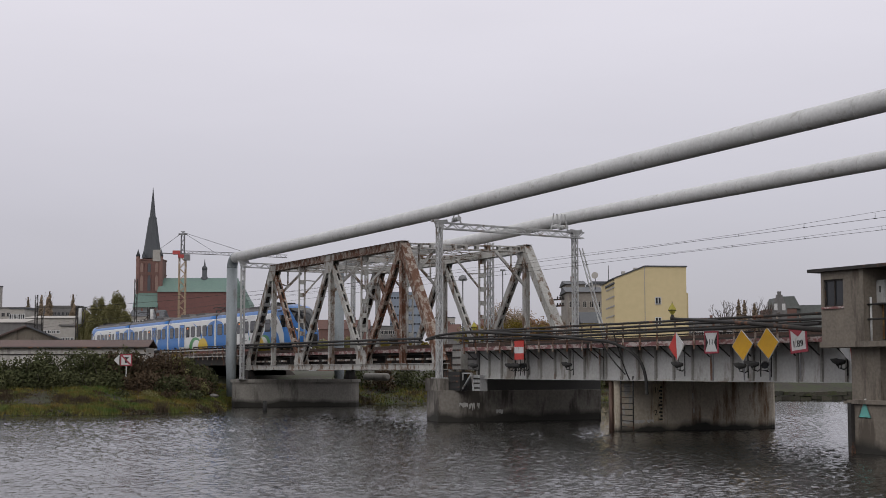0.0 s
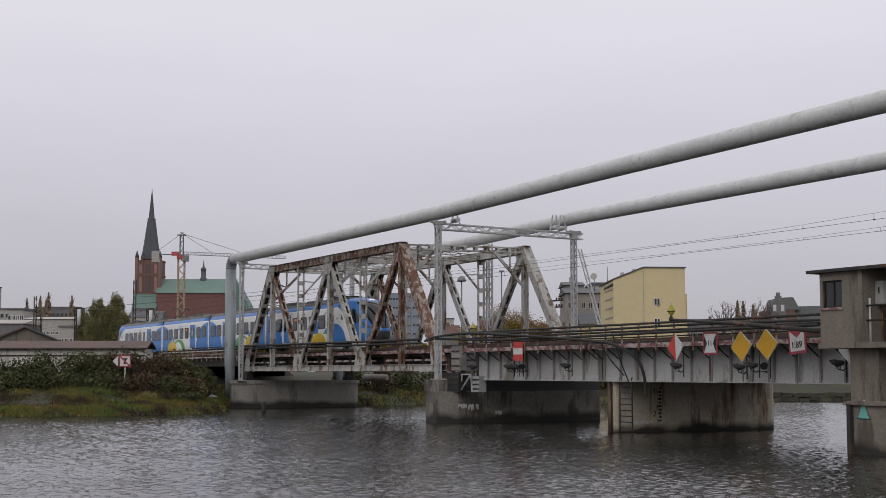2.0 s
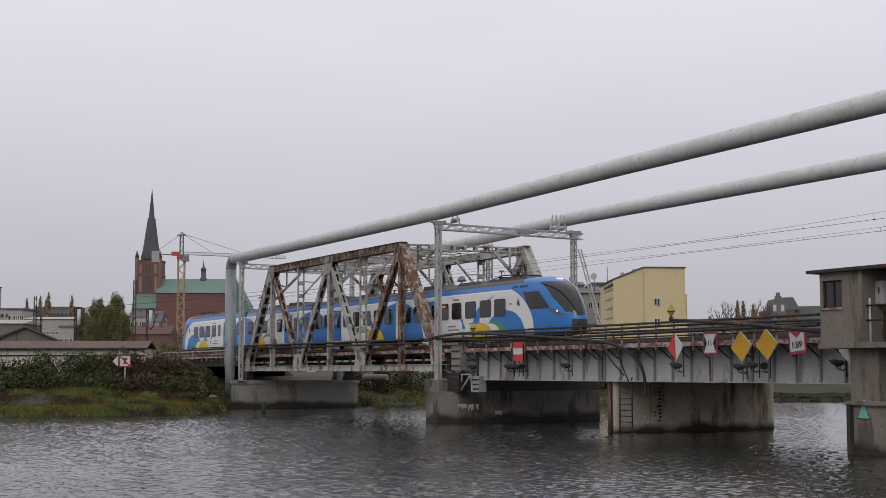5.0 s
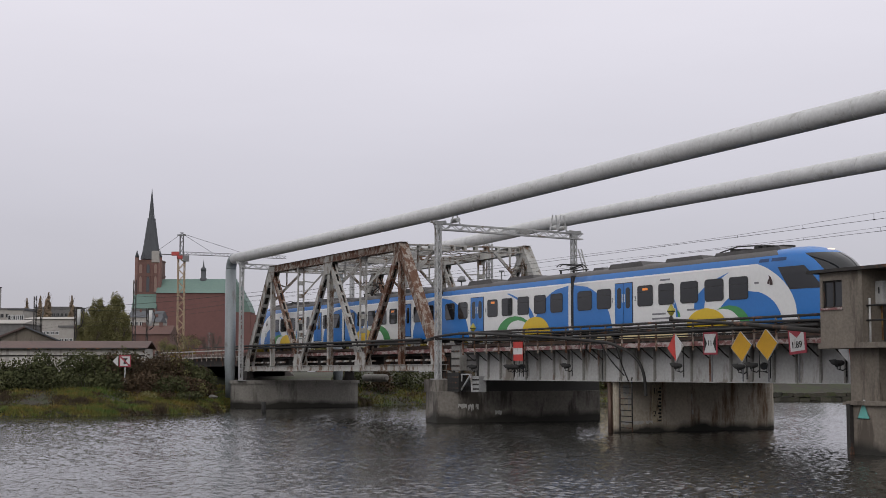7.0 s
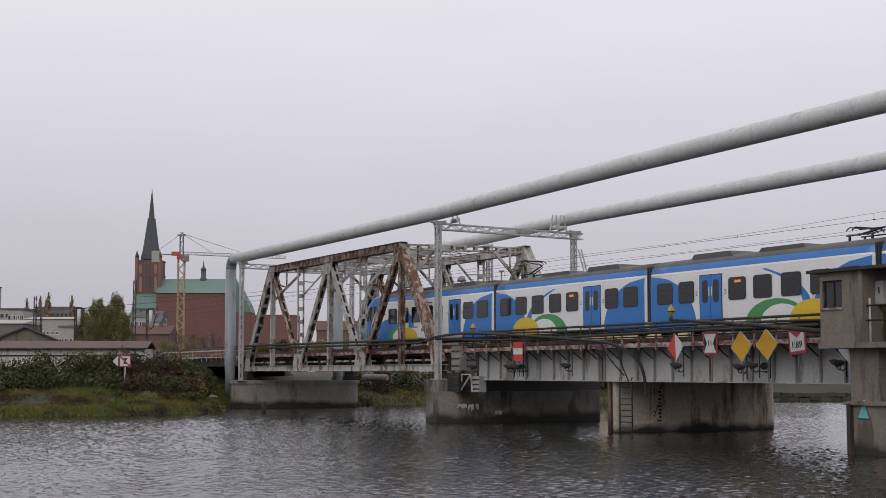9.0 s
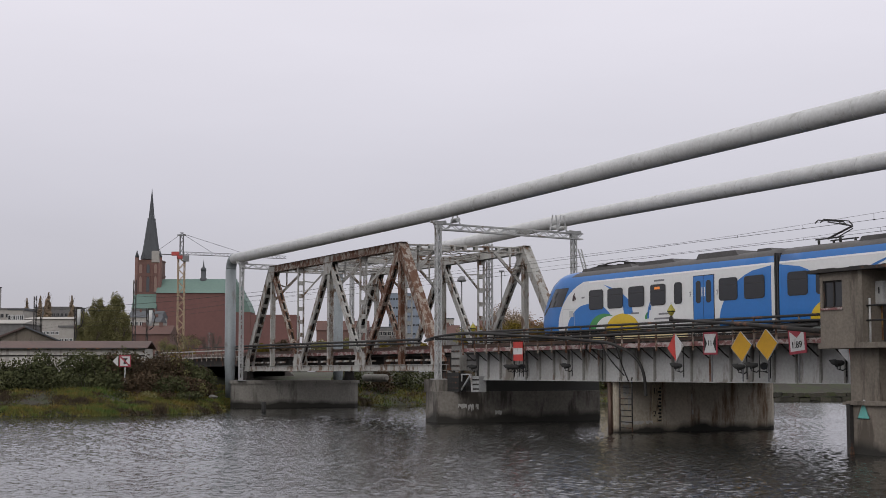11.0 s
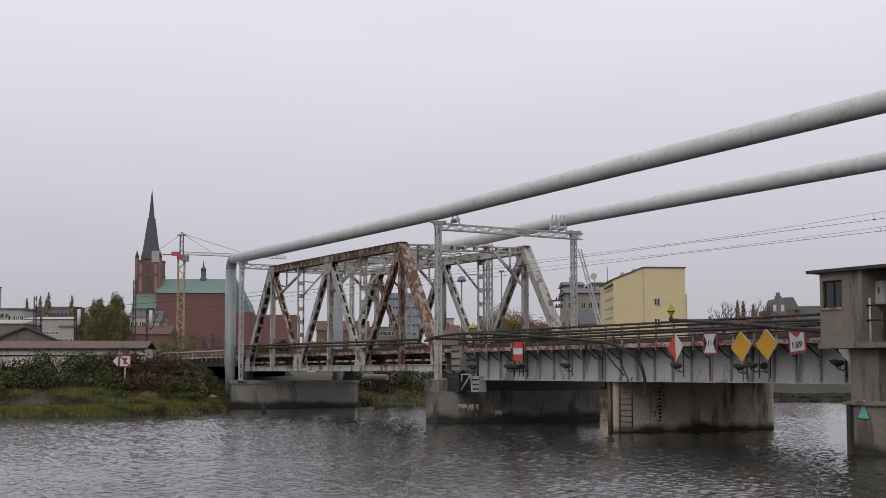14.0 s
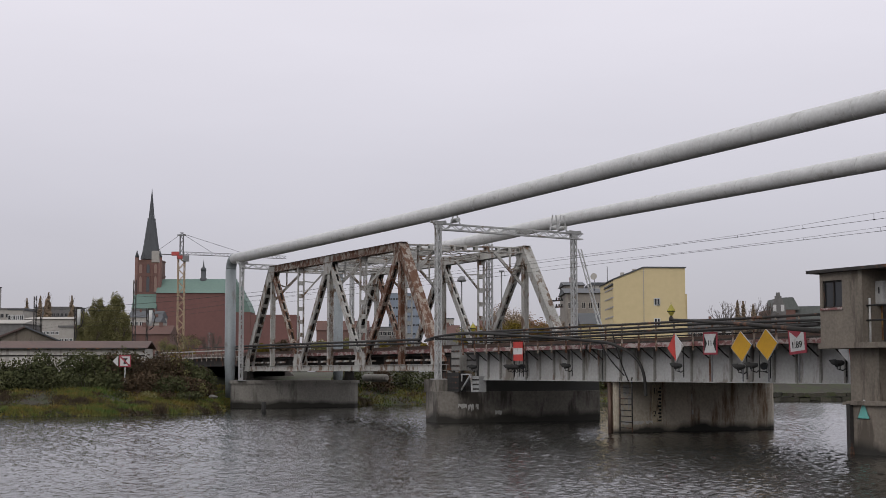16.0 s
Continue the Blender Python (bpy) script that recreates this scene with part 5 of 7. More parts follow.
def tower_crane():
    t = local("tower_crane", "ochre tower crane with a white and red jib", "crane")
    x, z1, z2 = -96.55, 45.4, 54.42
    bm = B()
    truss_mast(bm, x, 0, 2, z1, 1.15, 2.2, 0.3)
    part("mast", bm, M_CRANE, t)
    bm = B()
    truss_mast(bm, x, 0, z1, z2 - 1, 0.6, 1.6, 0.22)
    box(bm, x - 1.6, x + 1.6, -0.5, 0.5, z2 - 1.2, z2 - 0.7)
    box(bm, x - 0.7, x + 0.7, -0.5, 0.5, z2 - 0.2, z2)
    part("apex_tower", bm, M_GALV, t)
    bm = B()
    box(bm, x - 1.5, x + 1.5, -1.3, 1.3, z1 - 0.8, z1 + 0.4)
    box(bm, x - 3.6, x - 0.8, -0.9, 0.9, z1 + 0.5, z1 + 1.9)
    part("slewing_unit", bm, M_CRANE_RED, t, "red slewing unit")
    bm = B()
    box(bm, x + 0.8, x + 3.0, -2.2, -0.9, z1 - 1.8, z1 + 0.4)
    part("cab", bm, M_GALV, t)
    bm = B()
    beam(bm, (x - 10.8, 0, z1 + 1.2), (x, 0, z1 + 0.6), 1.2, 0.3)
    part("counter_jib", bm, M_GALV, t)
    bm = B()
    box(bm, x - 10.9, x - 8.2, -0.8, 0.8, z1 - 2.0, z1 + 2.2)
    part("counterweight", bm, M_PALE_HOUSE, t)
    bm = B()
    e = -57.93
    L = e - x
    for k in range(26):
        a, b = x + L * k / 26, x + L * (k + 1) / 26
        za, zb = z1 + 0.9 - 1.6 * k / 26, z1 + 0.9 - 1.6 * (k + 1) / 26
        for j in (-0.5, 0.5):
            beam(bm, (a, j, za), (b, j, zb), 0.16, 0.16)
        beam(bm, (a, 0, za + 1.0), (b, 0, zb + 1.0), 0.18, 0.18)
        beam(bm, (a, 0.5 if k % 2 else -0.5, za), (b, 0, zb + 1.0), 0.09, 0.09)
        beam(bm, (a, 0, za + 1.0), (b, -0.5 if k % 2 else 0.5, zb), 0.09, 0.09)
    part("jib", bm, M_GALV, t)
    bm = B()
    for q in ((x - 10, z1 + 1.4), (x + L * 0.3, z1 + 1.4), (x + L * 0.62, z1 + 1.0)):
        tube(bm, [(x, 0, z2 - 0.3), (q[0], 0, q[1])], 0.07, 5)
    part("tie_rope", bm, M_BLACK, t)
    town(t, 0, 520)


tower_crane()


def house(name, label, cat, x0, x1, z1, deep, depth, wall, roof=None, ridge=0.0, cols=0, storeys=0, w=1.2, h=1.6, z0=3.0, group="", chimney=0, turn=0.0, hipped=0.0, frames=None):
    t = local(name, label, cat, group)
    cx = (x0 + x1) / 2
    a, b = x0 - cx, x1 - cx
    bm = B()
    box(bm, a, b, 0, depth, 0, z1)
    part("wall", bm, wall, t)
    bm = B()
    if ridge:
        prism(bm, [(-0.4, z1), (depth + 0.4, z1), (depth / 2, z1 + ridge)], 'x', a - 0.3, b + 0.3)
        if hipped:
            for v in bm.verts:
                if v.co.z > z1 + 0.1:
                    v.co.x += hipped if v.co.x < 0 else -hipped
    else:
        box(bm, a - 0.25, b + 0.25, -0.25, depth + 0.25, z1, z1 + 0.4)
    part("roof", bm, roof or M_SLATE, t)
    for i in range(cols):
        for j in range(storeys):
            window(t, a + (b - a) * (i + 0.5) / cols, 0, z0 + (z1 - z0) * (j + 0.25) / storeys, w, h, frames or (M_PALE_HOUSE if wall is not M_PALE_HOUSE else M_SIGN_WHITE))
    for k in range(chimney):
        bm = B()
        x = a + (b - a) * (k + 0.7) / (chimney + 0.4)
        box(bm, x - 0.4, x + 0.4, depth * 0.4, depth * 0.4 + 0.6, z1 + ridge * 0.3, z1 + ridge + 0.7)
        part("chimney", bm, M_BRICK_DARK, t)
    return town(t, cx, deep, 0, turn)


def yellow_building():
    D = 172
    t = local("apartment_building", "yellow rendered apartment building with a blank gable wall", "building")
    x0, x1, x2 = 20.74, 24.45, 29.53
    zl, zt = 14.32, 15.84
    bm = B()
    prism(bm, [(x0, 0), (x2, 0), (x2, zt - 0.05), (x1, zt), (x0, zl)], 'y', 0, 14)
    part("wall", bm, M_YELLOW_HOUSE, t)
    bm = B()
    beam(bm, (x0 - 0.15, 7, zl + 0.06), (x1, 7, zt + 0.06), 14.3, 0.14)
    beam(bm, (x1, 7, zt + 0.06), (x2 + 0.12, 7, zt + 0.02), 14.3, 0.14)
    part("roof", bm, M_SLATE, t)
    bm = B()
    box(bm, x2, 29.91, 1.0, 14, 0, 12.67)
    part("stair_wing", bm, M_YELLOW_HOUSE, t)
    for z in (11.22, 8.75):
        window(t, 26.06, 0, z, 0.78, 0.92, M_SIGN_WHITE)
    bm = B()
    box(bm, x1 - 0.03, x1 + 0.05, -0.05, 0.02, 0, zt)
    part("downpipe", bm, M_PALE_HOUSE, t)
    for k, x in enumerate((24.04, 22.53)):
        bm = B()
        box(bm, x - 0.22, x + 0.22, 5, 5.5, zl + 0.6, zt + 0.22 - k * 0.45)
        part("chimney", bm, M_PALE_HOUSE, t)
    # street front, seen edge-on, with cornices
    bm = B()
    prism(bm, [(x0 + 0.06, 9.0), (x0 - 0.02, 0.05), (x0 + 0.4, 0.3), (x0 + 0.4, 13)], 'z', 0, 13.7)
    part("street_front", bm, M_YELLOW_HOUSE, t)
    for z in (13.22, 12.12, 10.95, 9.78):
        bm = B()
        prism(bm, [(x0 - 0.02, 8.9), (x0 - 0.1, -0.12), (x0 + 0.3, 0.2), (x0 + 0.3, 12)], 'z', z, z + 0.18)
        part("cornice", bm, M_PALE_HOUSE, t)
    bm = B()
    prism(bm, [(x0 - 0.12, 9.0), (x0 - 0.2, -0.2), (x0 + 0.3, 0.2), (x0 + 0.3, 13)], 'z', 13.7, 13.91)
    part("eaves", bm, M_SLATE, t)
    bm = B()
    tube(bm, [(20.74, 6, zl), (20.74, 6, zl + 2.1)], 0.04, 6)
    part("aerial", bm, M_BLACK, t)
    town(t, 0, D)


yellow_building()
house("tenement", "old grey tenement with a dark roof and small windows", "building", 17.93, 22.92, 14.57, 205, 11, M_BEIGE, M_SLATE, 1.0, 5, 3, 0.6, 0.95, 5.5, "old tenements", 0)
house("tenement", "grey tenement with a flat parapet and white windows", "building", 22.83, 24.72, 16.33, 215, 10, M_PALE_HOUSE, M_SLATE, 0, 3, 4, 0.6, 0.9, 3, "old tenements", 0)
house("tenement", "dark grey tenement with a firewall", "building", 19.49, 22.46, 16.94, 225, 10, M_BEIGE, M_SLATE, 0.8, 0, 0, group="old tenements", chimney=1)
house("outbuilding", "low yellow outbuilding with a dark sloping roof", "building", 18.66, 21.85, 9.55, 190, 6, M_YELLOW_HOUSE, M_SLATE, 1.6, 0, 0)


def gabled_hall():
    t = local("gabled_hall", "old brick hall with a stepped gable and a green-grey roof", "building")
    x0, x1 = 69.71, 72.83
    c = (x0 + x1) / 2
    ze, zt = 16.35, 19.96
    bm = B()
    o = [(x0, 0), (x1, 0), (x1, ze)]
    for k in range(5):
        f0, f1 = k / 5, (k + 1) / 5
        o += [(x1 - (x1 - c) * f0 * 0.95, ze + (zt - ze) * f1), (x1 - (x1 - c) * f1 * 0.95, ze + (zt - ze) * f1)]
    o2 = [(2 * c - x, z) for x, z in o[2:]][::-1]
    prism(bm, o + o2, 'y', 0, 0.6)
    part("gable_wall", bm, M_GREY_HOUSE, t)
    for k in (-1, 1):
        bm = B()
        box(bm, c + k * 0.85 - 0.35, c + k * 0.85 + 0.35, -0.1, 0.05, ze - 0.4, ze + 1.0)
        part("window", bm, M_SIGN_WHITE, t)
    bm = B()
    prism(bm, [(x0, 0), (74.99, 0), (74.99, ze), (x0, ze)], 'y', 0.6, 12)
    part("wall", bm, M_BRICK_DARK, t)
    bm = B()
    prism(bm, [(c, ze), (75.94, ze), (74.51, 18.99), (c + 0.5, 18.87)], 'y', 0.4, 12)
    part("roof", bm, M_MOSSY_ROOF, t)
    bm = B()
    prism(bm, [(74.99, 0), (80.5, 0), (80.5, 17.19), (75.22, 17.07)], 'y', 1.5, 12)
    part("side_wing", bm, M_MOSSY_ROOF, t)
    town(t, 0, 300)


gabled_hall()
# skyline over the left bank
house("office_tower", "pale concrete tower slab", "building", -203.0, -193.4, 39.6, 600, 18, M_PALE_HOUSE)
house("apartment_block", "grey block with white upper storeys", "building", -138.18, -123.93, 21.61, 420, 14, M_PALE_HOUSE, M_GREY_HOUSE, 0, 9, 3, 1.0, 1.1, 12, "town blocks", frames=M_GREY_HOUSE)
house("apartment_block", "white block with dark windows", "building", -122.98, -118.83, 20.57, 400, 12, M_PALE_HOUSE, M_SLATE, 0, 4, 3, 1.4, 1.5, 9, "town blocks")
house("apartment_block", "long dark flat-roofed block", "building", -150.32, -134.75, 26.62, 520, 12, M_GREY_HOUSE, M_GREY_HOUSE, 0, 10, 3, 1.2, 1.2, 14, "town blocks", frames=M_GREY_HOUSE)
house("warehouse", "pale low warehouse with a grey sheet roof", "building", -88.88, -78.58, 14.31, 300, 14, M_PALE_HOUSE, M_PALE_HOUSE, 0.7, 11, 2, 0.8, 0.7, 5.5, "warehouses")
house("warehouse", "grey-brown warehouse with a long roof", "building", -87.62, -77.24, 12, 260, 12, M_GREY_HOUSE, M_PALE_HOUSE, 0.9, 8, 1, 1.0, 0.8, 5, "warehouses")
house("warehouse", "pale brick warehouse front", "building", -75.91, -73.12, 11.89, 280, 8, M_PALE_HOUSE, M_GREY_HOUSE, 0, 3, 2, 0.7, 0.8, 4, "warehouses")
house("tenement", "grey tenement beneath the church tower", "building", -133.68, -119.78, 26.14, 600, 14, M_PALE_HOUSE, M_SLATE, 3.0, 6, 4, 1.6, 2.0, 6, "old tenements", 2)
house("tenement", "white house front under the church", "building", -93.79, -90.2, 18.97, 450, 10, M_PALE_HOUSE, M_SLATE, 2.0, 3, 3, 1.2, 1.5, 5, "old tenements", 1)
house("tenement", "low red-brown house by the rails", "building", -73.26, -63.77, 11.87, 330, 9, M_BRICK_DARK, M_ROOF_RED, 2.2, 5, 1, 1.0, 1.3, 5, "old tenements", 2)
M_CLADDING = mat("blue_grey_cladding", (0.19, 0.225, 0.275), (0.16, 0.19, 0.24), 0.1, 0.5, 0.5, 0, 0.0)
house("glass_tower", "blue-grey glazed office tower", "building", -34.5, -15.09, 52.74, 900, 18, M_CLADDING, M_CLADDING, 0, 9, 7, 1.9, 1.4, 14, frames=M_CLADDING)
house("apartment_block", "pale block with a roof cabin", "building", -3.59, 4.55, 25.42, 600, 12, M_PALE_HOUSE, M_SLATE, 0, 6, 3, 1.6, 1.8, 10, "town blocks", 1)
house("tenement", "house with a dull red tiled roof", "building", -1.82, 4.25, 13.18, 380, 10, M_GREY_HOUSE, M_ROOF_RED, 2.6, 4, 1, 1.2, 1.4, 4, "old tenements", 1)
house("tenement", "brown house with a tiled roof behind the truss", "building", -37.56, -22.47, 15.4, 420, 10, M_BRICK_DARK, M_ROOF_RED, 3.0, 6, 2, 1.2, 1.4, 4, "old tenements", 2)
house("tenement", "long brown house with a tiled roof", "building", 10.01, 24.43, 14.09, 380, 10, M_BRICK_DARK, M_ROOF_RED, 3.0, 7, 1, 1.2, 1.4, 4, "old tenements", 3)
house("tenement", "small white-gabled house with a red roof", "building", 21.39, 23.46, 10.44, 260, 8, M_PALE_HOUSE, M_ROOF_RED, 2.0, 2, 1, 0.9, 1.1, 5, "old tenements", 0)
house("apartment_block", "grey block beyond the rails", "building", -40.25, -23.48, 24.94, 700, 14, M_GREY_HOUSE, M_SLATE, 0, 8, 4, 2, 2, 4, "town blocks", 0)
house("apartment_block", "low grey block beyond the rails", "building", 73.12, 98.27, 17.58, 420, 14, M_GREY_HOUSE, M_SLATE, 1.5, 12, 2, 1.6, 1.6, 6, "town blocks", 2)


# ---- plants ----
def leaf_cloud(bm, centre, radii, count, size, rng, tilt=1.0):
    c = Vector(centre)
    for _ in range(count):
        d = Vector((rng.gauss(0, 1), rng.gauss(0, 1), rng.gauss(0, 1))).normalized() * (rng.random() ** 0.45)
        p = c + Vector((d.x * radii[0], d.y * radii[1], d.z * radii[2]))
        s = size * rng.uniform(0.6, 1.4)
        a = Vector((rng.uniform(-1, 1), rng.uniform(-1, 1), rng.uniform(-1, 1) * tilt)).normalized()
        b = a.orthogonal().normalized()
        b.rotate(Matrix.Rotation(rng.uniform(0, 6.3), 3, a))
        b = b * s
        e = a.cross(b).normalized() * s * 0.6
        bm.faces.new([bm.verts.new(p - b), bm.verts.new(p + e), bm.verts.new(p + b), bm.verts.new(p - e)])


def limbs(bm, rng, p, d, length, r, depth, tips, spread=0.6):
    q = p + d * length
    tube(bm, [p, p.lerp(q, 0.5) + Vector((rng.uniform(-1, 1), rng.uniform(-1, 1), 0)) * length * 0.05, q], [r, r * 0.85, r * 0.62], 6 if depth > 1 else 4, False)
    if depth == 0:
        tips.append(q)
        return
    for k in range(rng.choice((2, 3, 3))):
        n = (d + Vector((rng.uniform(-1, 1), rng.uniform(-1, 1), rng.uniform(-0.25, 0.6))) * spread).normalized()
        limbs(bm, rng, q, n, length * rng.uniform(0.62, 0.85), r * 0.6, depth - 1, tips, spread)
    tips.append(q)


def tree(at, height, leaf, label, seed, leaves=60, size=0.28, spread=0.62, depth=4, clump=0.9, group="town trees"):
    """at: across, deep and the foot's height."""
    rng = random.Random(seed)
    t = local("tree", label, "tree", group)
    bm = B()
    tips = []
    limbs(bm, rng, Vector((0, 0, 0)), Vector((rng.uniform(-0.05, 0.05), 0, 1)).normalized(), height * 0.26, height * 0.028, depth, tips, spread)
    part("trunk", bm, M_BARK, t)
    if leaf:
        bm = B()
        for p in tips:
            if p.z > height * 0.22:
                leaf_cloud(bm, p, (clump * height * 0.09,) * 3, leaves, size, rng)
        part("crown", bm, leaf, t)
    return town(t, at[0], at[1], at[2])


def poplar(at, height, width, leaf, seed, count=900, size=0.35):
    rng = random.Random(seed)
    t = local("poplar", "slender upright poplar with thinning autumn leaves", "tree", "poplars")
    bm = B()
    tube(bm, [(0, 0, 0), (0.1, 0, height * 0.5), (0, 0, height)], [0.2, 0.1, 0.02], 6)
    for k in range(26):
        z = height * rng.uniform(0.15, 0.9)
        a = rng.uniform(0, 6.3)
        tube(bm, [(0, 0, z), (math.cos(a) * width * 0.4, math.sin(a) * width * 0.5, min(height, z + height * 0.16))], [0.04, 0.015], 4, False)
    part("trunk", bm, M_BARK, t)
    bm = B()
    for k in range(30):
        f = (k + 0.5) / 30
        z = height * (0.12 + 0.86 * f)
        w = width * 0.5 * math.sin(math.pi * min(1, 0.15 + f * 0.85)) ** 0.7
        leaf_cloud(bm, (rng.uniform(-0.3, 0.3) * w, rng.uniform(-0.3, 0.3) * w, z), (w * rng.uniform(0.5, 1), w, height * 0.04), count // 30, size, rng)
    part("crown", bm, leaf, t)
    return town(t, at[0], at[1], at[2])


def willow(at, height, width, seed):
    """A full upright crown of fine hanging foliage, with gaps between its strands."""
    rng = random.Random(seed)
    t = local("willow", "bushy olive-green willow beyond the sheds", "tree", "willows")
    bm = B()
    tips = []
    limbs(bm, rng, Vector((0, 0, 0)), Vector((rng.uniform(-0.05, 0.05), 0, 1)).normalized(), height * 0.25, height * 0.026, 4, tips, 0.42)
    part("trunk", bm, M_BARK, t)
    bm = B()
    for k in range(190):
        f = rng.uniform(0.14, 0.97)
        reach = width * 0.5 * math.sin(math.pi * min(1.0, 0.2 + 0.78 * f)) ** 0.55
        turn = rng.uniform(0, 6.3)
        d = reach * rng.random() ** 0.5 * rng.uniform(0.75, 1.06)
        leaf_cloud(bm, (math.cos(turn) * d, math.sin(turn) * d, height * f - 0.4), (rng.uniform(0.3, 0.6), rng.uniform(0.3, 0.6), rng.uniform(0.7, 1.3)), 210, 0.095, rng, 2.2)
    part("crown", bm, M_LEAF_OLIVE, t)
    return town(t, at[0], at[1], at[2])


# the willows between the sheds and the church
for k, (x, y, h, w) in enumerate(((-56.64, 245, 13.9, 5.2), (-60.36, 247, 13.1, 5.4), (-63.39, 250, 10.8, 4.2), (-57.25, 241, 11.6, 4.6), (-54.14, 240, 10.6, 3.2), (-59.8, 240, 9.0, 3.6))):
    willow((x, y, 2.9), h, w, 20 + k)
# thin autumn trees before the red halls
for k, (x, h) in enumerate(((-45.98, 7.2), (-43.91, 8.2), (-42.03, 7.4))):
    tree((x, 236, 2.9), h, M_LEAF_BROWN if k == 1 else M_LEAF_OLIVE, "small autumn tree with thin brown leaves", 90 + k, 16, 0.09, 0.7, 4, 1.2)
for k, (x, h) in enumerate(((-39.48, 8.6), (-38.33, 8.0))):
    tree((x, 240, 2.9), h, None, "bare purple-brown tree before the red halls", 95 + k, depth=5, spread=0.62)
tree((11.5, 300, 3), 16, M_LEAF_PALE, "thin pale brown autumn tree by the rails", 41, 24, 0.16, 0.6, 4, 1.5)
tree((14.98, 310, 3), 17, M_LEAF_PALE, "thin pale brown autumn tree by the rails", 42, 24, 0.16, 0.6, 4, 1.5)
tree((16.89, 300, 3), 15, M_LEAF_PALE, "thin pale brown autumn tree by the rails", 43, 24, 0.16, 0.6, 4, 1.5)
for k, x in enumerate((18.56, 21.35, 24.58, 8.8, 5.33, 13.53, 66.67, 74.58)):
    tree((x, 285 + 3 * k, 3), (12.5, 13, 12, 12, 11, 10, 11, 10)[k], (M_LEAF_ORANGE, M_LEAF_OLIVE, M_LEAF_PALE)[k % 3], "autumn tree with thin orange-brown leaves", 50 + k, 26, 0.2, 0.7, 4, 1.2)
for k, x in enumerate((59.65, 63.37, 67.1, 67.56)):
    tree((x, 300, 3), 17.5 - (k % 2), None, "bare tree beyond the rails", 70 + k, depth=5, spread=0.62)
for k, (x, d, top, w) in enumerate(((-117.39, 420, 26.49, 3.2), (-122.59, 430, 26.18, 2.6), (-110.35, 420, 25.65, 2.8), (-126.71, 430, 25.32, 2.2), (-122.28, 435, 25.4, 2.2))):
    poplar((x, d, 3), top - 3, w, M_LEAF_PALE, 80 + k, 3600, 0.28)
for k, (x, top) in enumerate(((62.53, 18.27), (63.73, 18.15), (65.88, 17.55))):
    poplar((x, 300, 3), top - 3, 2.0, M_LEAF_PALE, 90 + k, 2400, 0.2)
for k, (x, d, h) in enumerate(((-57.98, 300, 7), (-54.38, 300, 6), (-52.23, 310, 8.5), (-49.39, 310, 7), (-35.1, 280, 6.5), (-32.88, 290, 7.5), (-19.64, 300, 9), (-12.46, 300, 9), (-10.4, 310, 10), (-26.83, 300, 8), (-5.27, 300, 8))):
    tree((x, d, 3), h, (M_LEAF_OLIVE, M_LEAF_YELLOW, M_LEAF_BROWN)[k % 3] if k not in (2, 3) else None, "small autumn tree in front of the church" if k < 4 else "small autumn tree behind the truss", 120 + k, 22, 0.2, 0.7, 4, 1.2)


rng_t = random.Random(77)
for k in range(13):
    tree((3.36 + k * 1.25 + rng_t.uniform(-0.4, 0.4), 205 + rng_t.uniform(-4, 4), 3), rng_t.uniform(6.0, 8.4), (M_LEAF_ORANGE, M_LEAF_YELLOW, M_LEAF_PALE, M_LEAF_ORANGE)[k % 4],
         "thin autumn tree along the railway", 300 + k, 90, 0.11, 0.7, 4, 1.1)


def bush(at, r, leaf, seed, label, count=1500, size=0.13):
    rng = random.Random(seed)
    bm = B()
    for k in range(9):
        a = rng.uniform(0, 6.3)
        d = rng.uniform(0.0, 0.75)
        c = (at[0] + math.cos(a) * d * r[0], at[1] + math.sin(a) * d * r[1], at[2] + r[2] * rng.uniform(0.25, 0.75))
        leaf_cloud(bm, c, (r[0] * 0.48, r[1] * 0.48, r[2] * 0.42), count // 9, size, rng)
    t = thing("bush", at, label, "bush", "bank bushes")
    part("leaves", bm, leaf, t)
    bm = B()
    for k in range(7):
        a = rng.uniform(0, 6.3)
        tube(bm, [(at[0], at[1], at[2] - 0.3), (at[0] + math.cos(a) * r[0] * 0.5, at[1] + math.sin(a) * r[1] * 0.5, at[2] + r[2] * 0.8)], [0.05, 0.015], 4, False)
    part("branchwork", bm, M_BARK, t)
    return t


rng_b = random.Random(5)
# dark brambles along the bank below the sheds
for k in range(30):
    y = 13 + 22.5 * (k % 15) / 14 + rng_b.uniform(-0.6, 0.6)
    back = (k // 15)
    x = -112.0 - 4.0 * back - max(0, (y - 33)) * 1.0 + rng_b.uniform(-0.7, 0.7)
    h = (2.1 + 0.85 * back if y < 31 else 1.6) + rng_b.uniform(-0.3, 0.4)
    leaf = M_LEAF_DARK if k % 15 < 10 else (M_LEAF_BROWN if k % 3 else M_LEAF_DARK)
    bush((x, y, 1.05 + 0.5 * back), (1.9 + 0.3 * back, 1.7 + 0.4 * back, h), leaf, 200 + k, "dark bramble bush on the river bank" if leaf is M_LEAF_DARK else "reddish-brown bush on the river bank", 1700, 0.12)
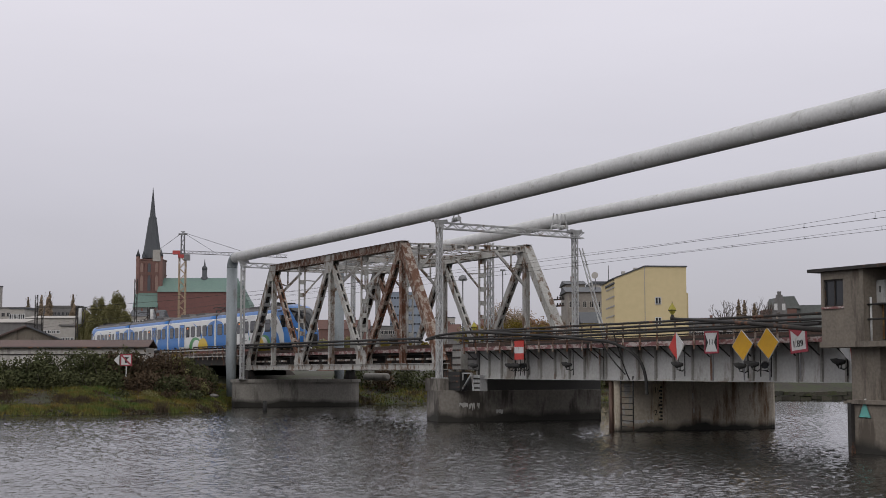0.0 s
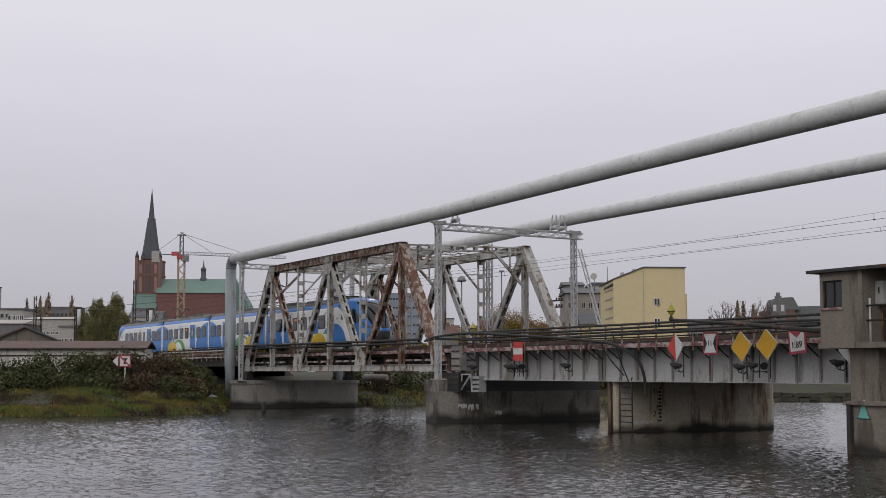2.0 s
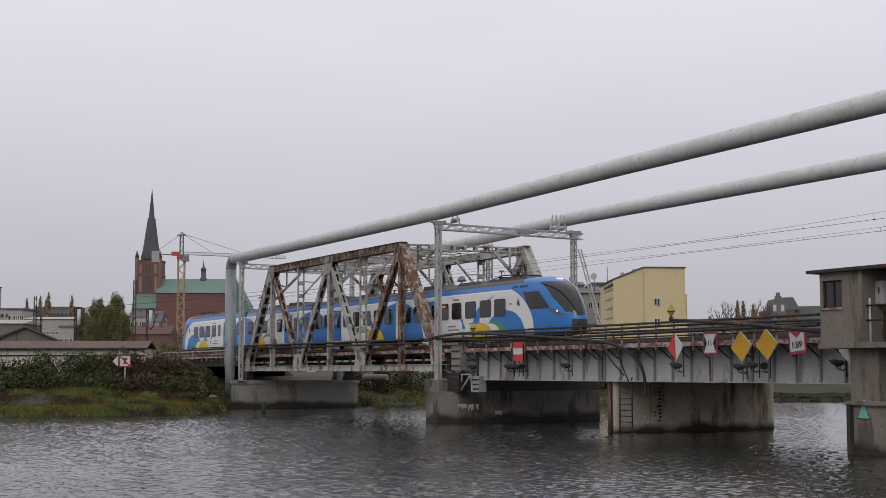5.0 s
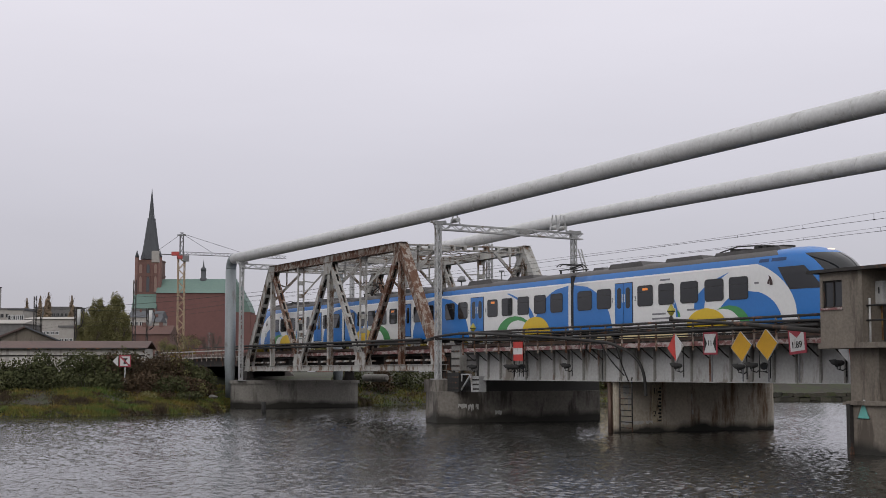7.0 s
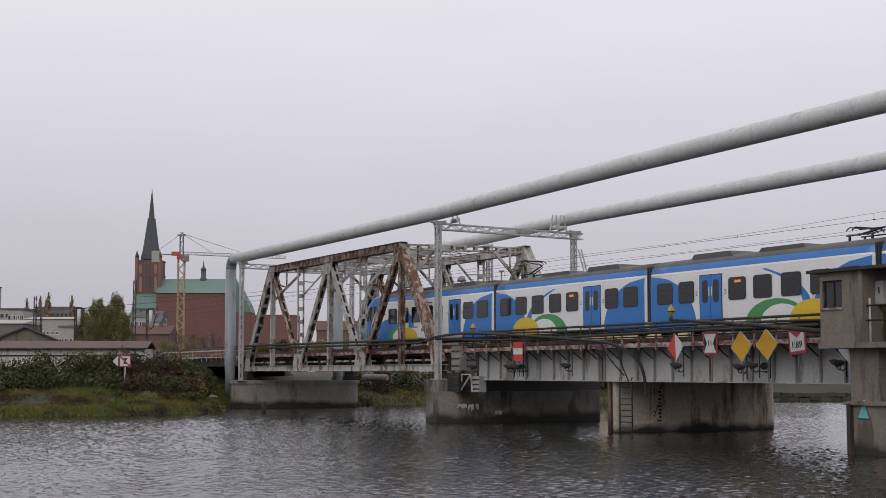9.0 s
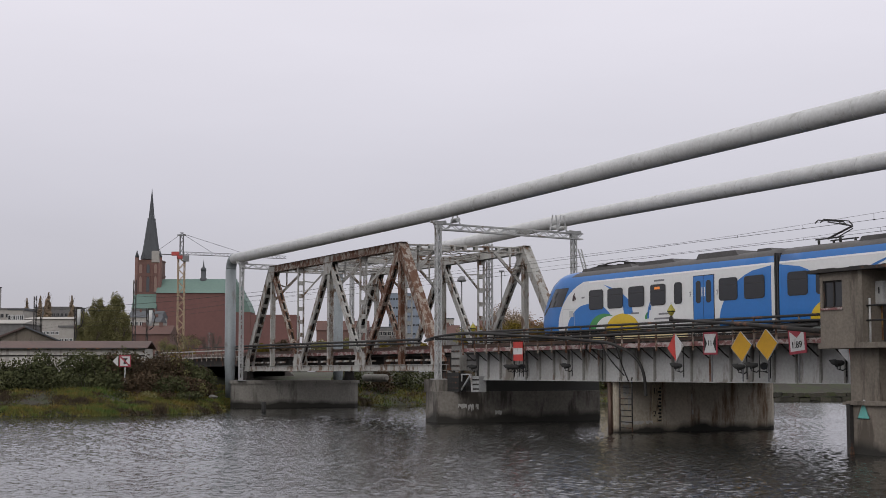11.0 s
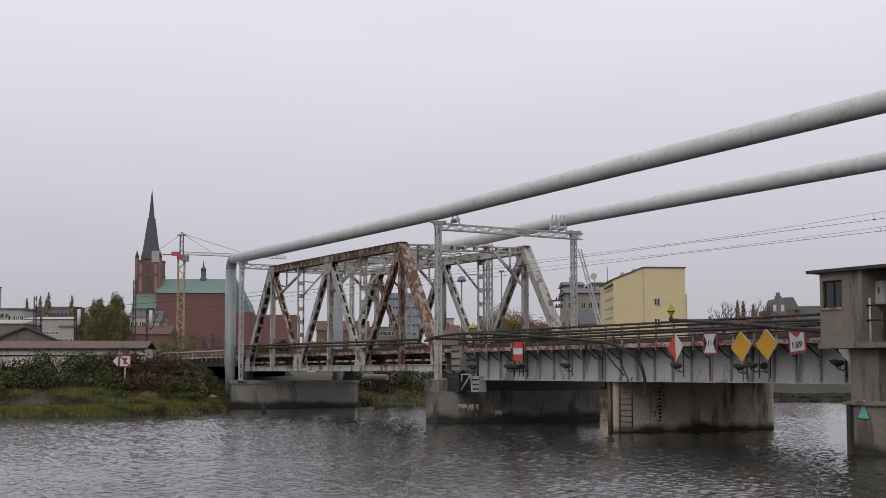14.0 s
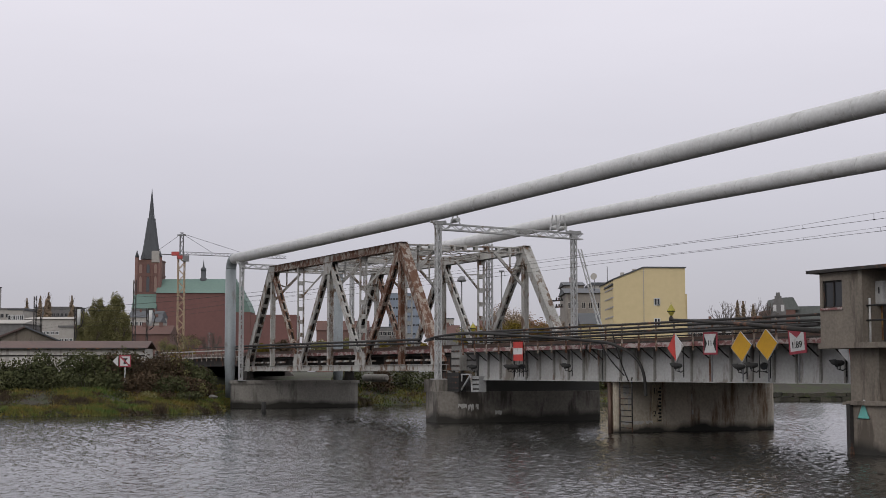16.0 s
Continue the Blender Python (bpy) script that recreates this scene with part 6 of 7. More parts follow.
for k, (x, y, z, h) in enumerate(((-117, 36.5, 1.4, 1.8), (-114, 35.0, 1.0, 1.3), (-119.5, 37.5, 1.8, 2.0), (-122.5, 37.0, 2.0, 2.2), (-118.5, 35.0, 1.9, 2.2), (-125, 36.8, 2.4, 2.4))):
    bush((x, y, z), (1.6, 1.5, h), (M_LEAF_DARK, M_LEAF_OLIVE, M_LEAF_YELLOW)[k % 3 if k != 2 else 0], 260 + k, "mixed green bush beside the bridge pier", 1500, 0.11)
for k in range(9):
    y = 27.2 + k * 0.95
    bush((-116.6 - 0.55 * max(0, k - 4) + rng_b.uniform(-0.5, 0.5), y, 1.7), (1.7, 1.5, 2.9 + rng_b.uniform(-0.2, 0.25)), M_LEAF_BROWN if k > 3 else M_LEAF_DARK, 330 + k,
         "reddish-brown bush on the river bank" if k > 3 else "dark bramble bush on the river bank", 1900, 0.11)
for k in range(12):
    y = 56 + k * 2.9
    bush((-129.5 + k * 0.35 + rng_b.uniform(-1, 1), y, 0.9), (2.0, 1.9, 2.6 + 0.5 * (k % 3)), (M_LEAF_DARK, M_LEAF_BROWN, M_LEAF_DARK)[k % 3], 280 + k, "dark green and brown bush under the bridge", 1300, 0.13)


for k in range(14):
    y = 10.5 + k * 1.75
    bush((-109.2 - rng_b.uniform(0, 1.6), y, 0.75), (1.2, 1.1, 0.85), (M_LEAF_BROWN, M_LEAF_DARK, M_LEAF_OLIVE)[k % 3], 400 + k, "low weeds at the foot of the brambles", 700, 0.10)


def bank_grass():
    rng = random.Random(9)
    bm = B()
    edge = ((-104.5, 10), (-102.5, 24), (-105, 33), (-110, 36.8), (-124, 39), (-123, 55.5), (-122, 66), (-118.5, 79), (-124, 100))
    for (ax, ay), (bx, by) in zip(edge, edge[1:]):
        n = int(math.hypot(bx - ax, by - ay) * (1300 if ay < 40 else 300))
        for _ in range(n):
            f, d = rng.random(), rng.random() ** 0.8 * 8.5
            x, y = ax + (bx - ax) * f - d, ay + (by - ay) * f
            z = 0.02 + (0.35 * d / 1.2 if d < 1.2 else 0.35 + 0.45 * (d - 1.2) / 2.8 if d < 4 else 0.8 + 0.225 * (d - 4))
            patch_h = noise.noise(Vector((x * 0.35, y * 0.35, 3)))
            h = max(0.08, 0.24 + 0.34 * patch_h + rng.uniform(-0.08, 0.12))
            if d > 4.5 and patch_h < -0.05 and rng.random() < 0.5:
                continue
            a = rng.uniform(0, 6.3)
            w = Vector((math.cos(a), math.sin(a), 0)) * 0.07
            lean = Vector((rng.uniform(-0.2, 0.2), rng.uniform(-0.2, 0.2), h))
            p = Vector((x, y, z - 0.08))
            bm.faces.new([bm.verts.new(p - w), bm.verts.new(p + w), bm.verts.new(p + lean)])
    lone("grass", bm, M_GRASS, "green and yellowing grass along the waterline", "grass", kind="stuff")


bank_grass()


def quay_wall():
    """A low mossy stone wall along the far shore beyond the bridge."""
    rng = random.Random(4)
    t = thing("quay_wall", (-130, 110, 0), "low mossy stone wall along the far shore", "quay wall", "", "structure")
    pts = [(-124.6, 101), (-133, 113), (-126, 128), (-112, 160)]
    mossy = mat("mossy_quay_stone", (0.062, 0.055, 0.042), (0.036, 0.034, 0.024), 0.8, 5, 0.95, 0, 0.5, (0.035, 0.04, 0.015), 0.35, 1, per_object=0.35)
    for (ax, ay), (bx, by) in zip(pts, pts[1:]):
        n = int(math.hypot(bx - ax, by - ay) / 1.25)
        for k in range(n):
            for row in range(2):
                f0, f1 = (k + 0.5 * (row % 2)) / n, (k + 0.97 + 0.5 * (row % 2)) / n
                o = rng.uniform(-0.08, 0.08) - row * 0.1
                bm = B()
                dz = rng.uniform(-0.06, 0.06)
                beam(bm, (ax + (bx - ax) * f0 + o, ay + (by - ay) * f0, -0.05 + row * 0.5 + dz), (ax + (bx - ax) * f1 + o, ay + (by - ay) * f1, -0.05 + row * 0.5 + dz + rng.uniform(-0.05, 0.05)), 1.0, 0.46 + rng.uniform(-0.08, 0.04))
                part("stone", bm, mossy, t)


quay_wall()


# ---- sheds on the left bank ----
def long_shed():
    t = local("shed", "long low white-walled shed with a brown sheet roof", "shed", "bank sheds")
    x0, x1 = -43.47, -26.5
    ze, zr = 5.23, 5.86
    bm = B()
    box(bm, x0, x1, 0, 3.4, 2.0, ze)
    part("wall", bm, M_WHITEWASH, t, "dirty white wall")
    bm = B()
    prism(bm, [(-0.35, ze - 0.03), (-0.35, ze + 0.09), (1.7, zr + 0.1), (3.7, ze + 0.09), (3.7, ze - 0.03), (1.7, zr)], 'x', x0, x1 + 0.25)
    part("roof", bm, M_ROOF_BROWN, t)
    bm = B()
    tube(bm, [(x0, -0.42, ze), (x1 + 0.2, -0.42, ze)], 0.07, 8)
    part("gutter", bm, M_STEEL_DARK, t)
    bm = B()
    box(bm, x0, x1, -0.06, 0.02, 4.55, 4.68)
    part("plinth_ledge", bm, M_STEEL_DARK, t, "dark ledge along the wall")
    for k in range(9):
        x = x0 + (x1 - x0) * (k + 0.5) / 9
        bm = B()
        box(bm, x - 0.12, x + 0.12, -0.05, 0.02, 2.0, ze - 0.05)
        part("pilaster", bm, M_PALE_HOUSE, t)
    town(t, 0, 126)
    t = local("shed", "brown gabled shed behind the long roof", "shed", "bank sheds")
    c, ha = 0.0, 3.84
    zt, zb = 7.86, 6.24
    bm = B()
    prism(bm, [(c - ha, 2), (c + ha, 2), (c + ha, zb), (c, zt), (c - ha, zb)], 'y', 0, 9)
    part("wall", bm, M_CONC_BROWN, t)
    for k in (-1, 1):
        bm = B()
        beam(bm, (c, 4.3, zt + 0.07), (c + k * (ha + 0.3), 4.3, zb - 0.02), 9.6, 0.16)
        part("roof", bm, M_ROOF_BROWN if k < 0 else M_SLATE, t)
    town(t, -44.32, 150, 0, 16.5)


long_shed()


# ---- signs on the bridge ----
YS = 40.72


def sign(name, x, z, label, layers, post_low, roll=0.0, y=YS):
    """layers: outline (x, z pairs round the middle), material, part name; each lies a little in front of the last."""
    t = thing(name, (x, y, post_low), label, "navigation sign", "navigation signs")
    bm = B()
    box(bm, x - 0.025, x + 0.025, y + 0.05, y + 0.10, post_low, z + 0.3)
    box(bm, x - 0.3, x + 0.3, y + 0.03, y + 0.06, z - 0.2, z - 0.15)
    part("post", bm, M_GALV, t, "thin galvanised post")
    bm = B()
    box(bm, x - 0.03, x + 0.03, y + 0.1, 41.0 if y > 40 else y + 0.3, 4.44, 4.50)
    part("bracket", bm, M_STEEL_DARK, t)
    for k, (o, m, n) in enumerate(layers):
        bm = B()
        prism(bm, o, 'y', -0.012 - 0.006 * k, 0.024 if k == 0 else -0.010)
        at_place(bm, x, y, z, roll)
        part(n, bm, m, t)
    return t


def sq(w, h, cx=0.0, cz=0.0):
    return [(cx - w / 2, cz - h / 2), (cx + w / 2, cz - h / 2), (cx + w / 2, cz + h / 2), (cx - w / 2, cz + h / 2)]


def lozenge(w, h):
    return [(0, -h / 2), (w / 2, 0), (0, h / 2), (-w / 2, 0)]


sign("no_entry_board", -70.15, 4.36, "red board with a white middle band under the walkway",
     [(sq(1.04, 1.08), M_SIGN_RED, "panel"), (sq(1.04, 0.36), M_SIGN_WHITE, "white_band")], 3.78)
sign("diamond_sign", -55.18, 4.36, "red and white diamond board on the bridge",
     [(lozenge(1.24, 1.32), M_SIGN_WHITE, "panel"), ([(0, -0.66), (0, 0.66), (-0.62, 0)], M_SIGN_RED, "red_half")], 3.41, -4)
t = sign("width_sign", -52.51, 4.5, "white square sign with red border reading 11 between black wedges",
         [(sq(1.02, 1.04), M_SIGN_DULL_RED, "border"), (sq(0.84, 0.86), M_SIGN_WHITE, "panel"),
          ([(-0.42, -0.36), (-0.23, 0), (-0.42, 0.36)], M_BLACK, "wedge"), ([(0.42, -0.36), (0.42, 0.36), (0.23, 0)], M_BLACK, "wedge")], 2.73)
part("number", at_place(letters("11", 0.36), -52.51, YS - 0.03, 4.5), M_BLACK, t, "black number 11")
for x, z in ((-50.29, 4.32), (-48.56, 4.38)):
    t = sign("diamond_sign", x, z, "plain yellow diamond board with a pale rim", [(lozenge(1.46, 1.40), M_SIGN_WHITE, "rim"), (lozenge(1.40, 1.34), M_ROAD_YELLOW, "panel")], 2.76, -4)
t = sign("height_sign", -46.59, 4.47, "white sign with red border reading 1.89, slightly askew",
         [(sq(1.08, 1.04), M_SIGN_DULL_RED, "border"), (sq(0.88, 0.84, 0, 0.02), M_SIGN_WHITE, "panel"), ([(-0.40, 0.44), (0, 0.16), (0.40, 0.44)], M_SIGN_DULL_RED, "wedge")], 2.77, -5)
part("number", at_place(letters("1.89", 0.40), -46.6, YS - 0.035, 4.32, -5), M_BLACK, t, "black number 1.89")
sign("diamond_sign", -43.5, 4.11, "white and red diamond board partly behind the pillar",
     [(lozenge(1.24, 1.32), M_SIGN_WHITE, "panel"), ([(0, -0.66), (0.62, 0), (0, 0.66)], M_SIGN_RED, "red_half")], 2.79, -6)


def spotlight(x, z, turn, y=40.75):
    """A hooded signal lamp hung on a hoop from a thin hanger."""
    t = thing("spotlight", (x, y, z - 0.3), "black navigation spotlight with a visor on a bent bracket", "lamp", "navigation spotlights")
    d = Vector((math.cos(radians(turn)), -0.45, -0.12)).normalized()
    side = d.cross(Vector((0, 0, 1))).normalized()
    up = side.cross(d)
    p = Vector((x, y, z))
    bm = B()
    tube(bm, [p - d * 0.24, p - d * 0.2, p - d * 0.08, p + d * 0.08, p + d * 0.12], [0.05, 0.09, 0.12, 0.14, 0.16], 14)
    part("housing", bm, M_BLACK, t)
    bm = B()
    arc_pts = [(0.165 * math.cos(radians(a)), 0.165 * math.sin(radians(a))) for a in range(-20, 201, 22)]
    for (a, b), (c, e) in zip(arc_pts, arc_pts[1:]):
        q = [bm.verts.new(p + d * 0.1 + side * a + up * b), bm.verts.new(p + d * 0.1 + side * c + up * e),
             bm.verts.new(p + d * (0.22 + 0.16 * e / 0.165) + side * c * 1.08 + up * e * 1.08), bm.verts.new(p + d * (0.22 + 0.16 * b / 0.165) + side * a * 1.08 + up * b * 1.08)]
        bm.faces.new(q)
    bmesh.ops.remove_doubles(bm, verts=bm.verts, dist=0.002)
    bmesh.ops.solidify(bm, geom=bm.faces[:], thickness=0.012)
    part("visor", bm, M_BLACK, t)
    bm = B()
    tube(bm, [p + d * 0.12, p + d * 0.13], 0.13, 14)
    part("lens", bm, M_GLASS, t)
    bm = B()
    for k in (-1, 1):
        beam(bm, p + side * (0.15 * k), p + side * (0.15 * k) - Vector((0, 0, 0.24)), 0.03, 0.03)
    beam(bm, p + side * 0.165 - Vector((0, 0, 0.24)), p - side * 0.165 - Vector((0, 0, 0.24)), 0.03, 0.03)
    tube(bm, [p - Vector((0, 0, 0.24)), p + Vector((0.12, 0.12, -0.3)), p + Vector((0.22, 0.2, -0.2))], 0.028, 6)
    tube(bm, [(x + 0.22, y + 0.2, z - 0.55), (x + 0.22, y + 0.2, 4.45)], 0.028, 6)
    beam(bm, (x + 0.22, y + 0.2, 4.45), (x + 0.22, 41.0, 4.45), 0.05, 0.05)
    part("bracket", bm, M_BLACK, t)


for x, z, a in ((-71.18, 3.46, 200), (-70.65, 3.46, 215), (-70.15, 3.46, 235), (-69.66, 3.49, 290), (-64.99, 3.5, 190),
                (-75.58, 3.47, 190), (-55.09, 3.47, 190), (-50.43, 3.4, 190), (-49.57, 3.47, 230),
                (-48.85, 3.45, 320), (-44.17, 3.54, 190)):
    spotlight(x, z, a)


# ---- cables and service pipes ----
def cable(name, pts, r, label, material=None, rounds=3):
    for _ in range(rounds):
        if len(pts) > 2:
            q = [pts[0]]
            for a, b in zip(pts, pts[1:]):
                a, b = Vector(a), Vector(b)
                q += [a.lerp(b, 0.25), a.lerp(b, 0.75)]
            pts = q + [pts[-1]]
    bm = B()
    tube(bm, pts, r, 8)
    return lone(name, bm, material or M_CABLE, label, "cable", "bridge cables")


YC = 41.75
for dz, r in ((0.0, 0.085), (-0.24, 0.07)):
    cable("service_pipe", [(-126, YC, 5.46 + dz), (-117.14, YC, 5.46 + dz), (-94.63, YC, 5.4 + dz - 0.03), (-84.83, YC, 5.34 + dz)], r, "black service pipe along the truss")
YH = 40.6
cable("cable", [(-83.33, 41.4, 5.26), (-80.06, YH, 5.45), (-75.88, YH, 5.56), (-71.03, YH, 5.31), (-66.06, YH, 5.05),
               (-62.14, YH, 4.79), (-60.31, YH, 4.64), (-59.16, 41.2, 3.99), (-58.73, 41.4, 3.14), (-58.75, 41.5, 2.0)], 0.08, "thick black hose sagging from the railing down to a pier")
cable("cable", [(-83.53, 41.4, 5.2), (-80.25, 40.7, 5.31), (-74.63, 40.7, 5.06), (-67.42, 40.7, 5.01), (-59.68, 40.7, 5.08), (-51.52, 40.7, 5.12), (-45.2, 40.7, 5.14)], 0.07, "black cable along the railing")
cable("cable", [(-78.69, 40.8, 5.52), (-72.87, 40.8, 5.49), (-64.74, 40.8, 5.32), (-54.66, 40.8, 5.44), (-44.97, 40.8, 5.34)], 0.06, "black cable along the railing")
cable("cable", [(-60.59, 40.75, 5.16), (-60.26, 41.0, 3.72), (-59.98, 41.3, 2.7)], 0.035, "thin black cable hanging from the walkway")
cable("cable", [(-61.8, 40.75, 4.81), (-61.14, 40.9, 3.87), (-60.22, 41.2, 3.0)], 0.035, "thin black cable hanging from the walkway")


def boom():
    a, b = Vector((-43.3, 39.9, 4.76)), Vector((-54.37, 39.9, 5.64))
    t = thing("lantern_boom", a, "grey boom from the cabin with a yellow lantern at its tip", "signal boom")
    bm = B()
    tube(bm, [a, a.lerp(b, 0.5) + Vector((0, 0, 0.05)), b], [0.11, 0.09, 0.06], 10)
    part("pole", bm, M_STEEL_DARK, t)
    bm = B()
    tube(bm, [b + Vector((0, 0, -0.08)), b + Vector((0, 0, 0.04)), b + Vector((0, 0, 0.2))], [0.1, 0.12, 0.04], 8)
    part("socket", bm, M_STEEL_DARK, t)
    lantern(t, b + Vector((0, 0, 0.16)))


def lantern(t, p):
    bm = B()
    tube(bm, [p, p + Vector((0, 0, 0.18)), p + Vector((0, 0, 0.25)), p + Vector((0, 0, 0.29)), p + Vector((0, 0, 0.56))], [0.04, 0.16, 0.19, 0.18, 0.02], 4)
    for f in bm.faces:
        f.smooth = False
    part("lantern", bm, mat("dull_yellow_lantern", (0.36, 0.31, 0.035), (0.28, 0.25, 0.04), 3, 20, 0.6, 0, 0.0), t, "dull yellow pyramid lantern")
    bm = B()
    tube(bm, [p + Vector((0, 0, 0.21)), p + Vector((0, 0, 0.25))], 0.195, 4)
    tube(bm, [p + Vector((0, 0, 0.54)), p + Vector((0, 0, 0.64))], 0.015, 5)
    part("band", bm, M_BLACK, t)


boom()
t = thing("lantern_post", (-76.66, 41.3, 4.5), "small yellow lantern on a short post at the walkway", "signal lamp")
bm = B()
tube(bm, [(-76.66, 41.3, 4.5), (-76.66, 41.3, 5.62)], 0.04, 8)
part("post", bm, M_STEEL_DARK, t)
lantern(t, Vector((-76.66, 41.3, 5.62)))


# ---- control cabin on the pier ----
def control_cabin():
    x0, x1 = -43.46, -41.1
    zf, zr = 4.33, 7.12
    t = thing("control_cabin", (x0, 39.2, 2.0), "brown weathered concrete bridge-keeper's cabin with a flat overhanging roof", "cabin")
    y0, y1 = 39.2, 42.3
    wx0, wx1, wz0, wz1 = -43.33, -42.21, 5.72, 6.8
    bm = B()
    for a, b, c, d in ((x0, wx0, zf, zr), (wx1, x1, zf, zr), (wx0, wx1, zf, wz0), (wx0, wx1, wz1, zr)):
        box(bm, a, b, y0, y0 + 0.22, c, d)
    box(bm, x0, x0 + 0.22, y0 + 0.22, y1, zf, zr)
    box(bm, x1 - 0.22, x1, y0 + 0.22, y1, zf, zr)
    box(bm, x0 + 0.22, x1 - 0.22, y1 - 0.22, y1, zf, zr)
    part("wall", bm, M_CONC_BROWN, t)
    bm = B()
    box(bm, wx0, wx1, y0 + 0.12, y0 + 0.14, wz0, wz1)
    part("window", bm, M_GLASS, t, "dark unlit window")
    bm = B()
    m = (wx0 + wx1) / 2
    for a, b, c, d in ((wx0, wx1, wz0, wz0 + 0.06), (wx0, wx1, wz1 - 0.06, wz1), (wx0, wx0 + 0.05, wz0, wz1), (wx1 - 0.05, wx1, wz0, wz1), (m - 0.03, m + 0.03, wz0, wz1)):
        box(bm, a, b, y0 + 0.07, y0 + 0.12, c, d)
    part("window_frame", bm, M_STEEL_DARK, t)
    bm = B()
    box(bm, wx0 - 0.08, wx1 + 0.05, y0 - 0.06, y0 + 0.05, wz0 - 0.09, wz0)
    part("window_sill", bm, M_RED, t, "rusty window sill")
    bm = B()
    box(bm, x0 - 0.55, -38.5, y0 - 0.22, y1 + 0.5, zr, zr + 0.13)
    part("roof", bm, M_STEEL_DARK, t, "dark flat overhanging roof")
    bm = B()
    box(bm, x0 - 0.1, -38.6, y0 - 0.05, y1 + 0.1, zf - 0.22, zf)
    part("floor_slab", bm, M_CONC_BROWN, t)
    # recessed landing beside the cabin
    bm = B()
    box(bm, x1, -38.8, 40.6, 40.8, zf, zr)
    part("back_wall", bm, M_CONC_BROWN, t)
    bm = B()
    box(bm, -41.27, -38.8, 40.15, 40.2, zf + 0.1, zf + 1.55)
    part("rusty_panel", bm, mat("orange_rust_sheet", (0.22, 0.10, 0.035), (0.13, 0.065, 0.035), 1.5, 9, 0.85, 0, 0.3, (0.3, 0.18, 0.06), 0.4, 1), t, "orange rusty sheet panel")
    for z in (5.74, 5.17):
        bm = B()
        tube(bm, [(x1, 39.4, z), (-38.7, 39.4, z)], 0.035, 6)
        part("railing", bm, M_BLACK, t)
    bm = B()
    tube(bm, [(-41.03, 39.5, zf), (-41.03, 39.5, zf + 1.7)], 0.045, 8)
    part("downpipe", bm, M_SIGN_WHITE, t, "white pipe")
    # pillar
    bm = B()
    box(bm, -42.43, -40.87, 39.75, 42, 2.0, zf - 0.22)
    part("pillar", bm, M_CONC_BROWN, t)
    bm = B()
    box(bm, -40.87, -38.8, 40.6, 42.4, 2.0, zf - 0.22)
    part("pillar", bm, M_CONC_BROWN, t)
    bm = B()
    box(bm, -42.39, -38.8, 39.45, 42.5, 1.9, 2.06)
    part("ledge", bm, M_CONC_BROWN, t)
    # cabinet
    t = thing("switch_cabinet", (-41.22, 39.9, zf), "pale grey metal switch cabinet on the cabin landing", "cabinet")
    a, b, c, d = -41.68, -40.71, 5.76, 6.7
    bm = B()
    box(bm, a, b, 39.9, 40.5, c, d)
    part("body", bm, M_LATTICE, t)
    bm = B()
    for u, v in ((a + 0.03, a + (b - a) * 0.3), (a + (b - a) * 0.33, b - 0.04)):
        box(bm, u, v, 39.87, 39.9, c + 0.06, d - 0.06)
    part("door", bm, M_GIRDER, t)
    bm = B()
    box(bm, b - 0.2, b - 0.16, 39.84, 39.87, c + 0.45, c + 0.7)
    part("handle", bm, M_BLACK, t)
    bm = B()
    for u in (a + 0.1, b - 0.1):
        box(bm, u - 0.04, u + 0.04, 40.0, 40.3, zf, c)
    part("leg", bm, M_STEEL_DARK, t)


control_cabin()
t = thing("triangle_mark", (-41.62, 39.62, 1.39), "turquoise triangular board with a pale rim on the pier", "navigation sign", "navigation signs")
for k, (g, m, n) in enumerate(((1.0, M_SIGN_WHITE, "rim"), (0.86, M_TEAL, "panel"))):
    bm = B()
    c = 1.65
    prism(bm, [(-41.61 - 0.36 * g, c - 0.3 * g), (-41.61 + 0.36 * g, c - 0.3 * g), (-41.61, c + 0.46 * g)], 'y', 39.60 - 0.006 * k, 39.68 if k == 0 else 39.61)
    part(n, bm, m, t)
t = thing("pier_fender", (-42.6, 39.6, -1), "dark steel fender post at the pier corner", "fender")
bm = B()
box(bm, -42.36, -42.17, 39.42, 39.68, -1, 1.95)
part("post", bm, M_STEEL_DARK, t)


